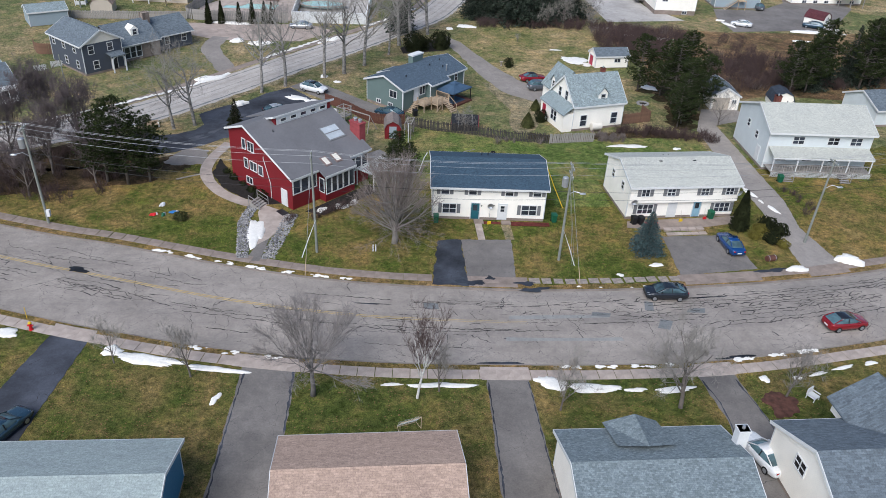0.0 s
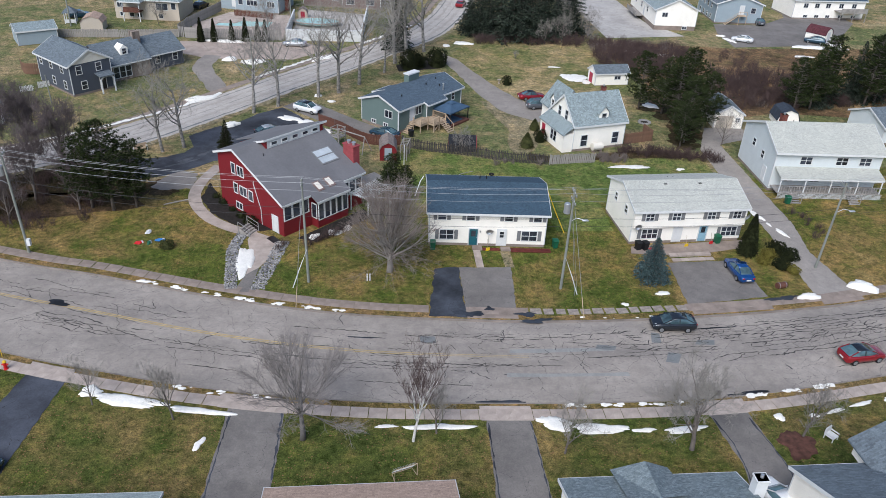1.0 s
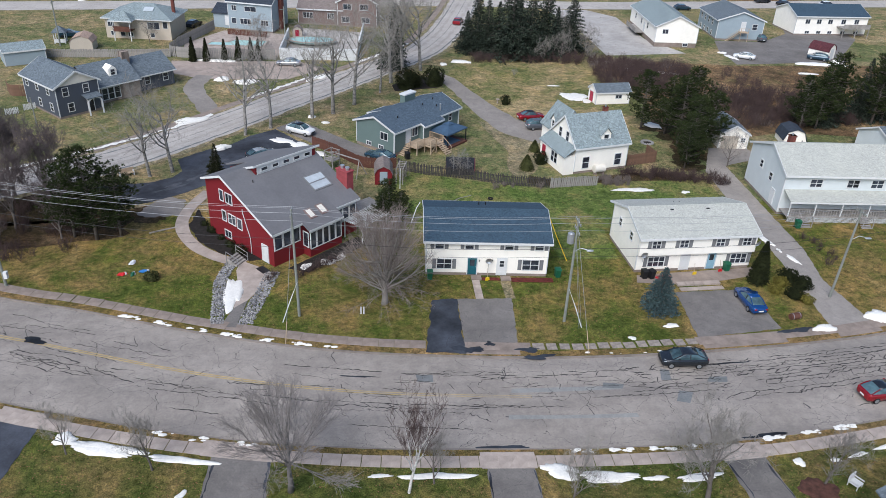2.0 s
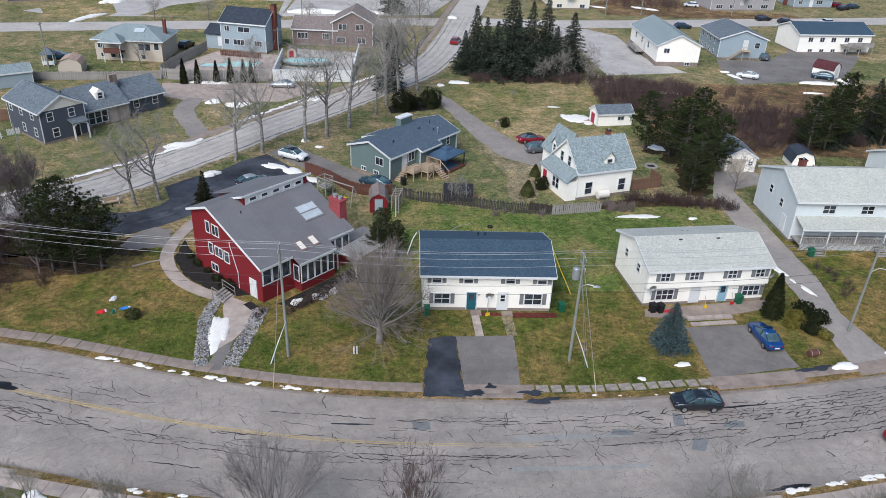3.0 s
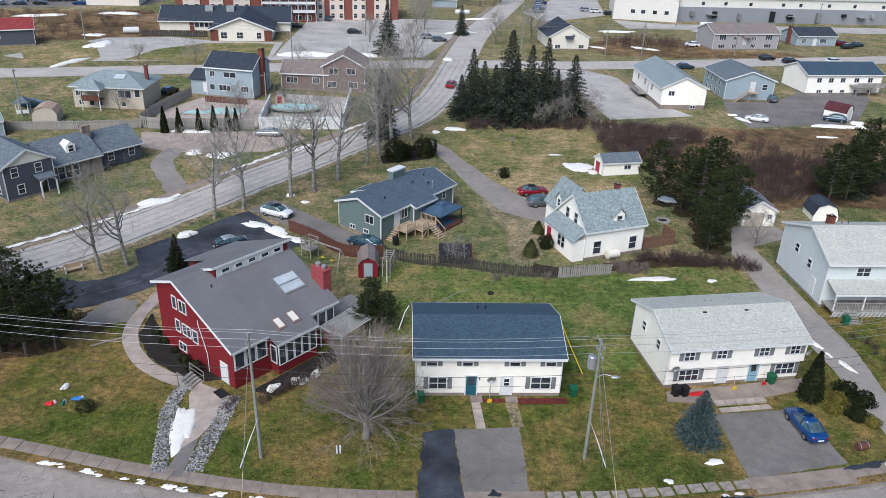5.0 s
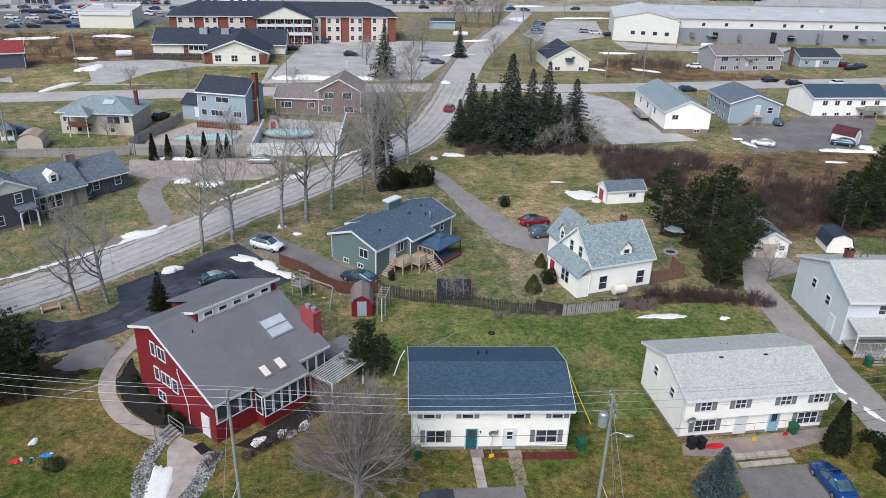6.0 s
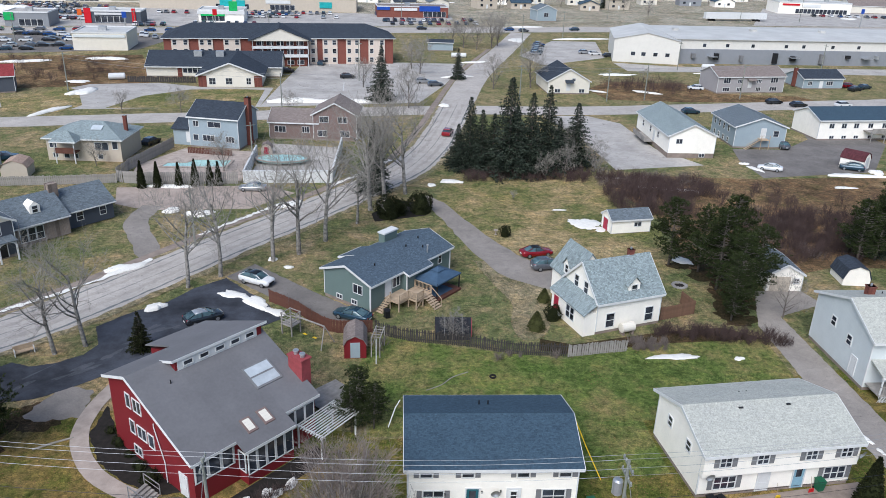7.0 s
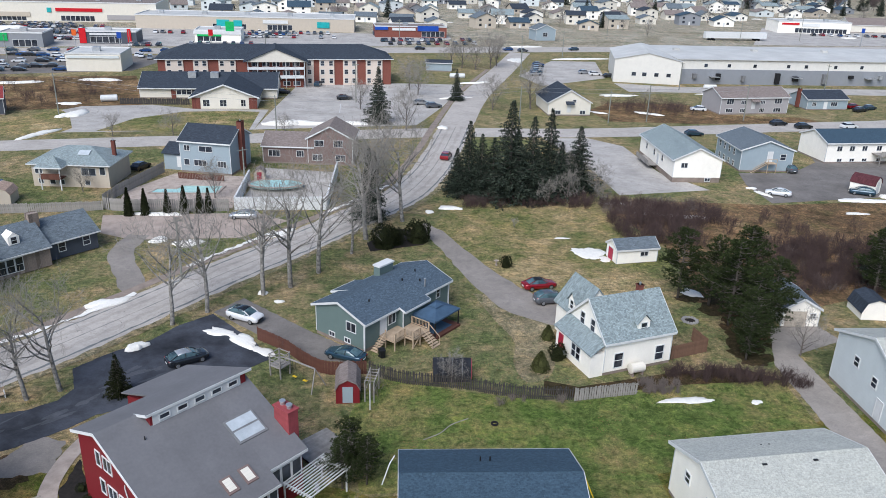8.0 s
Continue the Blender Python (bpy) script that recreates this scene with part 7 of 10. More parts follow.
# ------------------------------------------------------------ sheds
def shed(label, x, y, yaw, w, d, eave, rise, wall, roof, door="trim", axis="y", win=True, dw=1.2):
    s, sz = house(label, x, y, yaw, w, d, eave, rise, wall, roof, axis=axis, over=0.2, rake=0.18, base=0.08, category="shed", name="shed")
    if door:
        add_door(s, "f", w / 2 - dw / 2, 0.1, sz, door, w=dw, ht=1.8, lite=False)
    return s, sz


def barrel_shed(label, x, y, yaw, w, d, wall, roof, ht=2.3, door="trim", low=0.58):
    """A shed with a gambrel roof drawn out along its length."""
    s = thing("shed", label, "shed", x, y, 0, yaw)
    prof = [(0, 0), (0, ht * low), (w * 0.14, ht * 0.82), (w * 0.5, ht), (w * 0.86, ht * 0.82), (w, ht * low), (w, 0)]
    part("wall", Mesh().along(prof, 0, d, "y"), M[wall], s)
    r = Mesh()
    rp = [(-0.12, ht * (low - 0.02)), (w * 0.13, ht * 0.84), (w * 0.5, ht + 0.04), (w * 0.87, ht * 0.84), (w + 0.12, ht * (low - 0.02))]
    r.along(rp + [(a, z + 0.07) for a, z in rp[::-1]], -0.15, d + 0.15, "y")
    part("roof", r, M[roof], s)
    if door:
        part("door", Mesh().box(w * 0.28, -0.05, 0.1, w * 0.72, 0.0, ht * 0.72), M[door], s)
    return s


barrel_shed("small red barn shed with brown shingle roof", -5.3, 22.8, 0, 2.3, 3.6, "red", "roof_taupe", 2.6, "bluegrey")
ds = thing("shed", "dark rounded shed with a pinkish red end wall", "shed", 4.6, 27.6, 0, -4)
arc = [(1.25 * math.cos(a * math.pi / 12), 0.5 + 1.55 * math.sin(a * math.pi / 12)) for a in range(13)]
part("end_wall", Mesh().along([(1.2, 0.0)] + [(0.96 * y, z - 0.03) for y, z in arc] + [(-1.2, 0.0)], 0.06, 4.02), M["chimney_red"], ds)
part("roof", Mesh().along([(1.28, 0.0)] + arc + [(-1.28, 0.0)] + [(0.97 * y, z - 0.02) for y, z in [(-1.28, 0.0)] + arc[::-1] + [(1.28, 0.0)]], 0.0, 3.95), M["black_felt"], ds, "black felt roof curving to the ground")
for x in (1.0, 2.0, 3.0):
    part("roof_seam", Mesh().along([(y * 1.008, z * 1.006) for y, z in arc] + [(y * 0.99, z * 0.99) for y, z in arc[::-1]], x, x + 0.05), M["shutter"], ds)
s, sz = shed("white garden shed with dark roof and red door", 33.6, 56.6, 8, 6.4, 3.4, 2.2, 1.0, "white", "roof_grey", "", axis="x")
add_door(s, "l", 0.7, 0.1, sz, "door_red", w=1.5, ht=1.8, lite=False)
add_window(s, "f", 3.7, 1.1, 1.1, 0.6, sz, 2, 1)
s, sz = shed("white single garage with slate roof", 47.9, 36.8, -4, 4.6, 6.4, 2.4, 1.3, "white", "roof_grey", "", axis="y")
part("garage_door", Mesh().box(0.4, -0.04, 0.05, 3.0, 0.01, 2.1).box(0.4, -0.06, 0.7, 3.0, -0.03, 0.74).box(0.4, -0.06, 1.35, 3.0, -0.03, 1.39), M["tan"], s)
add_window(s, "f", 3.45, 1.2, 0.6, 0.6, sz, 2, 2)
barrel_shed("white shed with dark gambrel roof", 59.2, 38.2, -8, 3.5, 3.8, "white", "roof_black", 2.7, "", 0.35)
house("grey-roofed house behind the duplex", 72.5, 30.5, 8, 12.0, 8.0, 2.9, 1.7, "pale", "roof_grey")
barrel_shed("white barn shed with maroon roof", 93.6, 88.0, 38, 3.6, 4.4, "white", "roof_maroon", 3.4, "trim")
barrel_shed("tan barn shed with brown roof", -64.2, 84.0, 5, 4.2, 4.0, "tan", "roof_brown", 3.0, "")
shed("grey metal garden building", -72.0, 73.0, 30, 7.0, 5.0, 2.6, 0.9, "bluegrey", "roof_teal", "", axis="x")

# ------------------------------------------------------------ garden things
sw = thing("swing_set", "weathered timber swing set with climbing tower", "swing set", -11.2, 28.6, 0, -38)
for sx in (-0.7, 0.7):
    for sy in (-0.7, 0.7):
        part("post", Mesh().box(sx - 0.06, sy - 0.06, 0, sx + 0.06, sy + 0.06, 2.6), M["grey_wood"], sw)
part("platform", Mesh().box(-0.8, -0.8, 1.2, 0.8, 0.8, 1.3), M["grey_wood"], sw)
for z in (1.6, 1.95, 2.5):
    part("rail", Mesh().beam((-0.8, -0.75, z), (0.8, -0.75, z), 0.05, 0.09).beam((-0.8, 0.75, z), (0.8, 0.75, z), 0.05, 0.09).beam((-0.75, -0.8, z), (-0.75, 0.8, z), 0.05, 0.09).beam((0.75, -0.8, z), (0.75, 0.8, z), 0.05, 0.09), M["grey_wood"], sw)
part("beam", Mesh().beam((0.7, 0, 2.3), (4.8, 0, 2.3), 0.12), M["grey_wood"], sw)
for sy in (-1, 1):
    part("leg", Mesh().beam((4.8, 0, 2.3), (5.2, sy * 1.1, 0), 0.1), M["grey_wood"], sw)
for x in (2.0, 3.4):
    part("rope", Mesh().tube([(x - 0.2, 0, 2.3), (x - 0.2, 0, 0.5)], [0.012, 0.012], 4).tube([(x + 0.2, 0, 2.3), (x + 0.2, 0, 0.5)], [0.012, 0.012], 4), M["black"], sw)
    part("seat", Mesh().box(x - 0.25, -0.12, 0.45, x + 0.25, 0.12, 0.5), M["yellow"], sw)
pg = thing("pergola", "white slatted pergola beside the red house", "pergola", -6.8, 6.5, 0, 50)
for x, y in ((0, 0), (4.3, 0), (0, 2.7), (4.3, 2.7)):
    part("post", Mesh().box(x - 0.06, y - 0.06, 0, x + 0.06, y + 0.06, 2.3), M["trim"], pg)
for x in (0.1, 4.2):
    part("beam", Mesh().box(x - 0.05, -0.2, 2.18, x + 0.05, 2.9, 2.3), M["trim"], pg)
for i in range(11):
    part("slat", Mesh().box(-0.3, -0.2 + i * 0.29, 2.3, 4.6, -0.13 + i * 0.29, 2.4), M["trim"], pg)
dk = thing("deck", "low grey timber deck beside the red house", "deck", -6.4, 12.4, 0, 40.5)
for i in range(22):
    part("plank", Mesh().box(0, i * 0.2, 0.25, 4.2, i * 0.2 + 0.18, 0.3), M["grey_wood"], dk)
part("frame", Mesh().box(0.05, 0.05, 0, 4.1, 4.3, 0.24), M["dark_wood"], dk)
tr = thing("trellis", "weathered timber screen with white post", "trellis", -4.6, 15.6, 0, -45)
for x in (0, 1.5, 3.0):
    part("post", Mesh().box(x - 0.05, -0.05, 0, x + 0.05, 0.05, 1.9), M["grey_wood"], tr)
for i in range(8):
    part("board", Mesh().box(0, -0.02, 0.2 + i * 0.2, 3.0, 0.02, 0.36 + i * 0.2), M["grey_wood"], tr)


def wheelie_bin(x, y, yaw, mat_name="green_p", label="green wheeled bin beside the house"):
    b_ = thing("wheelie_bin", label, "bin", x, y, 0, yaw, "wheeled bins")
    part("body", Mesh().add([(-0.24, -0.28, 0.08), (0.24, -0.28, 0.08), (0.24, 0.28, 0.08), (-0.24, 0.28, 0.08), (-0.3, -0.36, 1.0), (0.3, -0.36, 1.0), (0.3, 0.36, 1.0), (-0.3, 0.36, 1.0)],
                            [(3, 2, 1, 0), (4, 5, 6, 7), (0, 1, 5, 4), (1, 2, 6, 5), (2, 3, 7, 6), (3, 0, 4, 7)]), M[mat_name], b_)
    part("lid", Mesh().along([(-0.4, 1.0), (-0.36, 1.06), (0, 1.12), (0.38, 1.08), (0.4, 1.0)][::-1], -0.32, 0.32), M[mat_name], b_)
    for sx in (-0.27, 0.27):
        part("wheel", Mesh().tube([(sx - 0.03, 0.28, 0.1), (sx + 0.03, 0.28, 0.1)], [0.1, 0.1], 10), M["rubber"], b_)


wheelie_bin(14.4, -0.9, 5)
wheelie_bin(0.4, -1.2, 0)
wheelie_bin(34.0, 0.2, 8)
wheelie_bin(47.6, 10.4, 0)
wheelie_bin(24.0, -1.3, 10, "black", "black bin beside the duplex door")
wheelie_bin(24.8, -1.35, 20, "black", "black bin beside the duplex door")
wheelie_bin(-0.6, 31.6, 20, "black", "black bin beside the timber deck")
rb = single("sled", Mesh().dome(0, 0, 0.05, 0.95, 0.35, 0.14, 14, 4), M["red_p"], "red plastic sled lying on the patio", "sled", 26.2, -1.2, 0.03, 8)
for i, (x, y, z, mm) in enumerate(((6.6, -1.5, 0.0, "yellow"), (30.0, -0.6, 0.0, "yellow"), (33.2, 0.0, 0.0, "red_p"))):
    t = thing("snow_shovel", "plastic snow shovel leaning by the door", "shovel", x, y, z, 10)
    part("blade", Mesh().along([(-0.25, 0.05), (-0.2, 0.02), (0.2, 0.02), (0.25, 0.05), (0.2, 0.4), (-0.2, 0.4)], -0.08, -0.02, "y"), M[mm], t)
    part("handle", Mesh().tube([(0, -0.04, 0.3), (0, 0.3, 1.35)], [0.02, 0.02], 6), M["wood"], t)
for x, y, yaw_, mm, rx_, rz_ in ((-31.8, 0.1, 20, "red_p", 0.5, 0.25), (-31.4, 2.5, 70, "trim", 0.5, 0.22), (-29.7, 0.7, 10, "blue_p", 0.55, 0.2), (-30.7, 0.0, 50, "green_p", 0.3, 0.35)):
    t = thing("lawn_ornament", "deflated holiday ornament lying on the lawn", "ornament", x, y, 0.03, yaw_, "lawn ornaments")
    part("cloth", Mesh().dome(0, 0, 0, rx_, rx_ * 0.5, rz_, 12, 4, 0.3, random.Random(int(x * 7))), M[mm], t)
    part("patch", Mesh().dome(rx_ * 0.6, 0.1, 0, 0.22, 0.2, rz_ * 0.9, 9, 3, 0.25, random.Random(3)), M["trim"], t)
single("log", Mesh().tube([(-1.6, 0, 0.09), (0, 0.05, 0.1), (1.6, 0, 0.09)], [0.09, 0.1, 0.08], 8), M["pale_twig"], "pale fallen log on the lawn", "log", -29.8, 9.9, 0, 28)
bar = thing("barrel_planter", "brown half barrel lying by the driveway", "barrel", 37.4, -9.3, 0.3, 12)
part("barrel", Mesh().tube([(-0.6, 0, 0), (-0.3, 0, 0), (0.3, 0, 0), (0.6, 0, 0)], [0.3, 0.36, 0.36, 0.3], 16), M["stain"], bar)
for x in (-0.4, 0.4):
    part("hoop", Mesh().tube([(x - 0.03, 0, 0), (x + 0.03, 0, 0)], [0.365, 0.365], 16, cap=False), M["metal"], bar)
hy = thing("fire_hydrant", "red fire hydrant with yellow cap", "hydrant", -37.4, -21.2, 0)
part("barrel", Mesh().tube([(0, 0, 0), (0, 0, 0.08), (0, 0, 0.1), (0, 0, 0.75)], [0.2, 0.2, 0.15, 0.14], 12), M["red_p"], hy)
part("cap", Mesh().dome(0, 0, 0.75, 0.17, 0.17, 0.18, 12, 4), M["yellow"], hy)
for sx in (-1, 1):
    part("nozzle", Mesh().tube([(0, 0, 0.5), (sx * 0.26, 0, 0.5)], [0.08, 0.08], 8), M["red_p"], hy)
for x, y in ((-38.4, -19.5),):
    single("marker_post", Mesh().tube([(0, 0, 0), (0, 0, 1.3)], [0.03, 0.03], 6), M["yellow"], "thin yellow marker post", "post", x, y)
# white lawn chair with armrests
ch = thing("garden_chair", "white wooden garden chair on the lawn", "chair", 31.0, -31.6, 0, 30)
part("seat", Mesh().box(-0.4, -0.4, 0.35, 0.4, 0.4, 0.42), M["trim"], ch)
part("backrest", Mesh().box(-0.4, 0.36, 0.42, 0.4, 0.44, 1.0), M["trim"], ch)
for sx in (-0.37, 0.37):
    for sy in (-0.37, 0.37):
        part("leg", Mesh().box(sx - 0.03, sy - 0.03, 0, sx + 0.03, sy + 0.03, 0.36), M["trim"], ch)
    part("armrest", Mesh().box(sx - 0.05, -0.4, 0.6, sx + 0.05, 0.4, 0.65), M["trim"], ch)
single("planting_bed", blob(28.0, -32.2, 1.7, 1.3, 0.02, 0.1, 77, 20), M["brown_mulch"], "reddish brown mulch bed round the tree", "planting bed", kind="structure")
single("service_line", Mesh().tube([(14.3, 6.0, 4.4), (15.2, 4.2, 2.2), (16.2, 2.4, 0.1)], [0.05, 0.05, 0.05], 6), M["yellow"], "yellow cable guard from house to ground", "cable")
single("downspout", Mesh().tube([(-0.2, 8.2, 4.6), (-0.6, 8.0, 4.0), (-1.2, 8.0, 2.0)], [0.05, 0.05, 0.05], 6), M["trim"], "white downspout at the roof corner", "downspout")
for x, y, sc in ((12.2, 21.0, 1.0),):
    t = single("tyre", Mesh().tube([(math.cos(a / 12 * 6.283) * 0.28, math.sin(a / 12 * 6.283) * 0.28, 0.1) for a in range(13)], [0.1] * 13, 6, cap=False), M["rubber"], "old black tyre lying on the lawn", "tyre", x - 2.5, y - 2.5)
# long pale fallen branch on the back lawn
single("hose", Mesh().tube(curve_points([(2.8, 16.4, 0.07), (4.4, 17.3, 0.08), (5.6, 18.6, 0.07), (7.3, 19.5, 0.07)], 0.4), [0.05] * len(curve_points([(2.8, 16.4, 0.07), (4.4, 17.3, 0.08), (5.6, 18.6, 0.07), (7.3, 19.5, 0.07)], 0.4)), 5), M["pale_twig"], "pale branch lying on the back lawn", "branch")

ar = thing("garden_arbor", "grey weathered timber frame with vines by the fence", "arbor", -1.6, 22.8, 0, 78)
for x, y in ((0, 0), (2.6, 0), (0, 0.9), (2.6, 0.9)):
    part("post", Mesh().box(x - 0.05, y - 0.05, 0, x + 0.05, y + 0.05, 2.3), M["grey_wood"], ar)
for y in (0, 0.9):
    part("beam", Mesh().beam((-0.2, y, 2.25), (2.8, y, 2.25), 0.08).beam((0, y, 1.2), (2.6, y, 1.2), 0.05), M["grey_wood"], ar)
for i in range(5):
    part("rung", Mesh().beam((0.2 + i * 0.55, -0.1, 2.32), (0.2 + i * 0.55, 1.0, 2.32), 0.05), M["grey_wood"], ar)
part("vine", twig_mesh(1.0, 2.3, 210, 26, 0.014), M["twig"], ar, "leafless vine on the frame", loc=(1.3, 0.4, 0))
single("marker_post", Mesh().tube([(0, 0, 0), (0, 0, 2.9)], [0.06, 0.05], 8), M["trim"], "white post beside the garden frame", "post", -2.0, 21.6)
fp = thing("fire_pit", "round stone fire pit on the lawn", "fire pit", 37.3, 38.8)
for i in range(14):
    a = i / 14 * 6.283
    part("stone", Mesh().dome(0.85 * math.cos(a), 0.85 * math.sin(a), 0, 0.24, 0.2, 0.26, 8, 3, 0.2, random.Random(i)), M["rock"], fp)
part("ash", blob(0, 0, 0.7, 0.7, 0.02, 0.02, 31), M["mulch"], fp)
gn_ = thing("hockey_net", "small sports net on a tan frame on the lawn", "sports net", -3.8, -34.6, 0, 20)
part("frame", Mesh().tube([(-0.9, 0, 0), (-0.9, 0, 1.2), (0.9, 0, 1.2), (0.9, 0, 0)], [0.035] * 4, 6).tube([(-0.9, 0, 0), (-0.8, 0.8, 0.02), (0.8, 0.8, 0.02), (0.9, 0, 0)], [0.03] * 4, 6), M["wood"], gn_)
nt_ = Mesh()
for i in range(13):
    x = -0.9 + i * 0.15
    nt_.tube([(x, 0, 1.2), (x * 0.9, 0.45, 0.9), (x * 0.9, 0.8, 0.03)], [0.008] * 3, 3, cap=False)
for k_ in range(7):
    nt_.tube([(-0.88, 0.12 * k_, 1.2 - 0.16 * k_), (0.88, 0.12 * k_, 1.2 - 0.16 * k_)], [0.008] * 2, 3, cap=False)
part("net", nt_, M["trim"], gn_)
gz = thing("garden_gazebo", "small white garden gazebo with grey roof", "gazebo", -68.2, 90.6, 0, 10)
for sx in (-1.0, 1.0):
    for sy in (-1.0, 1.0):
        part("post", Mesh().box(sx - 0.07, sy - 0.07, 0, sx + 0.07, sy + 0.07, 2.2), M["trim"], gz)
part("roof", Mesh().add([(-1.4, -1.4, 2.2), (1.4, -1.4, 2.2), (1.4, 1.4, 2.2), (-1.4, 1.4, 2.2), (0, 0, 3.4)], [(0, 1, 4), (1, 2, 4), (2, 3, 4), (3, 0, 4), (3, 2, 1, 0)]), M["roof_grey"], gz)
part("railing", Mesh().box(-1.0, -1.05, 0.2, 1.0, -0.98, 0.9).box(0.98, -1.0, 0.2, 1.05, 1.0, 0.9), M["trim"], gz)
bb = thing("bird_bath", "small stone bird bath on the grass", "bird bath", 16.2, 56.9)
part("stem", Mesh().tube([(0, 0, 0), (0, 0, 0.1), (0, 0, 0.6)], [0.2, 0.1, 0.09], 10), M["concrete"], bb)
part("bowl", Mesh().tube([(0, 0, 0.6), (0, 0, 0.72)], [0.15, 0.36], 14), M["concrete"], bb)
for x, y, yaw_ in ((-6.6, 8.6, 120),):
    dt = thing("dish_antenna", "grey satellite dish on a short pole in the garden", "dish", x, y, 0, yaw_, "garden dishes")
    dish(dt, (0, 0, 1.2), 0, 1.2)

# ------------------------------------------------------------ trees and shrubs
paved("leaf_litter", [tuple(p[:2]) for p in curve_points([(-75, 9), (-66, 5), (-54, 4.0), (-47, 5.4), (-42, 6.2), (-38.5, 7.4), (-35.5, 7.8), (-33.4, 9.2), (-34.6, 10.5), (-33.8, 13.4), (-37, 16), (-40, 19), (-46, 22.5), (-58, 15), (-75, 6)], 1.0)][:-1], "litter", "brown leaf litter under the trees", "leaf litter", 0.02)
for i, (x, y, a, b, yaw_) in enumerate(((42.5, 34.0, 2.6, 4.2, 10), (43.5, 41.0, 3.4, 4.6, -20), (40.2, 45.8, 2.0, 1.8, 0), (40.8, 29.6, 2.2, 1.8, 30))):
    single("leaf_litter", blob(x, y, a, b, 0.016, 0.004, 840 + i, yaw_, 60, 0.5), M["litter"], "dark brown needle litter under the pines", "leaf litter", kind="structure")
paved("bare_soil", [(16.2, 26), (19.5, 24.6), (31, 27), (38, 27.6), (42, 24.8), (30, 24.4), (19, 22.6), (15.5, 23.6)], "litter", "brown bare soil and dead weeds behind the fence", "soil", 0.018)
paved("leaf_litter", [(-1.5, 62.5), (6.5, 65), (8.2, 70.5), (3, 72), (-2, 66)], "mulch", "dark mulch bed round the bushes", "garden bed", 0.02)
paved("dirt_yard", [tuple(p[:2]) for p in curve_points([(11.6, 47.5), (16.9, 46.4), (22, 43.0), (20.4, 38), (19.1, 35.0), (18.4, 30.2), (16.9, 26.8), (14.3, 25.8), (13.6, 29.6), (14.6, 34.5), (13.2, 40.0), (11.6, 47.5)], 0.8)][:-1], "dirt", "bare gravelly dirt before the cottage", "dirt yard", 0.02)
BT = ("trunk", "crown")
STREET = [(-35.0, 25.1, 11.5), (-32.4, 26.6, 12.2), (-24.7, 40.4, 12.9), (-21.3, 43.5, 14.3), (-15.2, 48.2, 15.0), (-12.0, 50.4, 16.2), (-8.6, 55.0, 15.8), (-4.2, 61.7, 11.0), (-2.1, 67.5, 18.0), (0.3, 72.3, 18.0), (3.8, 75.4, 17.0)]
for i, (x, y, ht) in enumerate(STREET):
    kind = i % 3
    plant("street%d" % kind, "tall leafless street tree with mottled grey trunk", "tree", x, y, lambda kd=kind: bare_tree(16, 40 + kd, 0.6, 4, 0.3, 0.4, (3, 4), 0.5, 1.0, 11, 0.013), BT, ("mottled_bark", "pale_twig"), ht / 14.5, 77 * i, "street trees")
plant("maple", "wide vase-shaped leafless tree with dense low twigs", "tree", -4.5, -5.8, lambda: fan_tree(11.4, 5.9, 7, 42, 80, 3.0, 0.36, 7, 62), BT, ("pale_bark", "maple_twig"), 1.0, 0)
plant("oak", "wide leafless tree with dense twigs on the lawn", "tree", -11.7, -30.3, lambda: fan_tree(9.8, 6.0, 23, 20, 0, 3.4, 0.26, 9, 88, 0.55), BT, ("grey_bark", "grey_twig"), 1.0, 30)
plant("birch", "slim white-barked birch with reddish twigs", "tree", -3.1, -30.8, lambda: bare_tree(9, 27, 0.42, 5, 0.13, 0.35, (3, 4), 0.9, 1.0, 10, 0.007), BT, ("birch", "red_twig"), 0.95, 0)
SMALL = [(-1.2, -30.0, 0.62), (8.7, -32.5, 0.7), (-22.1, -27.8, 0.72), (-28.9, -25.9, 0.55), (28.8, -31.3, 0.8), (-48.5, -26, 0.8)]
for i, (x, y, sc) in enumerate(SMALL):
    plant("small%d" % (i % 2), "small leafless lawn tree", "tree", x, y, lambda kd=i % 2: bare_tree(8, 60 + kd, 0.5, 5, 0.13, 0.2, (3, 4), 0.6, 1.0, 9, 0.008), BT, ("bark", "pale_twig"), sc, 50 * i)
plant("apple", "leaning leafless tree with forked trunk", "tree", 19.0, -32.4, lambda: bare_tree(9, 63, 0.55, 5, 0.22, 0.22, (3, 5), 0.5, 1.0, 10, 0.009), BT, ("bark", "pale_twig"), 0.95, 200)
for i, (x, y, sc) in enumerate(((-49.7, 19.0, 1.15), (-44.2, 16.1, 1.05), (-46.4, 10.5, 0.9), (-52, 13, 1.0), (-56.5, 9, 1.0), (-40.5, 8.0, 0.75), (-47, 4.5, 0.7), (-53, 2, 0.8))):
    plant("thicket_tree%d" % (i % 2), "leafless tree with dense dark branches", "tree", x, y, lambda kd=i % 2: bare_tree(10, 70 + kd, 0.5, 5, 0.17, 0.15, (4, 5), 0.7, 1.0, 12, 0.01), BT, ("bark", "thicket_twig"), sc, 67 * i, "leafless trees")
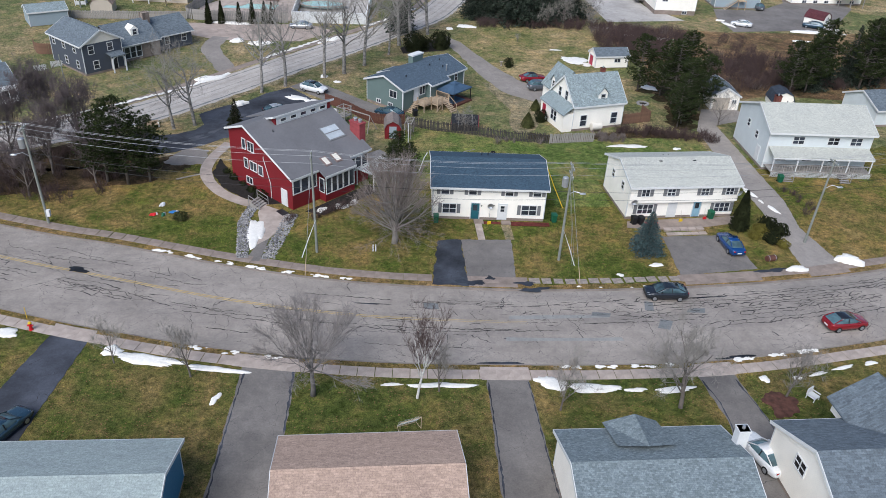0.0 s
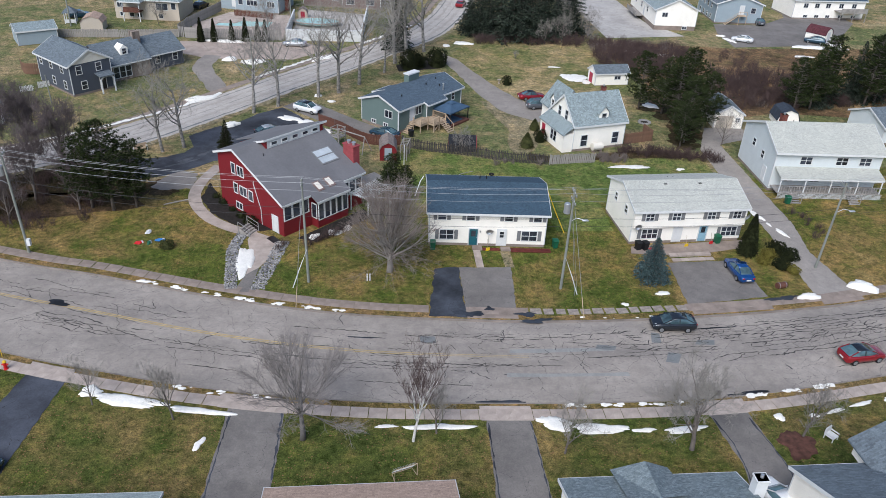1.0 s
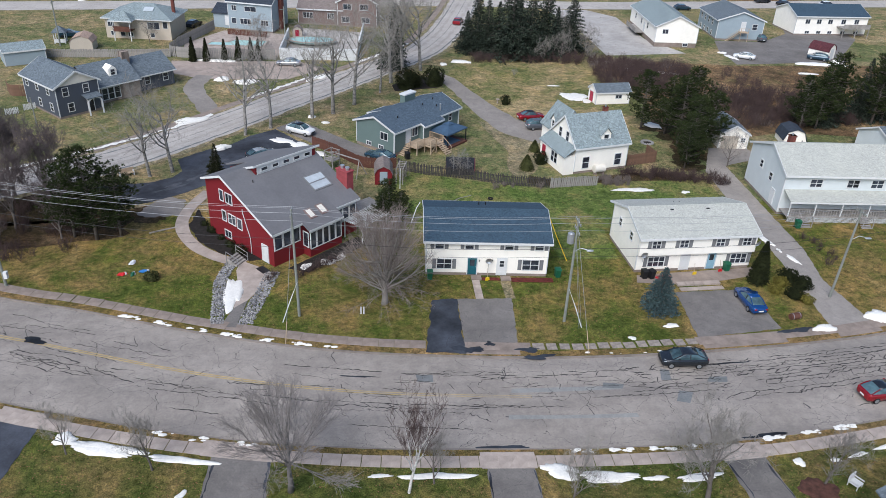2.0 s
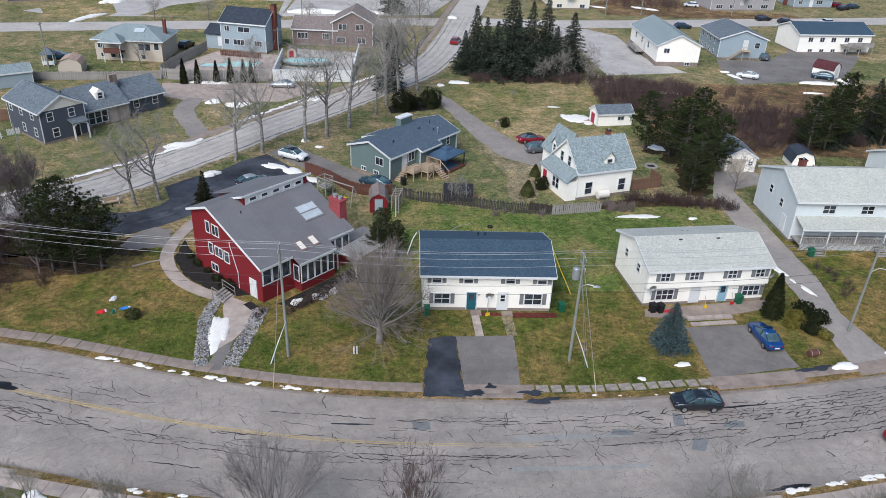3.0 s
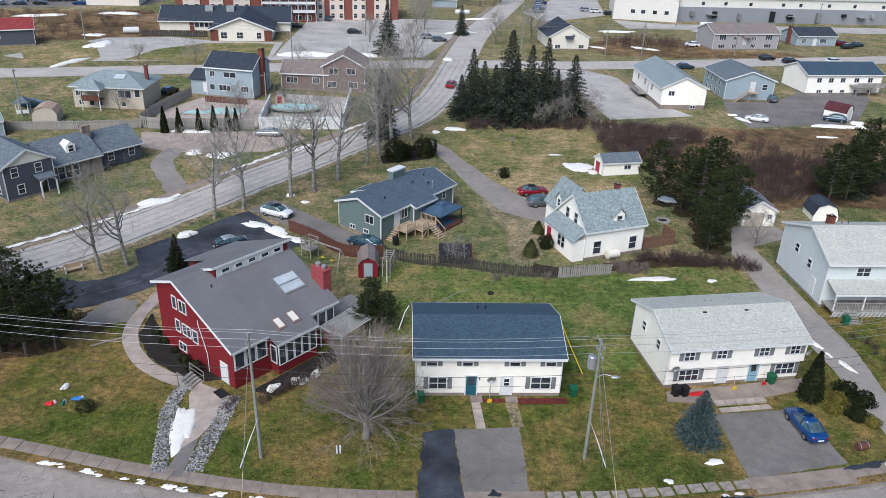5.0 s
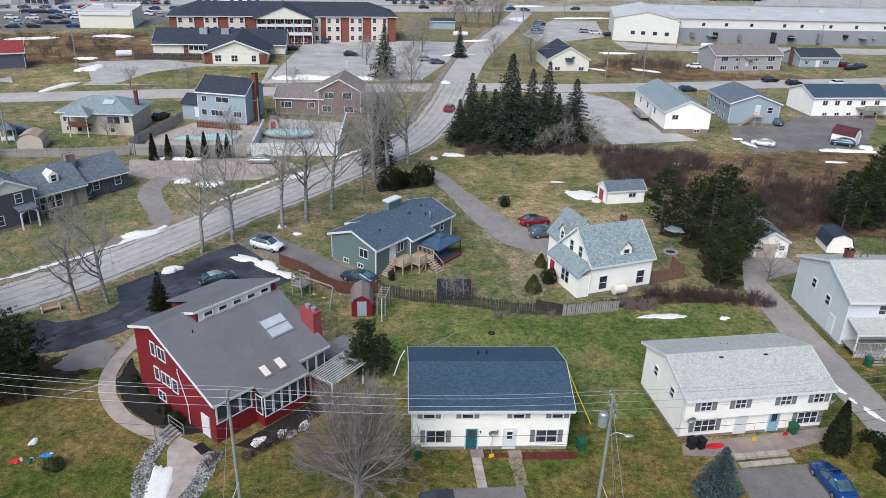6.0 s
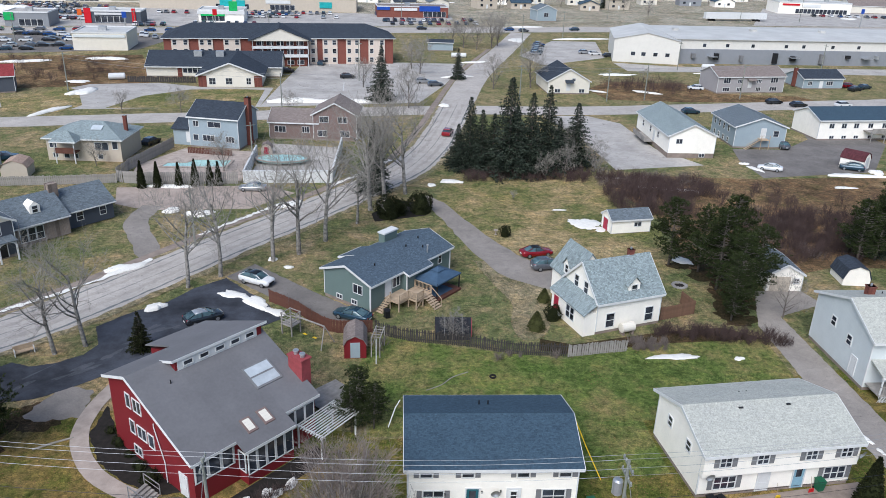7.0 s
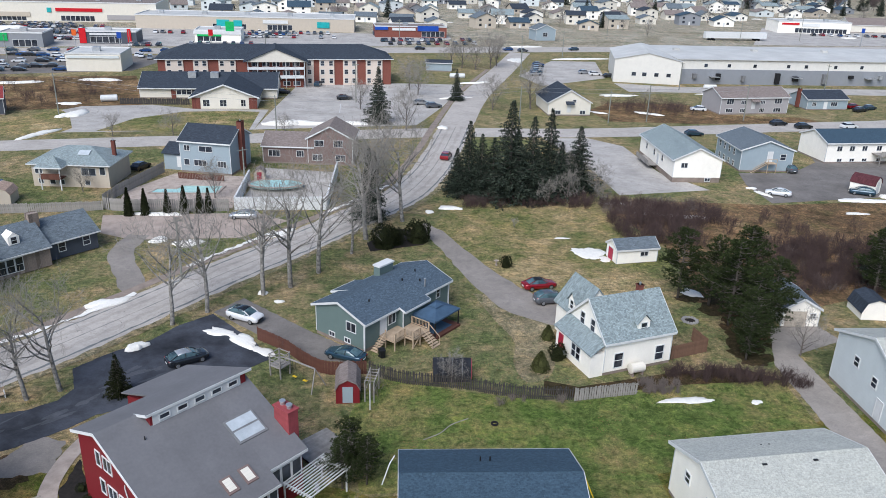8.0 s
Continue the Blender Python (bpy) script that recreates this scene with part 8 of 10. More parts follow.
for i, (x, y, sc) in enumerate(((46.6, 29.8, 0.62), (33, 165, 1.1), (44, 167, 1.45), (-3, 165, 0.9), (37, 100, 0.8), (33.5, 84.6, 0.7), (29.5, 83, 0.6), (40, 88, 0.75), (39.5, 84, 0.5), (35.5, 92, 0.9), (27, 91, 0.9))):
    plant("grey_tree%d" % (i % 2), "leafless greyish tree with fine twigs", "tree", x, y, lambda kd=i % 2: bare_tree(9, 80 + kd, 0.58, 5, 0.16, 0.14, (3, 4), 0.5, 1.0, 11, 0.009), BT, ("bark", "pale_twig"), sc, 41 * i, "leafless trees")
for i, (x, y, sc) in enumerate(((33.8, 240, 1.3), (38.2, 236, 1.2), (44.5, 241, 1.5), (47.5, 246, 1.4), (30, 243, 1.2), (12, 195, 1.1), (14, 186, 1.2), (-28, 88, 0.8), (-51, 91.5, 0.55), (-58, 133, 0.6), (-45, 133.5, 0.7), (-20, 133, 0.6), (80, 176, 0.5), (8, 140, 1.2), (0, 92, 1.1), (-1, 90, 1.2))):
    plant("grey_tree%d" % (i % 2), "leafless greyish tree with fine twigs", "tree", x, y, None, BT, ("bark", "pale_twig"), sc, 59 * i, "leafless trees")
TC = ("trunk", "crown")
for i, (x, y, ht, r) in enumerate(((16.4, 89.5, 13.6, 0.85), (18.4, 88.2, 11.6, 0.9), (23.1, 86.2, 17.8, 0.95), (27.0, 86.0, 15.2, 0.85), (30.4, 87.7, 16.2, 0.8), (37.0, 91.8, 12.2, 1.15), (14.4, 90.6, 8.4, 1.1), (20.8, 89.5, 10.6, 1.1), (33.2, 89.8, 9.8, 1.0), (25.0, 89.4, 12.0, 1.0))):
    t = plant("spruce%d" % (i % 3), "tall dark green spruce", "tree", x, y, lambda kd=i % 3: spruce_tree(15, 4.6, 90 + kd, 1.5, 0.5, 0.5), TC, ("bark", "spruce"), ht / 15, 67 * i, "spruces")
    t.scale = (1.22 * r * ht / 15, 1.22 * r * ht / 15, ht / 15)
for i, (x, y, ht) in enumerate(((67.5, 48.6, 8.5), (70.5, 47.6, 9.5), (73.5, 49.4, 9.0), (78.5, 50.4, 11.0), (82.0, 51.5, 12.0), (1.5, 148, 14), (-1.5, 76.5, 12), (24.6, 178.5, 9), (-12, 205 - 200 + 160, 0))):
    if ht:
        plant("spruce%d" % (i % 3), "dark green spruce beside the street", "tree", x, y, None, TC, ("bark", "spruce"), ht / 15, 31 * i, "spruces")
PINES = [(-36.6, 7.8, 11.6), (-34.2, 8.6, 8.8), (-39.2, 8.4, 9.8), (38.3, 45.3, 9.9), (44.0, 40.2, 12.3), (41.6, 37.5, 11.5), (45.8, 36.2, 9.5), (39.8, 29.2, 6.8), (40.9, 30.6, 8.0), (42.4, 33.4, 9.8), (41.5, 43.0, 9.5), (68.8, 46.0, 10.5), (65.4, 45.0, 9.6), (71.0, 47.5, 13.0), (80.2, 48.5, 13.0), (83.0, 50.0, 12.5), (86.0, 52.0, 12.0), (90.0, 56.0, 11.0)]
for i, (x, y, ht) in enumerate(PINES):
    plant("pine%d" % (i % 3), "dark green open-crowned pine", "tree", x, y, lambda kd=i % 3: pine_tree(11, 3.2, 100 + kd, 92, 0.16), TC, ("bark", "needle"), ht / 11, 83 * i, "pines")
plant("pine0", "young dark green pine beside the red house", "tree", -3.6, 11.6, None, TC, ("bark", "needle"), 0.56, 20)
plant("pine2", "young dark green pine beside the red house", "tree", -4.4, 10.2, None, TC, ("bark", "needle"), 0.46, 80)
plant("pine1", "young dark green pine beside the red house", "tree", -2.4, 10.6, None, TC, ("bark", "needle"), 0.46, 50)
plant("blue_spruce", "blue-grey spruce on the front lawn", "tree", 23.6, -7.4, lambda: spruce_tree(5.5, 2.35, 110, 1.7, 0.3, 0.7), TC, ("bark", "blue_spruce"), 0.93, 0)
plant("yard_spruce", "small dark conical spruce in the yard", "tree", -26.4, 25.4, lambda: spruce_tree(4.6, 1.4, 111, 1.3, 0.26), TC, ("bark", "cedar"), 1.0, 0)
plant("grey_tree0", "small bare sapling beside the dark shed", "tree", 6.4, 26.0, None, BT, ("bark", "pale_twig"), 0.42, 0, "leafless trees")
plant("grey_tree1", "small bare shrub on the meadow", "shrub", 21.6, 72.0, None, BT, ("bark", "pale_twig"), 0.2, 0, "leafless trees", name="shrub")
SB = ("core", "foliage")


def shrub(kind, label, x, y, rx_, ry_, rz_, mat_name, cone=False, count=420, size=0.16, scale=1.0, yaw=0.0, group=""):
    return plant(kind, label, "shrub", x, y, lambda: shrub_mesh(rx_, ry_, rz_, sum(map(ord, kind)), count, size, cone), SB, (mat_name, mat_name), scale, yaw, group, name="shrub")


shrub("tall_cedar", "tall dark columnar cedar by the duplex", 36.6, -2.2, 1.15, 1.15, 5.0, "cedar", True, 1500, 0.2)
for x, y, sc in ((39.3, -5.3, 1.0), (40.4, -1.6, 1.1), (37.6, -4.4, 0.8), (41.0, -3.4, 1.2), (38.9, -2.9, 0.9), (40.2, -6.4, 0.8)):
    if sc < 1:
        shrub("gold_mound", "low rounded yellow-green evergreen shrub", x, y, 0.85, 0.85, 1.0, "gold_shrub", False, 600, 0.14, sc, 40 * x, "garden shrubs")
    else:
        shrub("mound", "low rounded dark evergreen shrub", x, y, 0.95, 0.85, 1.0, "cedar", False, 600, 0.15, sc, 40 * x, "garden shrubs")
for x, y, sc in ((0.6, 64.4, 1.15), (2.2, 65.4, 0.8), (5.8, 66.4, 1.1)):
    if sc:
        shrub("big_bush", "large dark evergreen bush", x, y, 1.7, 1.7, 2.9, "cedar", False, 1100, 0.22, sc, 30 * x, "evergreen bushes")
shrub("clipped", "dark clipped evergreen bush on the grass", 17.5, 56.2, 0.8, 0.8, 1.6, "cedar", False, 600, 0.14)
for x, y, sc, cn in ((16.2, 28.2, 1.0, True), (18.6, 35.0, 0.8, True)):
    shrub("cone_yew", "conical green yew bush by the cottage", x, y, 1.1, 1.1, 2.2, "shrub", True, 900, 0.15, sc, 0, "cottage bushes")
shrub("round_yew", "round dark clipped yew by the cottage", 18.6, 30.4, 0.95, 0.95, 1.8, "cedar", False, 800, 0.14)
for i in range(5):
    shrub("bed_shrub", "low dark shrub in the mulch bed", -20.4 - i * 1.25, 4.5 + i * 1.7, 0.95, 0.95, 1.15, "cedar", False, 380, 0.15, (0.85, 0.6, 0.45, 0.7, 0.5)[i], 50 * i, "bed shrubs")
shrub("lawn_shrub", "small dark shrub on the lawn", -28.6, -0.9, 0.7, 0.7, 0.9, "shrub", False, 380, 0.16)
for i, (x, y) in enumerate(((-39.9, 78.9), (-37.4, 79.2), (-34.0, 79.6), (-31.4, 79.9), (-29.0, 80.1), (-27.6, 80.2))):
    shrub("row_cedar", "slim dark columnar cedar before the pool fence", x, y, 0.75, 0.75, 4.6, "cedar", True, 900, 0.22, 1.0 - 0.05 * (i % 3), 33 * i, "cedar row")
for x, y in ((-31, -38.0), (-27.5, -38.0), (-23, -38.0)):
    shrub("eave_bush", "dark bush behind the bungalow", x, y, 0.9, 0.6, 1.5, "cedar", False, 400, 0.15, 1.0, 30 * x, "bungalow bushes")


def thicket(label, spots, mat_name, seed, r=0.9, ht=1.6, stems=26):
    """A bank of leafless brush as one mass."""
    rng_ = random.Random(seed)
    m = Mesh()
    bush = [twig_mesh(r, ht, seed + k, stems) for k in range(3)]
    for x, y in spots:
        b_ = rng_.choice(bush)
        s_, a = rng_.uniform(0.7, 1.3), rng_.uniform(0, 6.283)
        ca, sa = math.cos(a) * s_, math.sin(a) * s_
        m.add([(x + px * ca - py * sa, y + px * sa + py * ca, pz * s_) for px, py, pz in b_.v], b_.f)
    return single("brush", m, M[mat_name], label, "brush", kind="stuff")


rng = random.Random(77)
thicket("reddish leafless hedge behind the lawn", [(29.5 + i * 0.33 + rng.uniform(-0.3, 0.3), 26.2 - i * 0.05 + rng.uniform(-1.0, 1.0)) for i in range(44)], "red_twig", 1, 0.8, 1.5)
thicket("leafless brush by the fence", [(rng.uniform(10, 18), rng.uniform(21.6, 22.8)) for _ in range(4)] + [(rng.uniform(26, 29), rng.uniform(23.0, 24.8)) for _ in range(8)], "twig", 2, 0.7, 1.0)


def scatter(n, x0, x1, y0, y1):
    return [(rng.uniform(x0, x1), rng.uniform(y0, y1)) for _ in range(n)]


thicket("brown leafless brush covering the bank", scatter(25, 46, 72, 62, 76) + scatter(160, 38, 50, 64, 83) + scatter(60, 48, 58, 72, 82) + scatter(40, 54, 66, 44, 60) + scatter(70, 78, 130, 50, 70), "red_twig", 3, 1.2, 2.1, 26)
thicket("dark purple-brown brush below the slope", scatter(190, 58, 77, 47, 64), "red_twig", 13, 1.2, 1.9, 32)
thicket("grey leafless brush on the slope", scatter(60, 38, 56, 78, 85) + scatter(40, 50, 90, 46, 66), "twig", 4, 1.1, 1.3, 20)
thicket("leafless brush on rough ground", scatter(60, 66, 90, 160, 177) + scatter(90, -130, -70, 165, 205), "red_twig", 5, 1.6, 2.4, 18)
thicket("leafless foundation shrubs", [(-13.6 + i * 0.55, -0.6 + i * 0.45) for i in range(9)] + [(-16.6, -1.2), (-16.0, -0.4)], "red_twig", 6, 0.6, 1.1)
thicket("reddish shrubs along the driveway", [(46.6 + rng.uniform(0, 2.5), 1.5 + i * 1.0) for i in range(7)], "red_twig", 7, 0.7, 0.9)
thicket("brush under the left trees", scatter(130, -62, -38, 3, 18), "red_twig", 8, 1.0, 1.5, 20)
thicket("dead weeds along the fence", scatter(16, 26, 30, 22.5, 25), "twig", 9, 0.5, 0.7)
thicket("brush beneath the spruces", scatter(110, 15, 44, 81.5, 87), "red_twig", 10, 1.0, 1.5, 24)

# ------------------------------------------------------------ snow left over
SNOW = [(-19.9, -3.7, 0.95, 3.0, 8, 0.1), (-12.9, 1.6, 0.7, 0.5, 40, 0.12), (-11.0, 2.6, 0.7, 0.35, 70, 0.12), (-10.4, 2.4, 0.8, 0.45, 20, 0.12), (-9.2, 3.5, 0.4, 0.8, -30, 0.1), (29.9, 21.5, 2.6, 0.6, 3, 0.07), (36.9, 20.8, 0.6, 0.4, 0, 0.06), (42.0, 7.2, 0.4, 1.5, 8, 0.1), (43.2, 2.6, 0.28, 1.3, 12, 0.1), (42.5, 4.7, 0.22, 0.5, 0, 0.08), (39.6, -11.2, 1.1, 0.6, 10, 0.35), (46.6, -9.4, 1.5, 1.0, 0, 0.5),
        (-18.9, 38.2, 0.8, 2.0, 62, 0.15), (-16.0, 36.0, 0.95, 2.4, 46, 0.2), (-13.5, 33.5, 0.7, 1.6, 44, 0.15), (-34.6, 46.2, 0.9, 1.8, -48, 0.3), (-32.6, 67.6, 1.4, 1.0, 20, 0.4), (-27.3, 35.0, 1.2, 0.7, 20, 0.5), (-13.0, 45.9, 0.55, 0.4, 0, 0.25), (-15.3, 48.6, 0.7, 0.5, 0, 0.3), (40.8, 46.6, 1.6, 1.0, -50, 0.08), (30.8, 61.0, 2.0, 2.6, 8, 0.08), (32.6, 58.6, 1.0, 1.0, 0, 0.06), (28.2, 67.2, 1.0, 0.4, 0, 0.06), (12.2, 81.8, 1.8, 0.9, -20, 0.35), (8.6, 79.8, 0.8, 0.6, 0, 0.3),
        (-15.2, 69.9, 3.2, 0.7, 52, 0.3), (-35.5, 79.4, 3.6, 0.9, 0, 0.3), (-33.4, 46.0, 3.2, 0.7, 42, 0.25), (-28.2, 66.2, 2.0, 1.3, 30, 0.4), (-29.5, -24.3, 1.0, 0.6, -10, 0.15), (-26.3, -25.5, 3.4, 0.6, -15, 0.14), (-20.2, -26.9, 2.4, 0.4, -10, 0.1), (-39.4, -21.6, 1.2, 0.6, -10, 0.1), (-40.0, -23.6, 0.6, 0.5, 0, 0.1), (-0.9, -29.3, 2.6, 0.34, 0, 0.1), (-5.2, -29.1, 1.0, 0.16, 3, 0.06), (8.6, -29.2, 1.5, 0.7, -12, 0.18), (12.2, -29.9, 2.6, 0.5, -5, 0.15), (15.8, -30.2, 0.9, 0.25, 0, 0.1), (19.3, -30.2, 1.9, 0.35, 4, 0.1),
        (27.9, -29.0, 0.5, 0.4, 0, 0.1), (31.0, -28.9, 0.4, 0.25, 0, 0.08), (33.2, -28.4, 0.9, 0.2, 12, 0.08), (36.0, -27.6, 1.2, 0.2, 12, 0.08), (39.0, -27.0, 0.6, 0.3, 10, 0.08), (24.0, -10.3, 0.8, 0.35, 0, 0.08), (19.4, -12.3, 0.35, 0.3, 0, 0.08), (-19.6, -30.6, 0.3, 0.7, -20, 0.08),
        (72.0, 93.0, 0.9, 0.7, 0, 0.2), (72.6, 89.5, 0.6, 2.2, 15, 0.2), (90.5, 85.0, 5.5, 1.1, -4, 0.3), (96.0, 87.0, 1.6, 1.3, 0, 0.4), (46.5, 78.5, 3.0, 0.6, -8, 0.2), (52.5, 76.8, 3.2, 0.9, -10, 0.25), (42, 84.0, 2.2, 0.5, -8, 0.15), (84, 78, 2.0, 0.6, 0, 0.15)]
rng = random.Random(31)
for i, (x, y, a, b, yaw_, ht) in enumerate(SNOW):
    single("snow_patch", blob(x, y, a, b, 0.02, ht, 200 + i, yaw_, 40, 0.34), M["snow"], "leftover patch of dirty white snow", "snow", group="snow patches", smooth=True)
m = Mesh()
for line, off, xa, xb, n in ((far_kerb, 0.45, -30, -9, 150), (near_kerb, -0.45, -26, -14, 30), (near_kerb, -0.4, 9, 20, 60), (near_kerb, -0.2, 26, 36, 110), (far_kerb, 0.5, 14, 26, 14)):
    for _ in range(n):
        x = rng.uniform(xa, xb)
        if math.sin(x * 1.9) < -0.1:
            continue
        r = rng.uniform(0.05, 0.26)
        m.dome(x, line(x) + off + rng.uniform(-0.22, 0.22), 0.0, r * 1.5, r * 0.7, r * 0.4, 8, 3, 0.3, rng)
single("kerb_snow", m, M["snow"], "small lumps of snow left along the kerbs", "snow", kind="stuff")
for ctrl, w_ in (([(-60, 22.5), (-53, 27.5), (-46, 33.2), (-40, 38.6), (-35, 43.9), (-31, 49)], 0.3), ([(-26.5, 57.3), (-22, 63.3), (-16, 71)], 0.35), ([(-9, 79), (-3, 87.2), (2, 95)], 0.35)):
    single("snow_bank", ribbon(ctrl, w_, 0.16, 0.6, 0.28, 41), M["snow"], "low bank of ploughed snow at the kerb", "snow")

# dark patches and seams in the road
for i, (x, u, a, b, yaw_) in enumerate(((-36.5, 0.6, 1.2, 0.42, -15), (4.7, 0.015, 1.9, 0.28, 0), (27, 0.02, 2.0, 0.25, 3), (-7, 0.72, 1.6, 0.1, -6), (27.5, 0.84, 1.8, 0.12, 4))):
    p = on_road(x, u)
    single("road_patch", blob(p[0], p[1], a, b, p[2] + 0.012, 0.006, 300 + i, yaw_, 30, 0.4), M["patch"], "dark tar patch in the road surface", "road patch", kind="structure")
single("manhole_cover", Mesh().tube([(0, 0, 0), (0, 0, 0.02)], [0.36, 0.36], 20), M["patch"], "round iron manhole cover in the road", "manhole", 5.6, -22.6, -0.09)
# aprons where the drives cross the kerb
for x0, x1, side in ((2.95, 8.0, "far"), (2.6, 6.9, "near"), (-18.9, -13.2, "near"), (21.9, 25.6, "near"), (26.0, 34.8, "far"), (40.6, 45.6, "far"), (-35.6, -31.6, "near")):
    line, sg = (far_kerb, 1) if side == "far" else (near_kerb, -1)
    m = Mesh()
    n = max(2, int((x1 - x0) / 1.0))
    for i in range(n + 1):
        x = x0 + (x1 - x0) * i / n
        y = line(x)
        m.v += [(x, y - sg * 0.05, -STEP + 0.02), (x, y + sg * 0.5, 0.035), (x, y + sg * 2.2, 0.045)]
    m.f = [(i * 3 + j, (i + 1) * 3 + j, (i + 1) * 3 + j + 1, i * 3 + j + 1) for i in range(n) for j in range(2)]
    single("drive_apron", m, M["old_concrete" if side == "far" else "concrete"], "worn concrete apron across the pavement", "driveway apron", kind="structure")

for i, (x, y, a, b, yaw_) in enumerate(((3.2, -13.7, 1.2, 0.55, -10), (8.9, -13.9, 1.0, 0.35, 8), (9.6, -15.0, 1.6, 0.3, 2), (36.6, -11.4, 1.5, 0.4, 12), (5.3, -12.9, 0.5, 0.3, 30))):
    single("tar_patch", blob(x, y, a, b, 0.058, 0.006, 820 + i, yaw_, 40, 0.6), M["patch"], "dark tar patch at the mouth of a drive", "tar patch", kind="structure")
# loose stones on the dark parking strip
rng = random.Random(55)
m = Mesh()
for _ in range(200):
    x, y = rng.uniform(-0.3, 3.2), rng.uniform(-14.0, -5.4)
    if x < 0.5 - (y + 5.3) * -0.13:
        continue
    r = rng.uniform(0.02, 0.05)
    m.dome(x, y, 0.025, r, r * rng.uniform(0.7, 1), r * 0.6, 5, 2, 0.2, rng)
single("loose_gravel", m, M["patch"], "loose grey stones on the dark parking strip", "gravel", kind="stuff")
bn = thing("wooden_bench", "small pale timber bench by the side street", "bench", -38.0, 25.3, 0, 32)
part("seat", Mesh().box(-1.0, -0.3, 0.38, 1.0, 0.25, 0.46), M["wood"], bn)
part("backrest", Mesh().box(-1.0, 0.24, 0.5, 1.0, 0.3, 1.0), M["wood"], bn)
for sx in (-0.9, 0.9):
    part("end_panel", Mesh().box(sx - 0.04, -0.3, 0, sx + 0.04, 0.3, 0.7), M["trim"], bn)
mk = thing("yard_sign", "two small white marker posts on the lawn", "sign", -6.7, -7.6, 0, 0)
for sx in (-0.14, 0.14):
    part("post", Mesh().box(sx - 0.06, -0.02, 0, sx + 0.06, 0.02, 0.85), M["trim"], mk)

# square-cut repairs in the road
for poly in ([(6.4, -19.3), (16.1, -19.2), (16.7, -23.3), (5.5, -23.2)], [(14.8, -18.7), (16.6, -19.0), (16.3, -19.6), (14.5, -19.4)], [(21.3, -20.0), (22.5, -20.3), (21.7, -21.7), (20.6, -21.4)],
             [(20.6, -16.9), (21.4, -17.1), (21.1, -18.6), (20.2, -18.5)], [(24.8, -18.2), (26.5, -18.2), (26.2, -19.0), (24.3, -18.9)], [(-1.9, -17.1), (-0.4, -17.2), (-0.4, -18.2), (-1.8, -18.1)]):
    m = Mesh()
    big = poly[0] == (6.4, -19.3)
    for px, py in poly:
        n_, f_ = near_kerb(px), far_kerb(px)
        m.v.append((px, py, on_road(px, (py - n_) / (f_ - n_))[2] + (0.003 if big else 0.004)))
    m.f = [(3, 2, 1, 0)]
    single("road_patch", m, M["road_pale" if big else "old_patch"], "square-cut asphalt repair in the road", "road patch", kind="structure")

# lighter grey streaks on the dark parking yard
rng = random.Random(88)
for i in range(26):
    f_ = rng.random()
    x, y = -37 + 18 * f_ + rng.uniform(-1.5, 1.5), 19.0 + 15 * f_ + rng.uniform(-1.5, 2.5)
    if (-34.5 < x < -30 and y > 22.5) or y > 36:
        continue
    single("dry_streak", blob(x, y, rng.uniform(0.6, 1.7), rng.uniform(0.12, 0.4), 0.034, 0.003, 700 + i, 40 + rng.uniform(-12, 12), 20, 0.6), M["fresh_pale"], "lighter grey streak on the dark asphalt", "stain", kind="structure")

for i, (x, y, a, b, yaw_) in enumerate(((-33.0, 14.0, 2.6, 2.0, 30),)):
    single("bare_patch", blob(x, y, a, b, 0.012, 0.004, 800 + i, yaw_, 60, 0.45), M["litter"], "dark brown patch on the lawn", "leaf litter", kind="structure")


# ------------------------------------------------------------ houses beyond the side street
h, size = house("slate-blue two-storey house with cream gable and arched porch", -53.4, 46.1, 46, 6.9, 10.4, 5.0, 1.9, "navy", "roof_grey", axis="y")
part("gable_panel", Mesh().add([(0.1, -0.06, 5.0), (6.8, -0.06, 5.0), (3.45, -0.06, 6.75), (0.1, -0.02, 5.0), (6.8, -0.02, 5.0), (3.45, -0.02, 6.75)], [(0, 1, 2), (0, 3, 4, 1), (1, 4, 5, 2), (2, 5, 3, 0)]), M["cream"], h)
for u, z in ((1.1, 3.4), (4.4, 3.4), (1.6, 0.9)):
    add_window(h, "f", u, z, 0.85, 1.25, size)
for u in (1.0, 4.2, 7.6):
    add_window(h, "l", u, 3.4, 0.8, 1.2, size)
for u in (4.4, 8.0):
    add_window(h, "l", u, 0.9, 0.8, 1.2, size)
add_door(h, "f", 4.7, 0.2, size, "black")
pw = Mesh()
for i in range(13):
    a, b = math.pi * i / 12, math.pi * (i + 1) / 12
    if i < 12:
        pw.beam((5.2 + 1.1 * math.cos(a), -1.5, 2.1 + 0.6 * math.sin(a)), (5.2 + 1.1 * math.cos(b), -1.5, 2.1 + 0.6 * math.sin(b)), 0.14, 0.2)
part("porch_arch", pw, M["trim"], h)
for x in (4.1, 6.3):
    part("porch_post", Mesh().box(x - 0.09, -1.6, 0, x + 0.09, -1.42, 2.2), M["trim"], h)
part("porch_roof", Mesh().slab([(3.9, -1.7, 2.8), (6.5, -1.7, 2.8), (6.5, 0, 3.1), (3.9, 0, 3.1)], 0.12), M["roof_grey"], h)
part("wing_wall", Mesh().along([(2.2, 0.1), (2.2, 3.1), (6.2, 5.6), (10.2, 3.1), (10.2, 0.1)][::-1], 6.9, 15.2), M["fieldstone"], h, "fieldstone-faced middle wing")
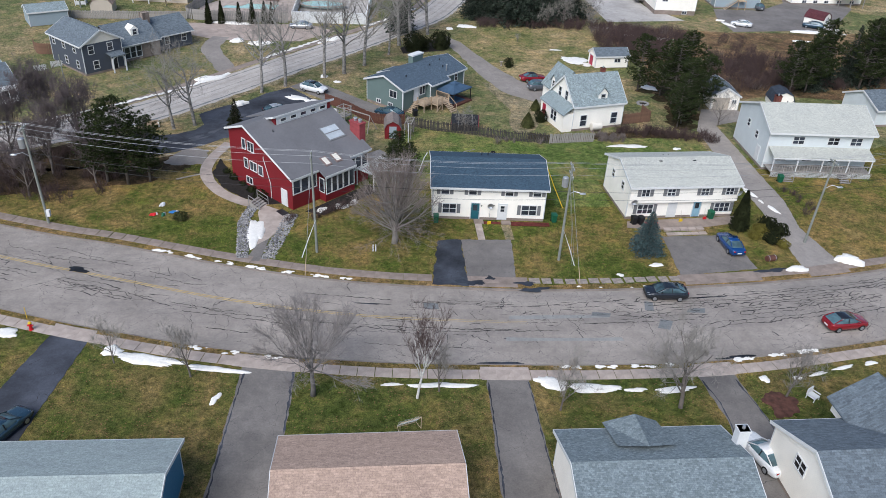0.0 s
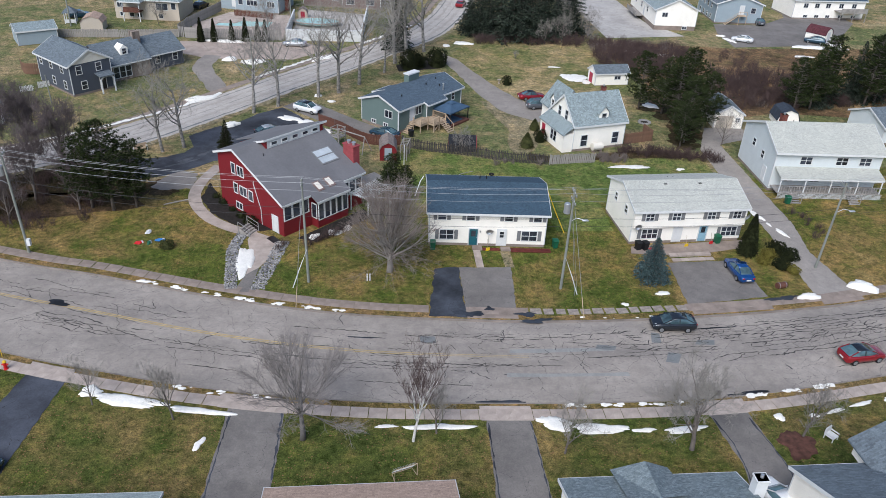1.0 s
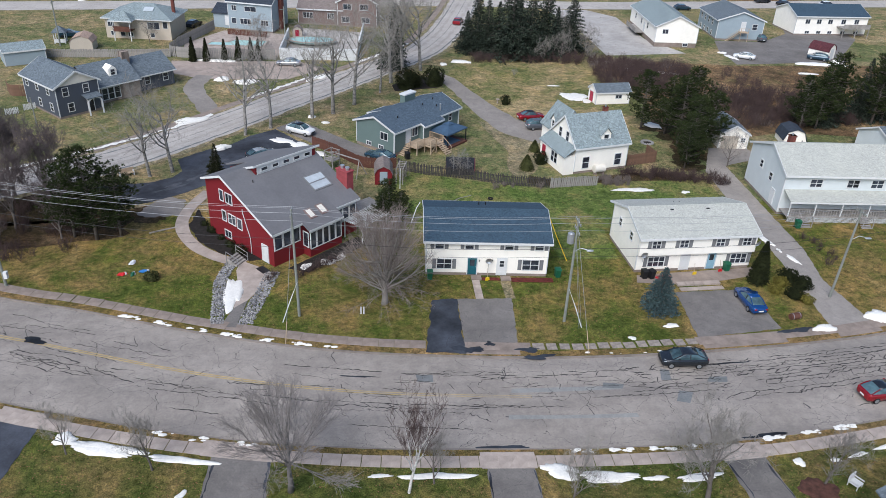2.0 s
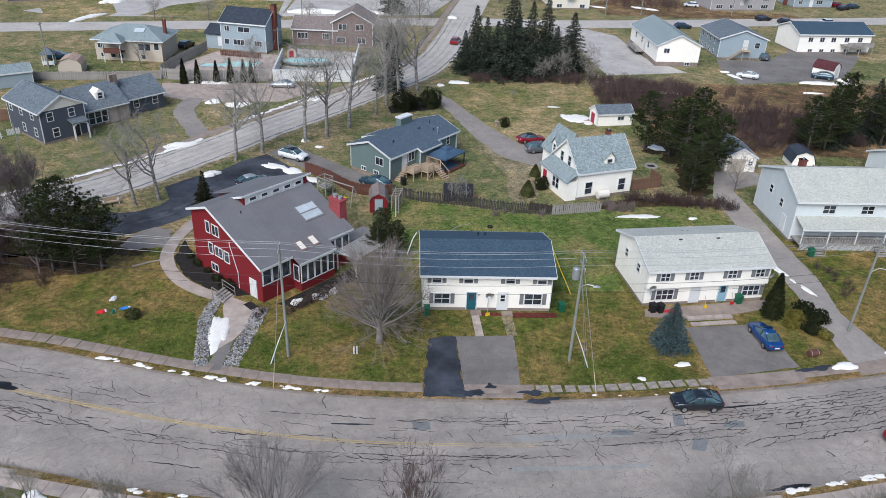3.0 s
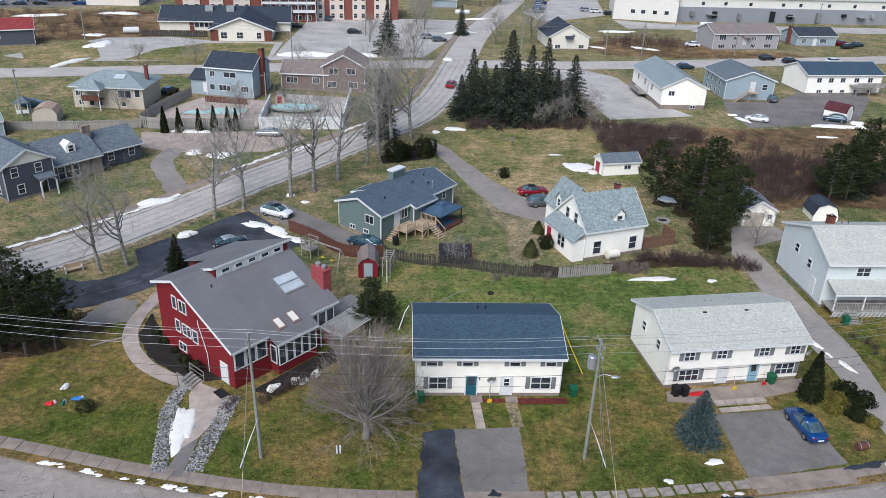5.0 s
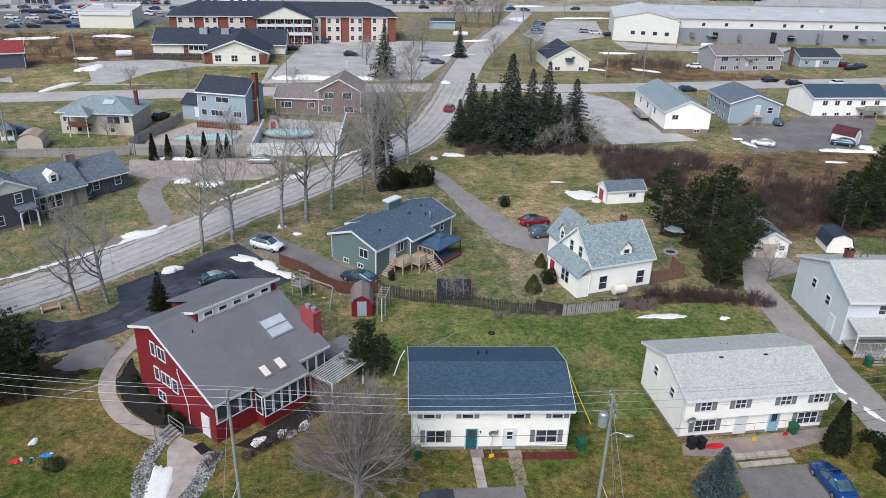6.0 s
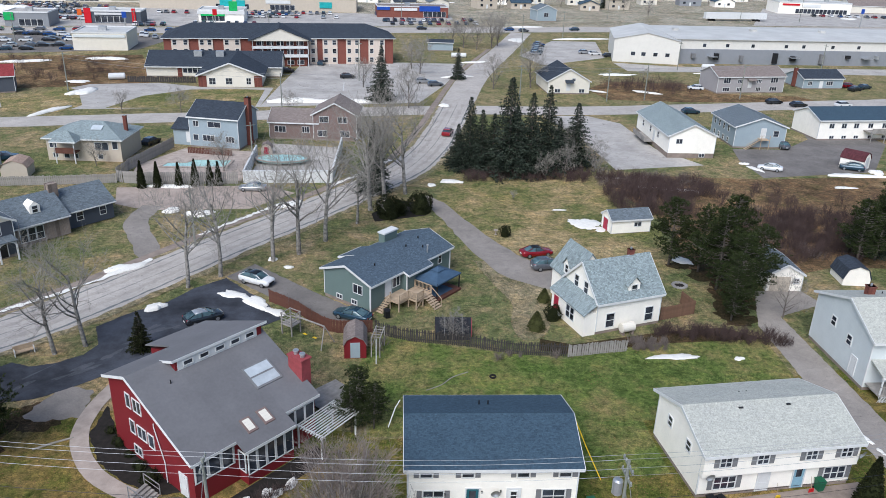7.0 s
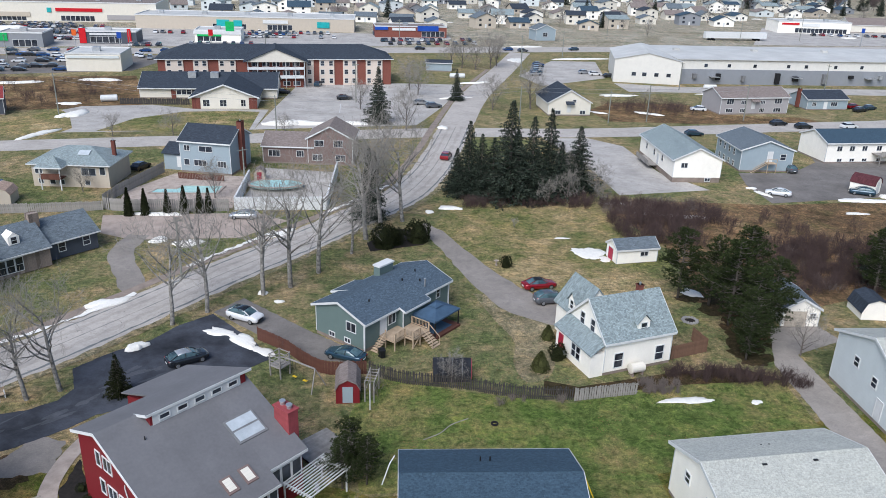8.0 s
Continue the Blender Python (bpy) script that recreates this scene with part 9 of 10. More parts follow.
part("wing_roof", Mesh().slab([(6.7, 1.7, 2.95), (15.3, 1.7, 2.95), (15.3, 6.2, 5.75), (6.7, 6.2, 5.75)], 0.14).slab([(6.7, 6.2, 5.75), (15.3, 6.2, 5.75), (15.3, 10.6, 3.0), (6.7, 10.6, 3.0)], 0.14), M["roof_grey"], h)
part("end_wing_wall", Mesh().along([(3.6, 0.1), (3.6, 2.9), (7.2, 5.0), (10.8, 2.9), (10.8, 0.1)][::-1], 15.2, 22.6), M["navy"], h)
part("end_wing_roof", Mesh().slab([(15.2, 3.1, 2.75), (22.9, 3.1, 2.75), (22.9, 7.2, 5.15), (15.2, 7.2, 5.15)], 0.14).slab([(15.2, 7.2, 5.15), (22.9, 7.2, 5.15), (22.9, 11.2, 2.8), (15.2, 11.2, 2.8)], 0.14), M["roof_grey"], h)
part("eave_trim", Mesh().box(6.7, 1.62, 2.72, 15.3, 1.7, 2.9).box(15.2, 3.02, 2.55, 22.9, 3.1, 2.72), M["trim"], h)
for u in (8.4, 9.5, 10.6):
    add_window(h, "f", u, 0.6, 0.9, 1.8, size, out=-2.2)
for u in (17.0, 20.5):
    add_window(h, "f", u, 1.1, 0.9, 1.2, size, 1, 2, out=-3.6)
part("dormer", Mesh().along([(10.6, 3.9), (10.6, 5.0), (11.3, 5.6), (12.0, 5.0), (12.0, 3.9)], 3.2, 5.0, "y"), M["white"], h)
add_window(h, "f", 10.95, 4.05, 0.7, 0.9, size, out=-3.2)
part("chimney", Mesh().box(14.6, 5.6, 4.6, 15.9, 6.8, 6.6), M["fieldstone"], h)

h, size = house("white house with grey roof and bay window", -70.5, 35.0, 42, 9.0, 8.0, 3.2, 1.8, "white", "roof_teal")
for u in (6.0, 7.2):
    add_window(h, "f", u, 0.9, 0.9, 1.5, size)

# three houses round the pools
h, size = house("blue-grey two-storey house with dark roof", -37.0, 104.3, -16, 10.2, 9.0, 6.2, 2.2, "bluegrey", "roof_black", axis="x")
for u, w_ in ((1.0, 1.0), (4.0, 2.6)):
    add_window(h, "f", u, 4.3, w_, 1.0, size, 2, 1)
for u, w_ in ((0.8, 1.0), (2.8, 2.4), (7.6, 1.6)):
    add_window(h, "f", u, 1.5, w_, 1.1, size, 3 if w_ > 1.2 else 1, 1)
part("wing_wall", Mesh().along([(1.0, 0), (1.0, 3.3), (4.0, 4.6), (7.0, 3.3), (7.0, 0)][::-1], -4.0, 0.0), M["bluegrey"], h)
part("wing_roof", Mesh().slab([(-4.3, 0.6, 3.25), (0, 0.6, 3.25), (0, 4.0, 4.75), (-4.3, 4.0, 4.75)], 0.14).slab([(-4.3, 4.0, 4.75), (0, 4.0, 4.75), (0, 7.4, 3.25), (-4.3, 7.4, 3.25)], 0.14), M["roof_black"], h)
add_door(h, "f", -1.2, 0.6, size, "trim", out=-1.0)
chimney(h, 10.5, 4.5, 0.2, 9.6, 0.9, 1.4)
h, size = house("brown split-level house with taupe roof", -22.4, 110.8, -6, 10.0, 9.0, 3.6, 1.8, "brown_s", "roof_taupe")
for u, w_ in ((1.2, 2.2), (6.8, 1.4)):
    add_window(h, "f", u, 1.5, w_, 1.2, size, 3, 1)
h, size = house("brown two-storey gabled house with taupe roof", -13.4, 109.6, -6, 9.0, 9.0, 5.4, 2.4, "brown_s", "roof_taupe", axis="y")
for u, z in ((1.4, 3.8), (5.2, 3.8), (1.0, 0.9), (5.6, 0.9)):
    add_window(h, "f", u, z, 1.8, 1.2, size, 2, 1)
h = thing("house", "tan hip-roofed bungalow with pale blue-grey roof", "house", -60.5, 95.2, 0, -6)
part("wall", Mesh().box(0, 0, 0, 13.5, 9.5, 4.2), M["tan"], h)
hip_roof(h, 0, 0, 13.5, 9.5, 4.2, 2.2, "roof_teal", 0.6)
hip_roof(h, 2.2, -2.4, 6.2, 0.5, 4.2, 1.6, "roof_teal", 0.4)
part("balcony", Mesh().box(2.4, -2.2, 1.9, 6.0, 0, 2.05).box(2.4, -2.2, 2.05, 6.0, -2.12, 2.95), M["stain"], h)
for x in (2.5, 5.9):
    part("balcony_post", Mesh().box(x - 0.08, -2.2, 0, x + 0.08, -2.04, 4.2), M["trim"], h)
for u, z, w_ in ((0.6, 2.4, 1.2), (8.8, 2.2, 2.4), (12.0, 2.4, 0.9), (1.0, 0.6, 0.8), (3.0, 0.5, 0.9), (4.6, 0.5, 0.9), (9.2, 0.5, 0.8)):
    add_window(h, "f", u, z, w_, 1.3 if z > 2 else 0.8, (13.5, 9.5), 2 if w_ > 1 else 1, 1)
part("skylight", Mesh().slab([(7.5, 2.0, 5.45), (9.5, 2.0, 5.45), (9.5, 3.2, 5.95), (7.5, 3.2, 5.95)], 0.1), M["skylight"], h)
chimney(h, 12.8, 5.0, 4.0, 7.4)

# swimming pools and their fences
def pool(label, pts, z):
    p = thing("swimming_pool", label, "swimming pool")
    part("water", flat(pts, z, 0.3), M["pool"], p)
    m = Mesh()
    for a, b in zip(pts, pts[1:] + pts[:1]):
        m.beam((a[0], a[1], z + 0.03), (b[0], b[1], z + 0.03), 0.5, 0.1)
    part("coping", m, M["concrete"], p)


paved("pool_deck", [(-43.2, 82.4), (-24.2, 82.4), (-24.6, 101), (-38, 103), (-44, 92)], "concrete", "concrete pool deck", "pool deck", 0.03)
paved("pool_deck", [(-23.4, 82.4), (-8.8, 82.2), (-7.8, 104), (-22, 107)], "lot", "paved yard behind a white wall", "yard", 0.03)
pool("pale turquoise swimming pool", [(-39.8, 90.5), (-28.0, 90.2), (-27.4, 94.8), (-34.5, 95.2), (-35.5, 93.2), (-39.0, 93.2)], 0.1)
pool("round covered swimming pool with blue rim", [(-23.0 + 4.9 + 4.9 * math.cos(a * 0.3927), 93.5 + 2.7 * math.sin(a * 0.3927)) for a in range(16)], 0.9)
fence_run([(-44.6, 88.2), (-43.4, 81.5), (-24.3, 80.9)], 2.1, "grey_wood", "tall grey board fence round the pool", 0.3, 0.03, 0.05, seed=12, lean=0.01, rails=False)
fence_run([(-44.6, 88.2), (-40.0, 104.0)], 2.1, "grey_wood", "tall grey board fence round the pool", 0.3, 0.03, 0.05, seed=13, lean=0.01, rails=False)
fence_run([(-62.1, 47.8), (-60.4, 48.7)], 1.0, "trim", "short white picket fence beside the slate house", 0.2, 0.05, 0.03, seed=31, lean=0.01)
fence_run([(-60.2, 50.0), (-58.7, 51.1)], 1.0, "trim", "short white picket fence beside the slate house", 0.2, 0.05, 0.03, seed=32, lean=0.01)
fence_run([(-66.3, 59.3), (-64.5, 56.9), (-60.6, 57.3)], 1.9, "cedar_board", "dark brown board fence behind the slate house", 0.32, 0.02, 0.03, seed=33, lean=0.01, rails=False)
single("yard_post", Mesh().tube([(0, 0, -0.1), (-0.05, 0, 2.3), (-0.1, 0, 4.6)], [0.1, 0.09, 0.08], 9), M["pole"], "short grey wooden post on the lawn", "post", -55.7, 42.9)
h, size = house("dark blue bungalow with grey roof and white bay window", -66.2, 28.7, 40, 9.0, 8.0, 2.9, 1.9, "navy", "roof_grey")
part("bay", Mesh().box(5.4, -0.9, 0.45, 8.6, 0.02, 1.0).box(5.4, -0.9, 2.3, 8.6, 0.02, 2.6), M["trim"], h)
part("bay_glass", Mesh().box(5.5, -0.82, 1.0, 8.5, 0.0, 2.3), M["glass"], h)
for x in (5.4, 6.43, 7.46, 8.48):
    part("mullion", Mesh().box(x, -0.9, 1.0, x + 0.12, -0.78, 2.3), M["trim"], h)
fence_run([(-70, 79.5), (-56, 80.4), (-44.5, 81.6)], 1.6, "grey_wood", "grey board fence behind the slate house", 0.3, 0.03, 0.05, seed=14, lean=0.01, rails=False)
fence_run([(-36.5, 99.8), (-27.8, 97.6)], 1.2, "stain", "red-brown deck fence by the pool", 0.3, 0.03, 0.03, seed=15, lean=0.01, rails=False)
w_ = thing("yard_wall", "white painted retaining wall round the yard", "wall", kind="structure")
part("wall", Mesh().box(-23.6, 81.4, 0, -8.6, 81.8, 2.2), M["trim"], w_)
part("wall", Mesh().beam((-23.6, 81.6, 1.1), (-23.4, 98, 1.1), 0.3, 2.2), M["trim"], w_)
part("wall", Mesh().beam((-8.6, 81.6, 1.1), (-7.4, 104, 1.1), 0.3, 2.2), M["trim"], w_)
barrel_shed("small red-trimmed pool shed", -22.6, 98.0, 0, 2.0, 2.0, "tan", "roof_taupe", 2.4, "door_red")

# houses right of the spruces
h, size = house("white bungalow with pale grey roof and raised basement", 57.6, 97.2, -2, 9.6, 21.0, 4.6, 2.2, "white", "roof_teal", axis="y", base=1.0)
add_window(h, "f", 1.5, 3.0, 1.2, 0.9, size, 2, 1)
add_window(h, "f", 6.6, 0.3, 1.0, 0.6, size, 2, 1)
for u in (4.0, 9.0, 14.0):
    add_window(h, "l", u, 2.6, 0.9, 1.1, size)
add_door(h, "l", 11.5, 1.2, size, "trim")
part("deck", Mesh().box(-2.0, 9.0, 0.9, 0, 17.0, 1.05).box(-2.0, 9.0, 1.05, -1.92, 17.0, 1.9), M["grey_wood"], h)
h, size = house("blue-grey house with grey roof and rear stairs", 75.0, 104.8, -3, 11.0, 13.0, 4.6, 1.9, "bluegrey", "roof_grey", axis="y")
add_door(h, "f", 5.6, 2.2, size, "trim")
add_window(h, "f", 8.3, 2.6, 1.1, 1.2, size)
for u in (1.5, 4.0, 6.5, 9.0):
    add_window(h, "l", u, 2.8, 0.8, 1.2, size)
    add_window(h, "l", u + 0.3, 0.5, 0.8, 1.0, size)
for i in range(9):
    part("step", Mesh().box(2.2 + 0.33 * i, -1.3, 0.24 * i, 2.56 + 0.33 * i, -0.2, 0.24 * i + 0.06), M["wood"], h)
part("landing", Mesh().box(5.2, -1.5, 2.05, 7.0, 0, 2.2), M["wood"], h)
part("stair_rail", Mesh().beam((2.2, -1.3, 0.9), (5.2, -1.3, 3.1), 0.06).beam((5.2, -1.5, 3.1), (7.0, -1.5, 3.1), 0.06).beam((7.0, -1.5, 0), (7.0, -1.5, 3.1), 0.1).beam((5.2, -1.5, 0), (5.2, -1.5, 3.1), 0.1), M["wood"], h)
h, size = house("white long bungalow with blue-grey roof and raised deck", 97.5, 111.2, 3, 19.0, 10.0, 4.6, 1.8, "white", "roof_navy", axis="x")
for u in (2.5, 5.5, 8.5, 12.0, 15.5):
    add_window(h, "f", u, 2.8, 1.1, 1.0, size, 2, 1)
    add_window(h, "f", u + 0.5, 0.4, 1.0, 0.6, size, 2, 1)
part("deck", Mesh().box(11.0, -3.0, 2.2, 18.0, 0, 2.35).box(11.0, -3.0, 2.35, 18.0, -2.9, 3.3), M["grey_wood"], h)
for x in (11.1, 14.5, 17.9):
    part("deck_post", Mesh().box(x - 0.07, -2.95, 0, x + 0.07, -2.8, 2.2), M["grey_wood"], h)

# houses along the cross street
h, size = house("white bungalow with dark roof and red front door", 47.0, 158.6, 1, 11.6, 14.0, 3.6, 3.2, "cream", "roof_black", axis="y")
add_door(h, "f", 5.2, 0.9, size, "trim")
for u in (2.0, 8.8):
    add_window(h, "f", u, 0.5, 1.4, 0.9, size, 2, 1)
add_window(h, "f", 6.6, 3.6, 0.9, 0.7, size)
part("porch_roof", Mesh().slab([(4.6, -1.2, 3.3), (6.9, -1.2, 3.3), (6.9, 0, 3.9), (4.6, 0, 3.9)], 0.14), M["roof_black"], h)
h, size = house("taupe split-level bungalow with grey-brown roof", 96.4, 161.6, 6, 21.0, 10.0, 4.8, 2.0, "taupe_s", "roof_taupe")
for u, w_ in ((1.8, 2.0), (6.2, 1.4), (12.2, 1.4), (16.6, 2.2)):
    add_window(h, "f", u, 3.0, w_, 1.4 if w_ > 1.8 else 0.9, size, 3, 1)
    add_window(h, "f", u, 0.7, w_, 1.0, size, 3, 1)
add_door(h, "f", 9.6, 1.6, size, "trim")
part("porch_roof", Mesh().slab([(9.0, -1.4, 3.9), (11.4, -1.4, 3.9), (11.4, 0, 4.4), (9.0, 0, 4.4)], 0.14), M["roof_taupe"], h)
h, size = house("pale blue bungalow with charcoal roof", 126.5, 169.5, 4, 13.0, 9.0, 3.2, 1.8, "bluegrey", "roof_black")
for u, w_ in ((1.6, 1.2), (7.6, 2.0)):
    add_window(h, "f", u, 1.2, w_, 1.1, size, 3, 1)
add_door(h, "f", 5.4, 0.3, size, "trim")
chimney(h, -0.5, 4.0, 0.2, 5.6, 0.9, 0.9)
h, size = house("dark blue house with red roof", -99.5, 150.0, 20, 11.0, 9.0, 4.2, 2.0, "navy", "roof_red")
add_window(h, "f", 2.0, 2.0, 1.2, 1.2, size)
h, size = house("grey-green cabin with flat roof by the street", 20.0, 232.0, -5, 9.0, 6.0, 3.0, 0.6, "bluegrey", "roof_black")

# ------------------------------------------------------------ the brick hotel and the hall in front of it
h = thing("hotel", "three-storey brick hotel with cream bays and dark roof", "hotel", -62.6, 196.2, 0, 6.3)
HW, HD, HH = 69.6, 16.0, 8.0
part("wall", Mesh().box(0, 0, 0, HW, HD, HH), M["brick"], h)
hip_roof(h, 0, 0, HW, HD, HH, 3.5, "roof_black", 0.8)
for bx, bw in ((2.2, 5.1), (10.1, 4.2), (17.4, 5.0), (43.2, 2.4), (47.3, 4.6), (54.6, 4.4), (61.7, 5.2)):
    part("bay", Mesh().box(bx, -0.35, 0, bx + bw, 0, HH), M["beige"], h)
    for z in (0.7, 3.4, 6.0):
        for du in (0.45, bw - 1.5) if bw > 3 else (0.6,):
            add_window(h, "f", bx + du, z, 1.05, 1.35, (HW, HD), 1, 2, out=0.36)
part("entrance_block", Mesh().box(26.4, -4.0, 0, 42.2, 0, HH), M["brick"], h)
part("balcony", Mesh().box(25.9, -5.2, 2.9, 42.7, -4.0, 3.1).box(25.9, -5.2, 3.1, 42.7, -5.1, 3.8).box(25.9, -5.2, 5.5, 42.7, -4.0, 5.7).box(25.9, -5.2, 5.7, 42.7, -5.1, 6.3), M["trim"], h)
for i in range(7):
    part("balcony_post", Mesh().box(26.0 + i * 2.75, -5.2, 0, 26.2 + i * 2.75, -5.0, HH - 0.2), M["trim"], h)
part("pediment", Mesh().along([(25.2, HH - 0.2), (34.3, HH + 3.5), (43.4, HH - 0.2)], -5.6, -4.9, "y"), M["cream"], h)
part("gable_roof", Mesh().slab([(24.8, -6.0, HH - 0.1), (34.3, -6.0, HH + 3.75), (34.3, 8.0, HH + 3.75), (24.8, 8.0, HH - 0.1)], 0.2).slab([(34.3, -6.0, HH + 3.75), (43.8, -6.0, HH - 0.1), (43.8, 8.0, HH - 0.1), (34.3, 8.0, HH + 3.75)], 0.2), M["roof_black"], h)
for i in range(5):
    for z in (0.6, 3.7, 6.4):
        add_window(h, "f", 27.3 + i * 3.0, z, 1.9, 1.25, (HW, HD), 2, 1, out=4.0)
h, size = house("low hall with dark roof and a cream gabled front", -63.2, 176.5, 2, 37.0, 14.0, 3.2, 3.0, "cream", "roof_black", axis="x", over=0.8)
part("brick_pier", Mesh().box(8.4, -0.2, 0, 9.6, 0.0, 3.0), M["brick"], h)
for i in range(5):
    add_window(h, "f", 9.9 + i * 1.35, 1.2, 1.1, 1.3, size, 1, 1)
part("front_wall", Mesh().along([(16.2, 0), (16.2, 3.2), (24.4, 6.2), (32.6, 3.2), (32.6, 0)], -13.6, 4.0, "y"), M["cream"], h)
part("front_roof", Mesh().slab([(15.4, -14.3, 3.05), (24.4, -14.3, 6.45), (24.4, 7.0, 6.45), (15.4, 7.0, 3.05)], 0.2).slab([(24.4, -14.3, 6.45), (33.4, -14.3, 3.05), (33.4, 7.0, 3.05), (24.4, 7.0, 6.45)], 0.2), M["roof_black"], h)
part("rake_board", Mesh().beam((15.4, -14.32, 2.9), (24.4, -14.32, 6.3), 0.06, 0.35).beam((24.4, -14.32, 6.3), (33.4, -14.32, 2.9), 0.06, 0.35), M["trim"], h)
part("brick_corner", Mesh().box(16.1, -13.7, 0, 18.2, -13.4, 2.9).box(30.6, -13.7, 0, 32.7, -13.4, 2.9), M["brick"], h)
for u in (18.9, 23.2, 28.6):
    add_window(h, "f", u, 0.7, 1.6 if u < 28 else 1.1, 1.6, size, 2, 2, out=13.6)
for x in (12.5, 18.6):
    part("roof_unit", Mesh().box(x, 4.0, 4.6, x + 2.2, 6.0, 6.6), M["metal"], h)
fence_run([(-66, 168.5), (-48, 168.5)], 1.6, "dark_wood", "dark hedge-like fence before the hall", 0.6, 0.05, 0.2, seed=22, rails=False)

# ------------------------------------------------------------ the long warehouse
h = thing("warehouse", "long white-roofed warehouse with grey lower wall", "warehouse", 82.5, 216.3, 0, 0.4)
eb = thing("warehouse", "white gable-ended warehouse block", "warehouse", 82.6, 215.2, 0, -14)
part("wall", Mesh().along([(0, 0), (0, 7.6), (11, 9.9), (22.0, 7.6), (22.0, 0)], 0, 30.0, "y"), M["offwhite"], eb)
part("roof", Mesh().slab([(-0.3, -0.3, 7.75), (11, -0.3, 10.1), (11, 30.2, 10.1), (-0.3, 30.2, 7.75)], 0.12).slab([(11, -0.3, 10.1), (22.3, -0.3, 7.75), (22.3, 30.2, 7.75), (11, 30.2, 10.1)], 0.12), M["roof_white"], eb)
for u in (6.0, 9.5, 13.5, 17.5):
    add_window(eb, "f", u, 2.4, 1.4, 1.2, (21.5, 34), 1, 1)
part("long_wall", Mesh().box(21.0, -4.0, 0, 175, 34, 5.0), M["grey_s"], h)
part("upper_wall", Mesh().box(21.0, -3.6, 5.0, 175, 34, 8.3), M["offwhite"], h)
part("long_roof", Mesh().slab([(20.9, -4.2, 8.3), (175.2, -4.2, 8.3), (175.2, 15, 9.0), (20.9, 15, 9.0)], 0.14).slab([(20.9, 15, 9.0), (175.2, 15, 9.0), (175.2, 34.4, 8.3), (20.9, 34.4, 8.3)], 0.14), M["roof_white"], h)
rng = random.Random(19)
for i in range(15):
    x = 26 + i * 9.6 + rng.uniform(-2, 2)
    part("wall_unit", Mesh().box(x, -5.2, rng.uniform(0.5, 2.6), x + rng.uniform(0.8, 1.8), -4.0, rng.uniform(3.0, 4.2)), M[rng.choice(["black", "shutter", "metal"])], h)
    add_window(h, "f", x + 4.0, 5.7, 1.2, 1.1, (175, 40), 1, 1, out=3.6)
    if i % 3 == 0:
        part("door_canopy", Mesh().box(x + 6.0, -6.2, 2.6, x + 9.0, -4.0, 2.8), M["metal"], h)
        part("roof_unit", Mesh().box(x, 14.0, 8.6, x + 2.0, 16.0, 9.7), M["roof_white"], h)
single("gas_tank", Mesh().tube([(-2.2, 0, 0.7), (-2.0, 0, 0.7), (2.0, 0, 0.7), (2.2, 0, 0.7)], [0.3, 0.7, 0.7, 0.3], 14), M["trim"], "white propane tank beside the warehouse", "gas tank", 112, 203.5)
single("gas_tank", Mesh().tube([(-2.6, 0, 0.8), (-2.4, 0, 0.8), (2.4, 0, 0.8), (2.6, 0, 0.8)], [0.4, 0.8, 0.8, 0.4], 14), M["trim"], "white propane tank by the street", "gas tank", 29.5, 218)
single("gas_tank", Mesh().tube([(-2.2, 0, 0.9), (-2.0, 0, 0.9), (2.0, 0, 0.9), (2.2, 0, 0.9)], [0.4, 0.9, 0.9, 0.4], 14), M["trim"], "white tank lying on rough ground", "gas tank", -70, 172, 0, 15)

# ------------------------------------------------------------ shops along the main street
def shop(label, x, y, yaw, w, d, ht, wall, roof="roof_white", bands=(), glazing=(), category="shop"):
    """A flat-roofed shop: walls, parapet, roof deck, sign panels, glazed front."""
    s = thing("shop", label, category, x, y, 0, yaw)
    part("wall", Mesh().box(0, 0, 0, w, d, ht), M[wall], s)
    part("parapet", Mesh().box(-0.15, -0.15, ht, w + 0.15, 0.2, ht + 0.5).box(-0.15, d - 0.2, ht, w + 0.15, d + 0.15, ht + 0.5).box(-0.15, 0.2, ht, 0.2, d - 0.2, ht + 0.5).box(w - 0.2, 0.2, ht, w + 0.15, d - 0.2, ht + 0.5), M["trim"], s)
    part("roof", Mesh().box(0.2, 0.2, ht, w - 0.2, d - 0.2, ht + 0.15), M[roof], s)
    for u0, u1, z0, z1, mm in bands:
        part("sign_panel", Mesh().box(u0, -0.35, z0, u1, -0.02, z1), M[mm], s)
    for u0, u1 in glazing:
        n = max(1, int((u1 - u0) / 2.2))
        for i in range(n):
            add_window(s, "f", u0 + (u1 - u0) * i / n + 0.1, 0.4, (u1 - u0) / n - 0.25, 2.4, (w, d), 1, 1)
    for k_ in range(max(1, int(w / 18))):
        part("roof_unit", Mesh().box(w * (k_ + 0.4) / max(1, int(w / 18)), d * 0.4, ht, w * (k_ + 0.4) / max(1, int(w / 18)) + 2.4, d * 0.4 + 2.0, ht + 1.5), M["metal"], s)
    return s


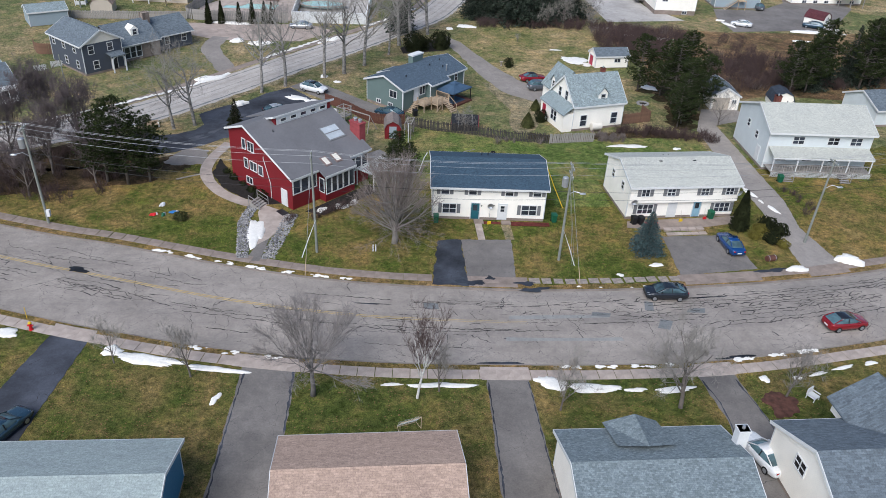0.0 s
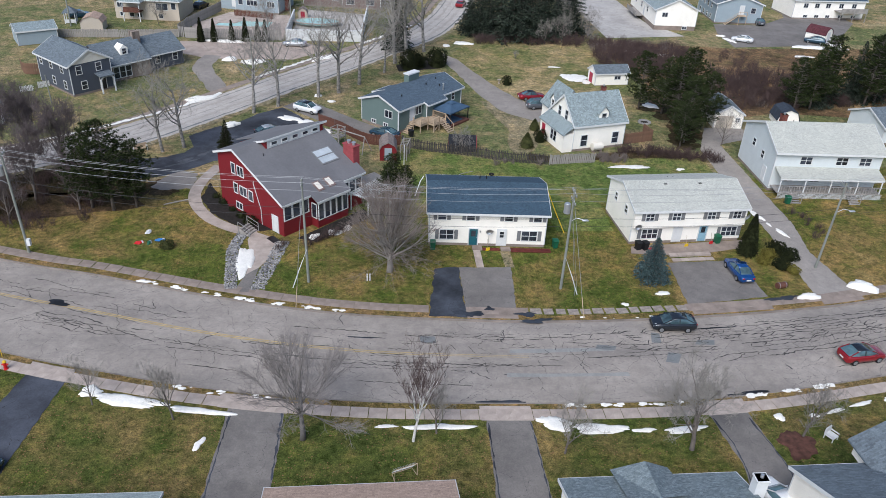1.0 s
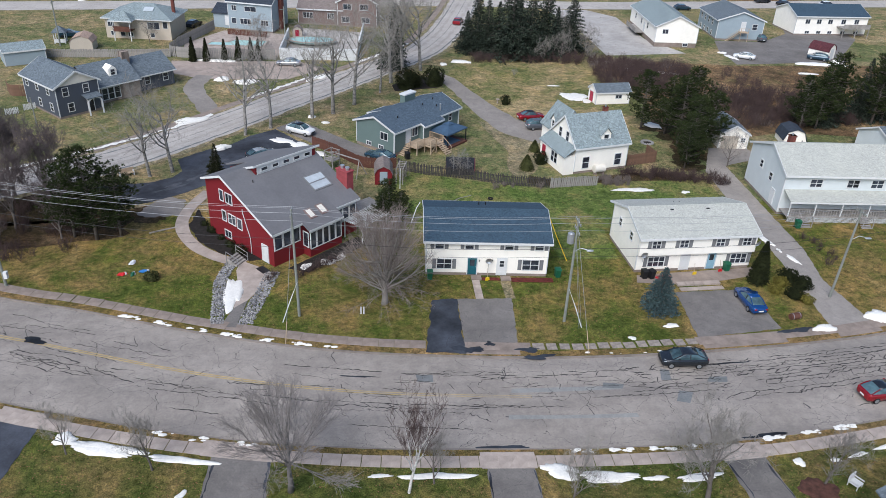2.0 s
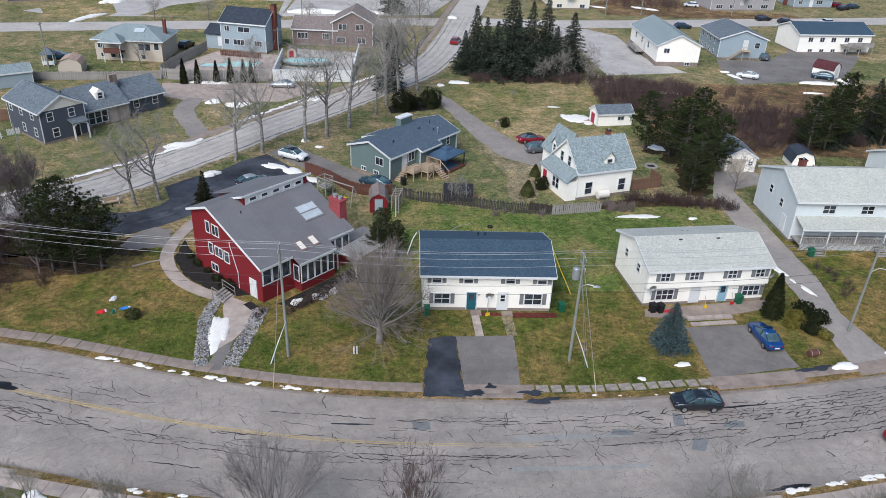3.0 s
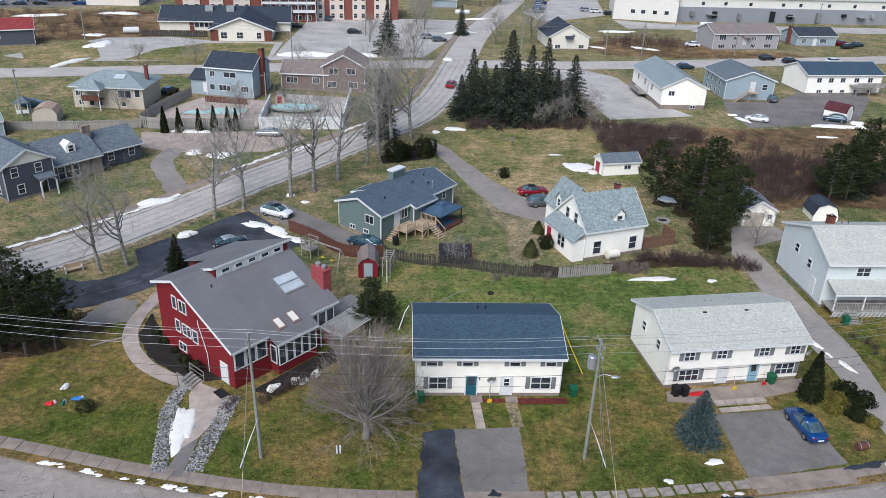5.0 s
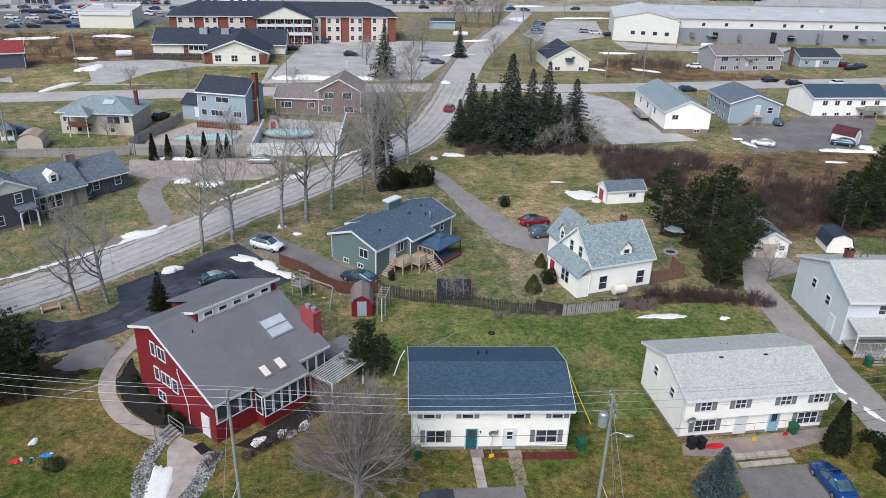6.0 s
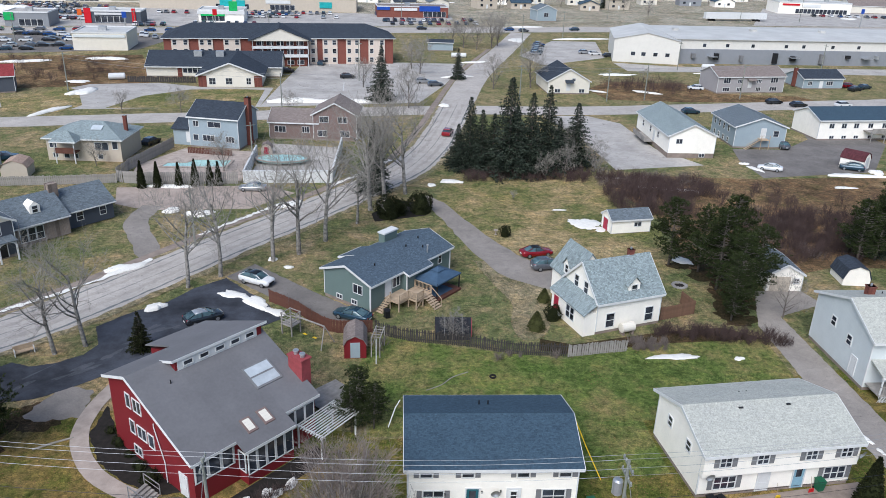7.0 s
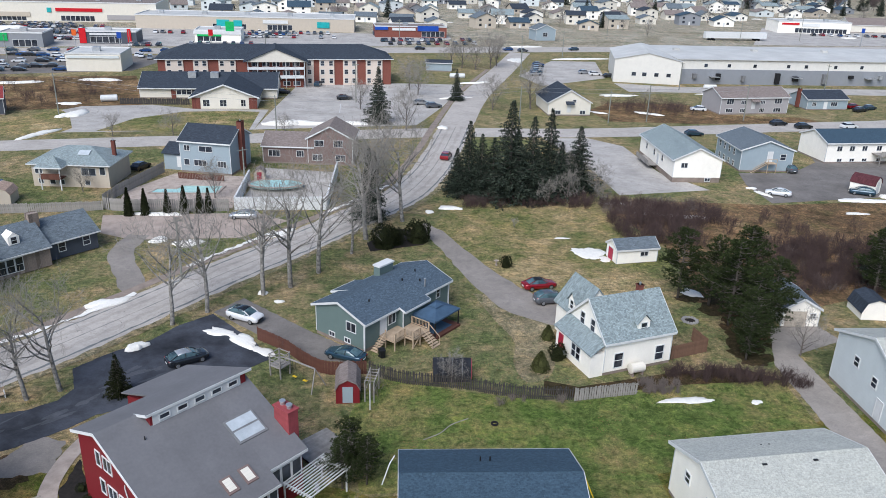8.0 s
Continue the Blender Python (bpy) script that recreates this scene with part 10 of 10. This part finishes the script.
shop("white flat-roofed service building", -97.5, 221, 3, 17, 16, 5.4, "cream", "roof_white", [(0.5, 16.5, 4.2, 5.0, "pale")], [])
s = shop("white canopied shop with green panels", -73, 303, 2, 19, 14, 4.6, "white", "roof_white", [(-0.4, 19.4, 3.2, 4.6, "trim"), (13, 16.5, 4.6, 8.6, "sign_green"), (1, 11, 2.4, 3.2, "sign_green")], [(1, 11)])
shop("dark grey shop with a green corner sign", -141, 276, 4, 16, 14, 5.2, "grey_s", "lot", [(0, 3.5, 2.5, 5.4, "sign_green")], [(5, 14)])
s = shop("dark restaurant with red sign panels", -116, 291, 3, 22, 12, 4.6, "navy", "roof_white", [(0, 2.6, 0.2, 6.0, "sign_red"), (18.6, 20, 0.2, 6.0, "sign_red"), (4, 16, 3.4, 4.2, "trim")], [(4, 16)])
shop("long cream retail building", -110, 352, -1, 104, 26, 6.0, "tan", "roof_white", [(38, 44, 1.6, 4.8, "teal_p"), (46, 50, 1.8, 4.6, "teal_p"), (86, 92, 1.8, 4.6, "teal_p"), (60, 72, 3.4, 5.0, "trim")], [(36, 52), (62, 74)])
s = shop("brick shop with blue sign panels", 4, 333, 3, 34, 14, 4.8, "brick", "roof_taupe", [(-0.3, 6, 3.4, 4.8, "sign_blue"), (20, 30, 3.0, 5.4, "sign_blue"), (8, 19, 3.2, 4.4, "trim")], [(22, 33)])
s = shop("large retail hall with red sign and white front", -188, 372, 4, 82, 40, 9.0, "cream", "roof_taupe", [(34, 56, 4.9, 6.5, "sign_red"), (30, 32, 4.4, 6.6, "teal_p"), (0, 22, 2.2, 4.4, "tan"), (58, 82, 1.0, 3.4, "taupe_s")], [(2, 20), (36, 52)])
shop("tall cream retail hall behind", -205, 384, 4, 40, 40, 13.0, "cream", "roof_white")
s = shop("white car showroom with glass front", 236, 394, -6, 42, 18, 6.2, "white", "roof_white", [(14, 24, 3.8, 5.4, "trim"), (2, 12, 4.6, 5.6, "sign_red")], [(10, 40)])
h, size = house("cream long house with brown roof", 286, 404, -4, 42, 14, 4.4, 3.4, "cream", "roof_taupe")
s = thing("truck_trailer", "long white trailer parked by the lot", "trailer", 172, 346, 0, 4)
part("box", Mesh().box(0, 0, 1.2, 34, 2.6, 4.2), M["trim"], s)
for x in (3, 5, 28, 30):
    part("wheel", Mesh().tube([(x, -0.1, 0.5), (x, 2.7, 0.5)], [0.5, 0.5], 10), M["rubber"], s)
h, size = house("small blue house at the main street", 80.0, 328, 10, 10, 9, 5.4, 2.2, "bluegrey", "roof_grey", axis="y")
add_window(h, "f", 3.6, 2.2, 2.2, 1.8, size, 2, 2)
for x, y, mm, ht in ((-92, 262, "sign_blue", 8), (-58, 258, "sign_red", 10), (-110, 268, "orange_p", 8), (246, 330, "sign_blue", 9)):
    s = thing("roadside_sign", "tall coloured roadside sign on a post", "sign", x, y, 0, 5)
    part("post", Mesh().box(-0.15, -0.15, 0, 0.15, 0.15, ht), M["metal"], s)
    part("panel", Mesh().box(-0.8, -0.2, ht - 2.2, 0.8, 0.2, ht), M[mm], s)

# ------------------------------------------------------------ small houses out to the edge of town
FAR_WALL = ["white", "cream", "white", "pale", "tan", "white", "pale", "cream", "grey_s"]
FAR_ROOF = ["roof_grey", "roof_black", "roof_taupe", "roof_teal", "roof_navy", "roof_grey"]
rng = random.Random(404)


def small_house(x, y, yaw, wall, roof, w, d, eave, rise, axis):
    """A plain far house: walls, roof, a few windows, a door."""
    s = thing("house", {"white": "white", "cream": "cream", "pale": "pale grey", "tan": "tan", "grey_s": "grey", "brick": "red brick", "bluegrey": "blue-grey"}[wall] + " gabled house in the far neighbourhood", "house", x, y, 0, yaw, "far houses")
    length, span = (w, d) if axis == "x" else (d, w)
    part("wall", Mesh().along(gable_body(length, span, eave, rise), 0, length, axis), M[wall], s)
    k_ = rise / (span / 2)
    o = 0.45
    a0, a1 = -o, length + o
    pr = [(-o, eave - o * k_ + 0.05), (span / 2, eave + rise + 0.05), (span + o, eave - o * k_ + 0.05), (span + o, eave - o * k_ + 0.25), (span / 2, eave + rise + 0.27), (-o, eave - o * k_ + 0.25)]
    part("roof", Mesh().along(pr, a0, a1, axis), M[roof], s)
    for u in (0.16, 0.62):
        part("window", Mesh().box(w * u, -0.06, 1.2, w * u + 1.5, 0.02, 2.5), M["glass"], s)
        if eave > 4:
            part("window", Mesh().box(w * u, -0.06, 3.8, w * u + 1.3, 0.02, 5.0), M["glass"], s)
    part("door", Mesh().box(w * 0.45, -0.06, 0.1, w * 0.45 + 1.0, 0.02, 2.2), M["trim"], s)


for row, (y0, x0, x1) in enumerate(((372, -70, 140), (402, -95, 230), (434, -100, 250), (468, -240, 330), (505, -260, 370), (545, -290, 400), (590, -310, 430), (640, -340, 460), (695, -360, 480), (755, -380, 500))):
    x = x0 + rng.uniform(0, 12)
    while x < x1:
        y = y0 + x * 0.12 + rng.uniform(-6, 6)
        blocked = (-112 < x < -2 and y < 382) or (-210 < x < -98 and y < 430) or (60 < x < 95 and y < 345) or (225 < x < 335 and y < 425)
        if not blocked and rng.random() < 0.9:
            w, d = rng.uniform(9, 14), rng.uniform(8, 10)
            two = rng.random() < 0.4
            small_house(x, y, rng.uniform(-8, 20), rng.choice(FAR_WALL), rng.choice(FAR_ROOF), w, d, 5.4 if two else 3.2, rng.uniform(1.6, 2.8), rng.choice("xy"))
        x += rng.uniform(16, 26)
for i in range(150):
    x, y = rng.uniform(-330, 430), rng.uniform(362, 760)
    if (-210 < x < 0 and y < 430) or (225 < x < 340 and y < 425):
        continue
    if rng.random() < 0.3:
        plant("spruce%d" % (i % 3), "dark spruce in the far neighbourhood", "tree", x, y, None, TC, ("bark", "spruce"), rng.uniform(0.5, 0.9), 40 * i, "far trees")
    else:
        plant("grey_tree%d" % (i % 2), "leafless tree in the far neighbourhood", "tree", x, y, None, BT, ("bark", "pale_twig"), rng.uniform(0.7, 1.2), 40 * i, "far trees")
for i in range(9):
    single("snow_patch", blob(rng.uniform(-60, 300), rng.uniform(345, 620), rng.uniform(3, 9), rng.uniform(1, 3), 0.03, 0.4, 500 + i, rng.uniform(-20, 20)), M["snow"], "far patch of white snow", "snow", group="snow patches", smooth=True)
for i, (x, y, a, b, yw, ht) in enumerate(((-20, 146, 6, 1.6, 2, 0.9), (-9, 146, 7, 1.3, 4, 0.7), (17, 143, 1.2, 1.6, -20, 0.4), (25, 182, 4, 1.2, 15, 0.4), (34, 208, 5, 0.9, 15, 0.4), (-74, 134, 4.6, 1.4, 60, 0.4), (-73.5, 155, 5.5, 1.8, 65, 0.6), (-79, 168, 3, 1.2, 10, 0.4), (-104, 198, 6, 1.5, 15, 0.5), (76, 189, 6, 1.4, 5, 0.3), (76, 162, 3.5, 1.0, -30, 0.3), (62, 163, 3, 0.8, -30, 0.2),
                                         (85, 268, 14, 1.0, 8, 0.5), (58, 262, 2.5, 6, -20, 0.5), (-82, 205, 5, 2, 0, 0.5), (-130, 205, 8, 1.4, 8, 0.5), (-160, 322, 14, 5, 0, 3.0), (70, 305, 8, 1.4, 10, 0.5), (190, 315, 22, 1.8, 8, 0.8), (110, 192.5, 6, 0.7, 0, 0.3))):
    single("snow_patch", blob(x, y, a, b, 0.03, ht, 600 + i, yw, 44, 0.4), M["snow"], "bank of ploughed white snow", "snow", group="snow patches", smooth=True)

# poles beyond the side street
for i, (x, y, ht) in enumerate(((-21.9, 132.7, 9.5), (-77.3, 155.5, 10), (-4.2, 173.9, 11), (-37.4, 251, 10), (72, 152, 9.5), (61, 150, 8.5), (100, 154.5, 9.5), (38, 152, 9), (-26.4, 53.7, 8.5), (-67.5, 88, 9.0), (60, 262, 10), (78, 268, 11), (100, 200, 9), (120, 345, 11), (150, 200, 9), (190, 345, 11), (-85, 250, 10), (-120, 232, 10), (52, 222, 9), (225, 350, 12), (15, 325, 9), (-24, 96, 7))):
    p = thing("utility_pole", "plain grey utility pole", "utility pole", x, y, 0, 40 * i, "far poles")
    part("post", Mesh().tube([(0, 0, -0.2), (0, 0, ht)], [0.16, 0.11], 8), M["pole"], p)
    part("crossarm", Mesh().box(-0.06, -0.9, ht - 0.6, 0.06, 0.9, ht - 0.48), M["pole"], p)
wires((-77.3, 155.5, 9.5), (-21.9, 132.7, 9.2), [(0, 0, 0.02), (0, -1, 0.02)], 0.8)
wires((-21.9, 132.7, 9.2), (38, 152, 8.7), [(0, 0, 0.02), (0, -1, 0.02)], 0.9)
wires((38, 152, 8.7), (100, 154.5, 9.2), [(0, 0, 0.02), (0, -1, 0.02)], 0.8)

# bay lines in the hotel's car park
m = Mesh()
for i in range(12):
    x = -19 + i * 2.7
    m.box(x, 197.5, 0.03, x + 0.14, 203.0, 0.037)
m.box(-8.5, 160, 0.03, -8.3, 172, 0.037)
single("bay_lines", m, M["white_line"], "white painted parking bay lines", "road marking", kind="structure")

# ------------------------------------------------------------ far parked cars
SIMPLE = {}


def far_car(x, y, yaw, paint):
    """A far car: body, glass, wheels."""
    if paint not in SIMPLE:
        b_ = Mesh().along([(-2.2, 0.3), (-2.2, 0.75), (-1.2, 0.95), (2.0, 1.0), (2.2, 0.8), (2.2, 0.3)], -0.88, 0.88, "y")
        b_.add([(-0.4, -0.66, 1.48), (1.3, -0.66, 1.5), (1.3, 0.66, 1.5), (-0.4, 0.66, 1.48), (-0.45, -0.7, 1.4), (1.4, -0.7, 1.4), (1.4, 0.7, 1.4), (-0.45, 0.7, 1.4)], [(0, 1, 2, 3), (0, 4, 5, 1), (1, 5, 6, 2), (2, 6, 7, 3), (3, 7, 4, 0)])
        g_ = Mesh().add([(-1.2, -0.82, 0.94), (1.95, -0.82, 0.99), (1.95, 0.82, 0.99), (-1.2, 0.82, 0.94), (-0.45, -0.68, 1.42), (1.35, -0.68, 1.44), (1.35, 0.68, 1.44), (-0.45, 0.68, 1.42)], [(0, 1, 5, 4), (1, 2, 6, 5), (2, 3, 7, 6), (3, 0, 4, 7), (4, 5, 6, 7)])
        w_ = Mesh().tube([(0, -0.1, 0), (0, 0.1, 0)], [0.32, 0.32], 8)
        SIMPLE[paint] = (b_.data("body", M[paint]), g_.data("glasshouse", M["glass"]), w_.data("wheel", M["rubber"]))
    b_, g_, w_ = SIMPLE[paint]
    c = thing("car", {"paint_black": "black", "paint_white": "white", "paint_blue": "blue", "paint_red": "red", "paint_silver": "silver", "paint_grey": "grey", "paint_teal": "dark blue"}[paint] + " car parked in a far lot", "car", x, y, 0.05, yaw + 180, "far cars")
    part("body", b_, None, c)
    part("glasshouse", g_, None, c)
    for wx in (-1.35, 1.3):
        for wy in (-0.8, 0.8):
            part("wheel", w_, None, c, loc=(wx, wy, 0.32))


PAINTS = ["paint_black", "paint_black", "paint_white", "paint_white", "paint_silver", "paint_grey", "paint_grey", "paint_teal", "paint_red", "paint_blue"]
rng = random.Random(909)
for x, y, yaw_, p_ in ((-25.5, 186, 5, "paint_black"), (-7.5, 178, 5, "paint_black"), (-16, 200, 80, "paint_teal"), (14, 172, 10, "paint_silver"), (17, 168, 10, "paint_grey"), (92.5, 167, 165, "paint_white"), (78.5, 136.5, 2, "paint_teal"), (143, 173, 20, "paint_red"), (142, 167.8, 20, "paint_black"), (147, 171, 20, "paint_teal"), (80, 228, 5, "paint_white"), (84, 224, 5, "paint_black"), (77, 231, 5, "paint_silver"), (112, 145.5, 5, "paint_black"), (107, 149, 8, "paint_black"), (66, 289, 5, "paint_grey"), (22, 290, 5, "paint_black"), (-35, 277, 5, "paint_grey"), (15, 114.5, 72, "paint_red"), (-45, 106, 70, "paint_black"), (125, 146, 8, "paint_white"), (-68, 95, 20, "paint_teal")):
    far_car(x, y, yaw_, p_)
for i in range(6):
    far_car(58 + i * 1.2, 226 + i * 4.6, 8, PAINTS[rng.choice([0, 4, 5, 7, 9])])
for x0, y0, n, dx, dy, yaw_ in ((-190, 318, 22, 3.0, 0.3, 95), (-190, 330, 24, 3.0, 0.3, 95), (-182, 344, 20, 3.0, 0.3, 95), (-186, 356, 16, 3.1, 0.3, 95), (-60, 322, 16, 3.0, 0.1, 92), (-96, 333, 22, 3.0, 0, 92), (-60, 340, 14, 3.2, 0, 92), (8, 318, 12, 3.6, 0.4, 95), (10, 306, 10, 4.2, 0.4, 95), (-130, 216, 6, 6.0, 1.2, 10), (-140, 236, 7, 7.0, 1.0, 10), (-160, 262, 10, 7.0, 0.9, 8), (-100, 268, 5, 7.5, 0.9, 8), (-112, 243, 5, 5.2, 1.0, 12), (-76, 292, 9, 3.4, 0.5, 95), (250, 380, 10, 5.0, -0.4, 80), (300, 370, 14, 3.4, -0.2, 80), (-150, 300, 10, 3.2, 0.3, 95), (-60, 286, 4, 16, 1.8, 8), (60, 292, 3, 30, 4.2, 8), (-260, 330, 18, 3.2, 0.3, 95), (-260, 300, 18, 3.2, 0.3, 95)):
    for i in range(n):
        if rng.random() < 0.82:
            far_car(x0 + i * dx + rng.uniform(-0.2, 0.2), y0 + i * dy + rng.uniform(-0.5, 0.5), yaw_ + rng.uniform(-3, 3) + 180 * (rng.random() < 0.5), rng.choice(PAINTS))

# more cars in the near rows of the retail car park, and verges round the forecourt
for x0, y0, x1, y1, n, yaw_ in ((-159, 351, -139, 355, 9, 95), (-152, 322, -131, 330, 9, 95), (-133, 305, -116, 301, 6, 10), (-129, 255, -111, 253, 6, 8), (-120, 226, -103, 229, 4, 12), (-97, 286, -83, 288, 5, 95), (-90, 262, -78, 250, 4, 100), (4, 316, 33, 321, 8, 92), (3, 342, 37, 348, 8, 95), (-180, 300, -150, 306, 7, 20), (-165, 336, -145, 340, 8, 95)):
    for i in range(n):
        f_ = (i + rng.uniform(0.1, 0.9)) / n
        far_car(x0 + (x1 - x0) * f_, y0 + (y1 - y0) * f_, yaw_ + rng.uniform(-4, 4) + 180 * (rng.random() < 0.5), rng.choice(PAINTS))
paved("lawn_verge", [(-63, 137.5), (-58, 151), (-48, 159.5), (-36, 161), (-29, 160), (-29, 138.5)], "meadow", "yellowish grass between the street and the forecourt", "lawn", 0.045)
paved("lawn_verge", [(-84, 133), (-90, 146), (-83, 155), (-80, 162), (-75, 156), (-69, 140), (-71, 133.5)], "meadow", "yellowish grass beside the forecourt", "lawn", 0.046)

# woods at the edge of the town
rng = random.Random(404)
for i in range(70):
    x, y = rng.uniform(250, 560), rng.uniform(560, 720)
    if i % 4 == 0:
        plant("spruce%d" % (i % 3), "dark spruce in the far woods", "tree", x, y, None, TC, ("bark", "spruce"), rng.uniform(0.7, 1.1), 40 * i, "far trees")
    else:
        plant("thicket_tree%d" % (i % 2), "leafless tree in the far woods", "tree", x, y, None, BT, ("bark", "red_twig"), rng.uniform(1.1, 1.6), 40 * i, "far trees")
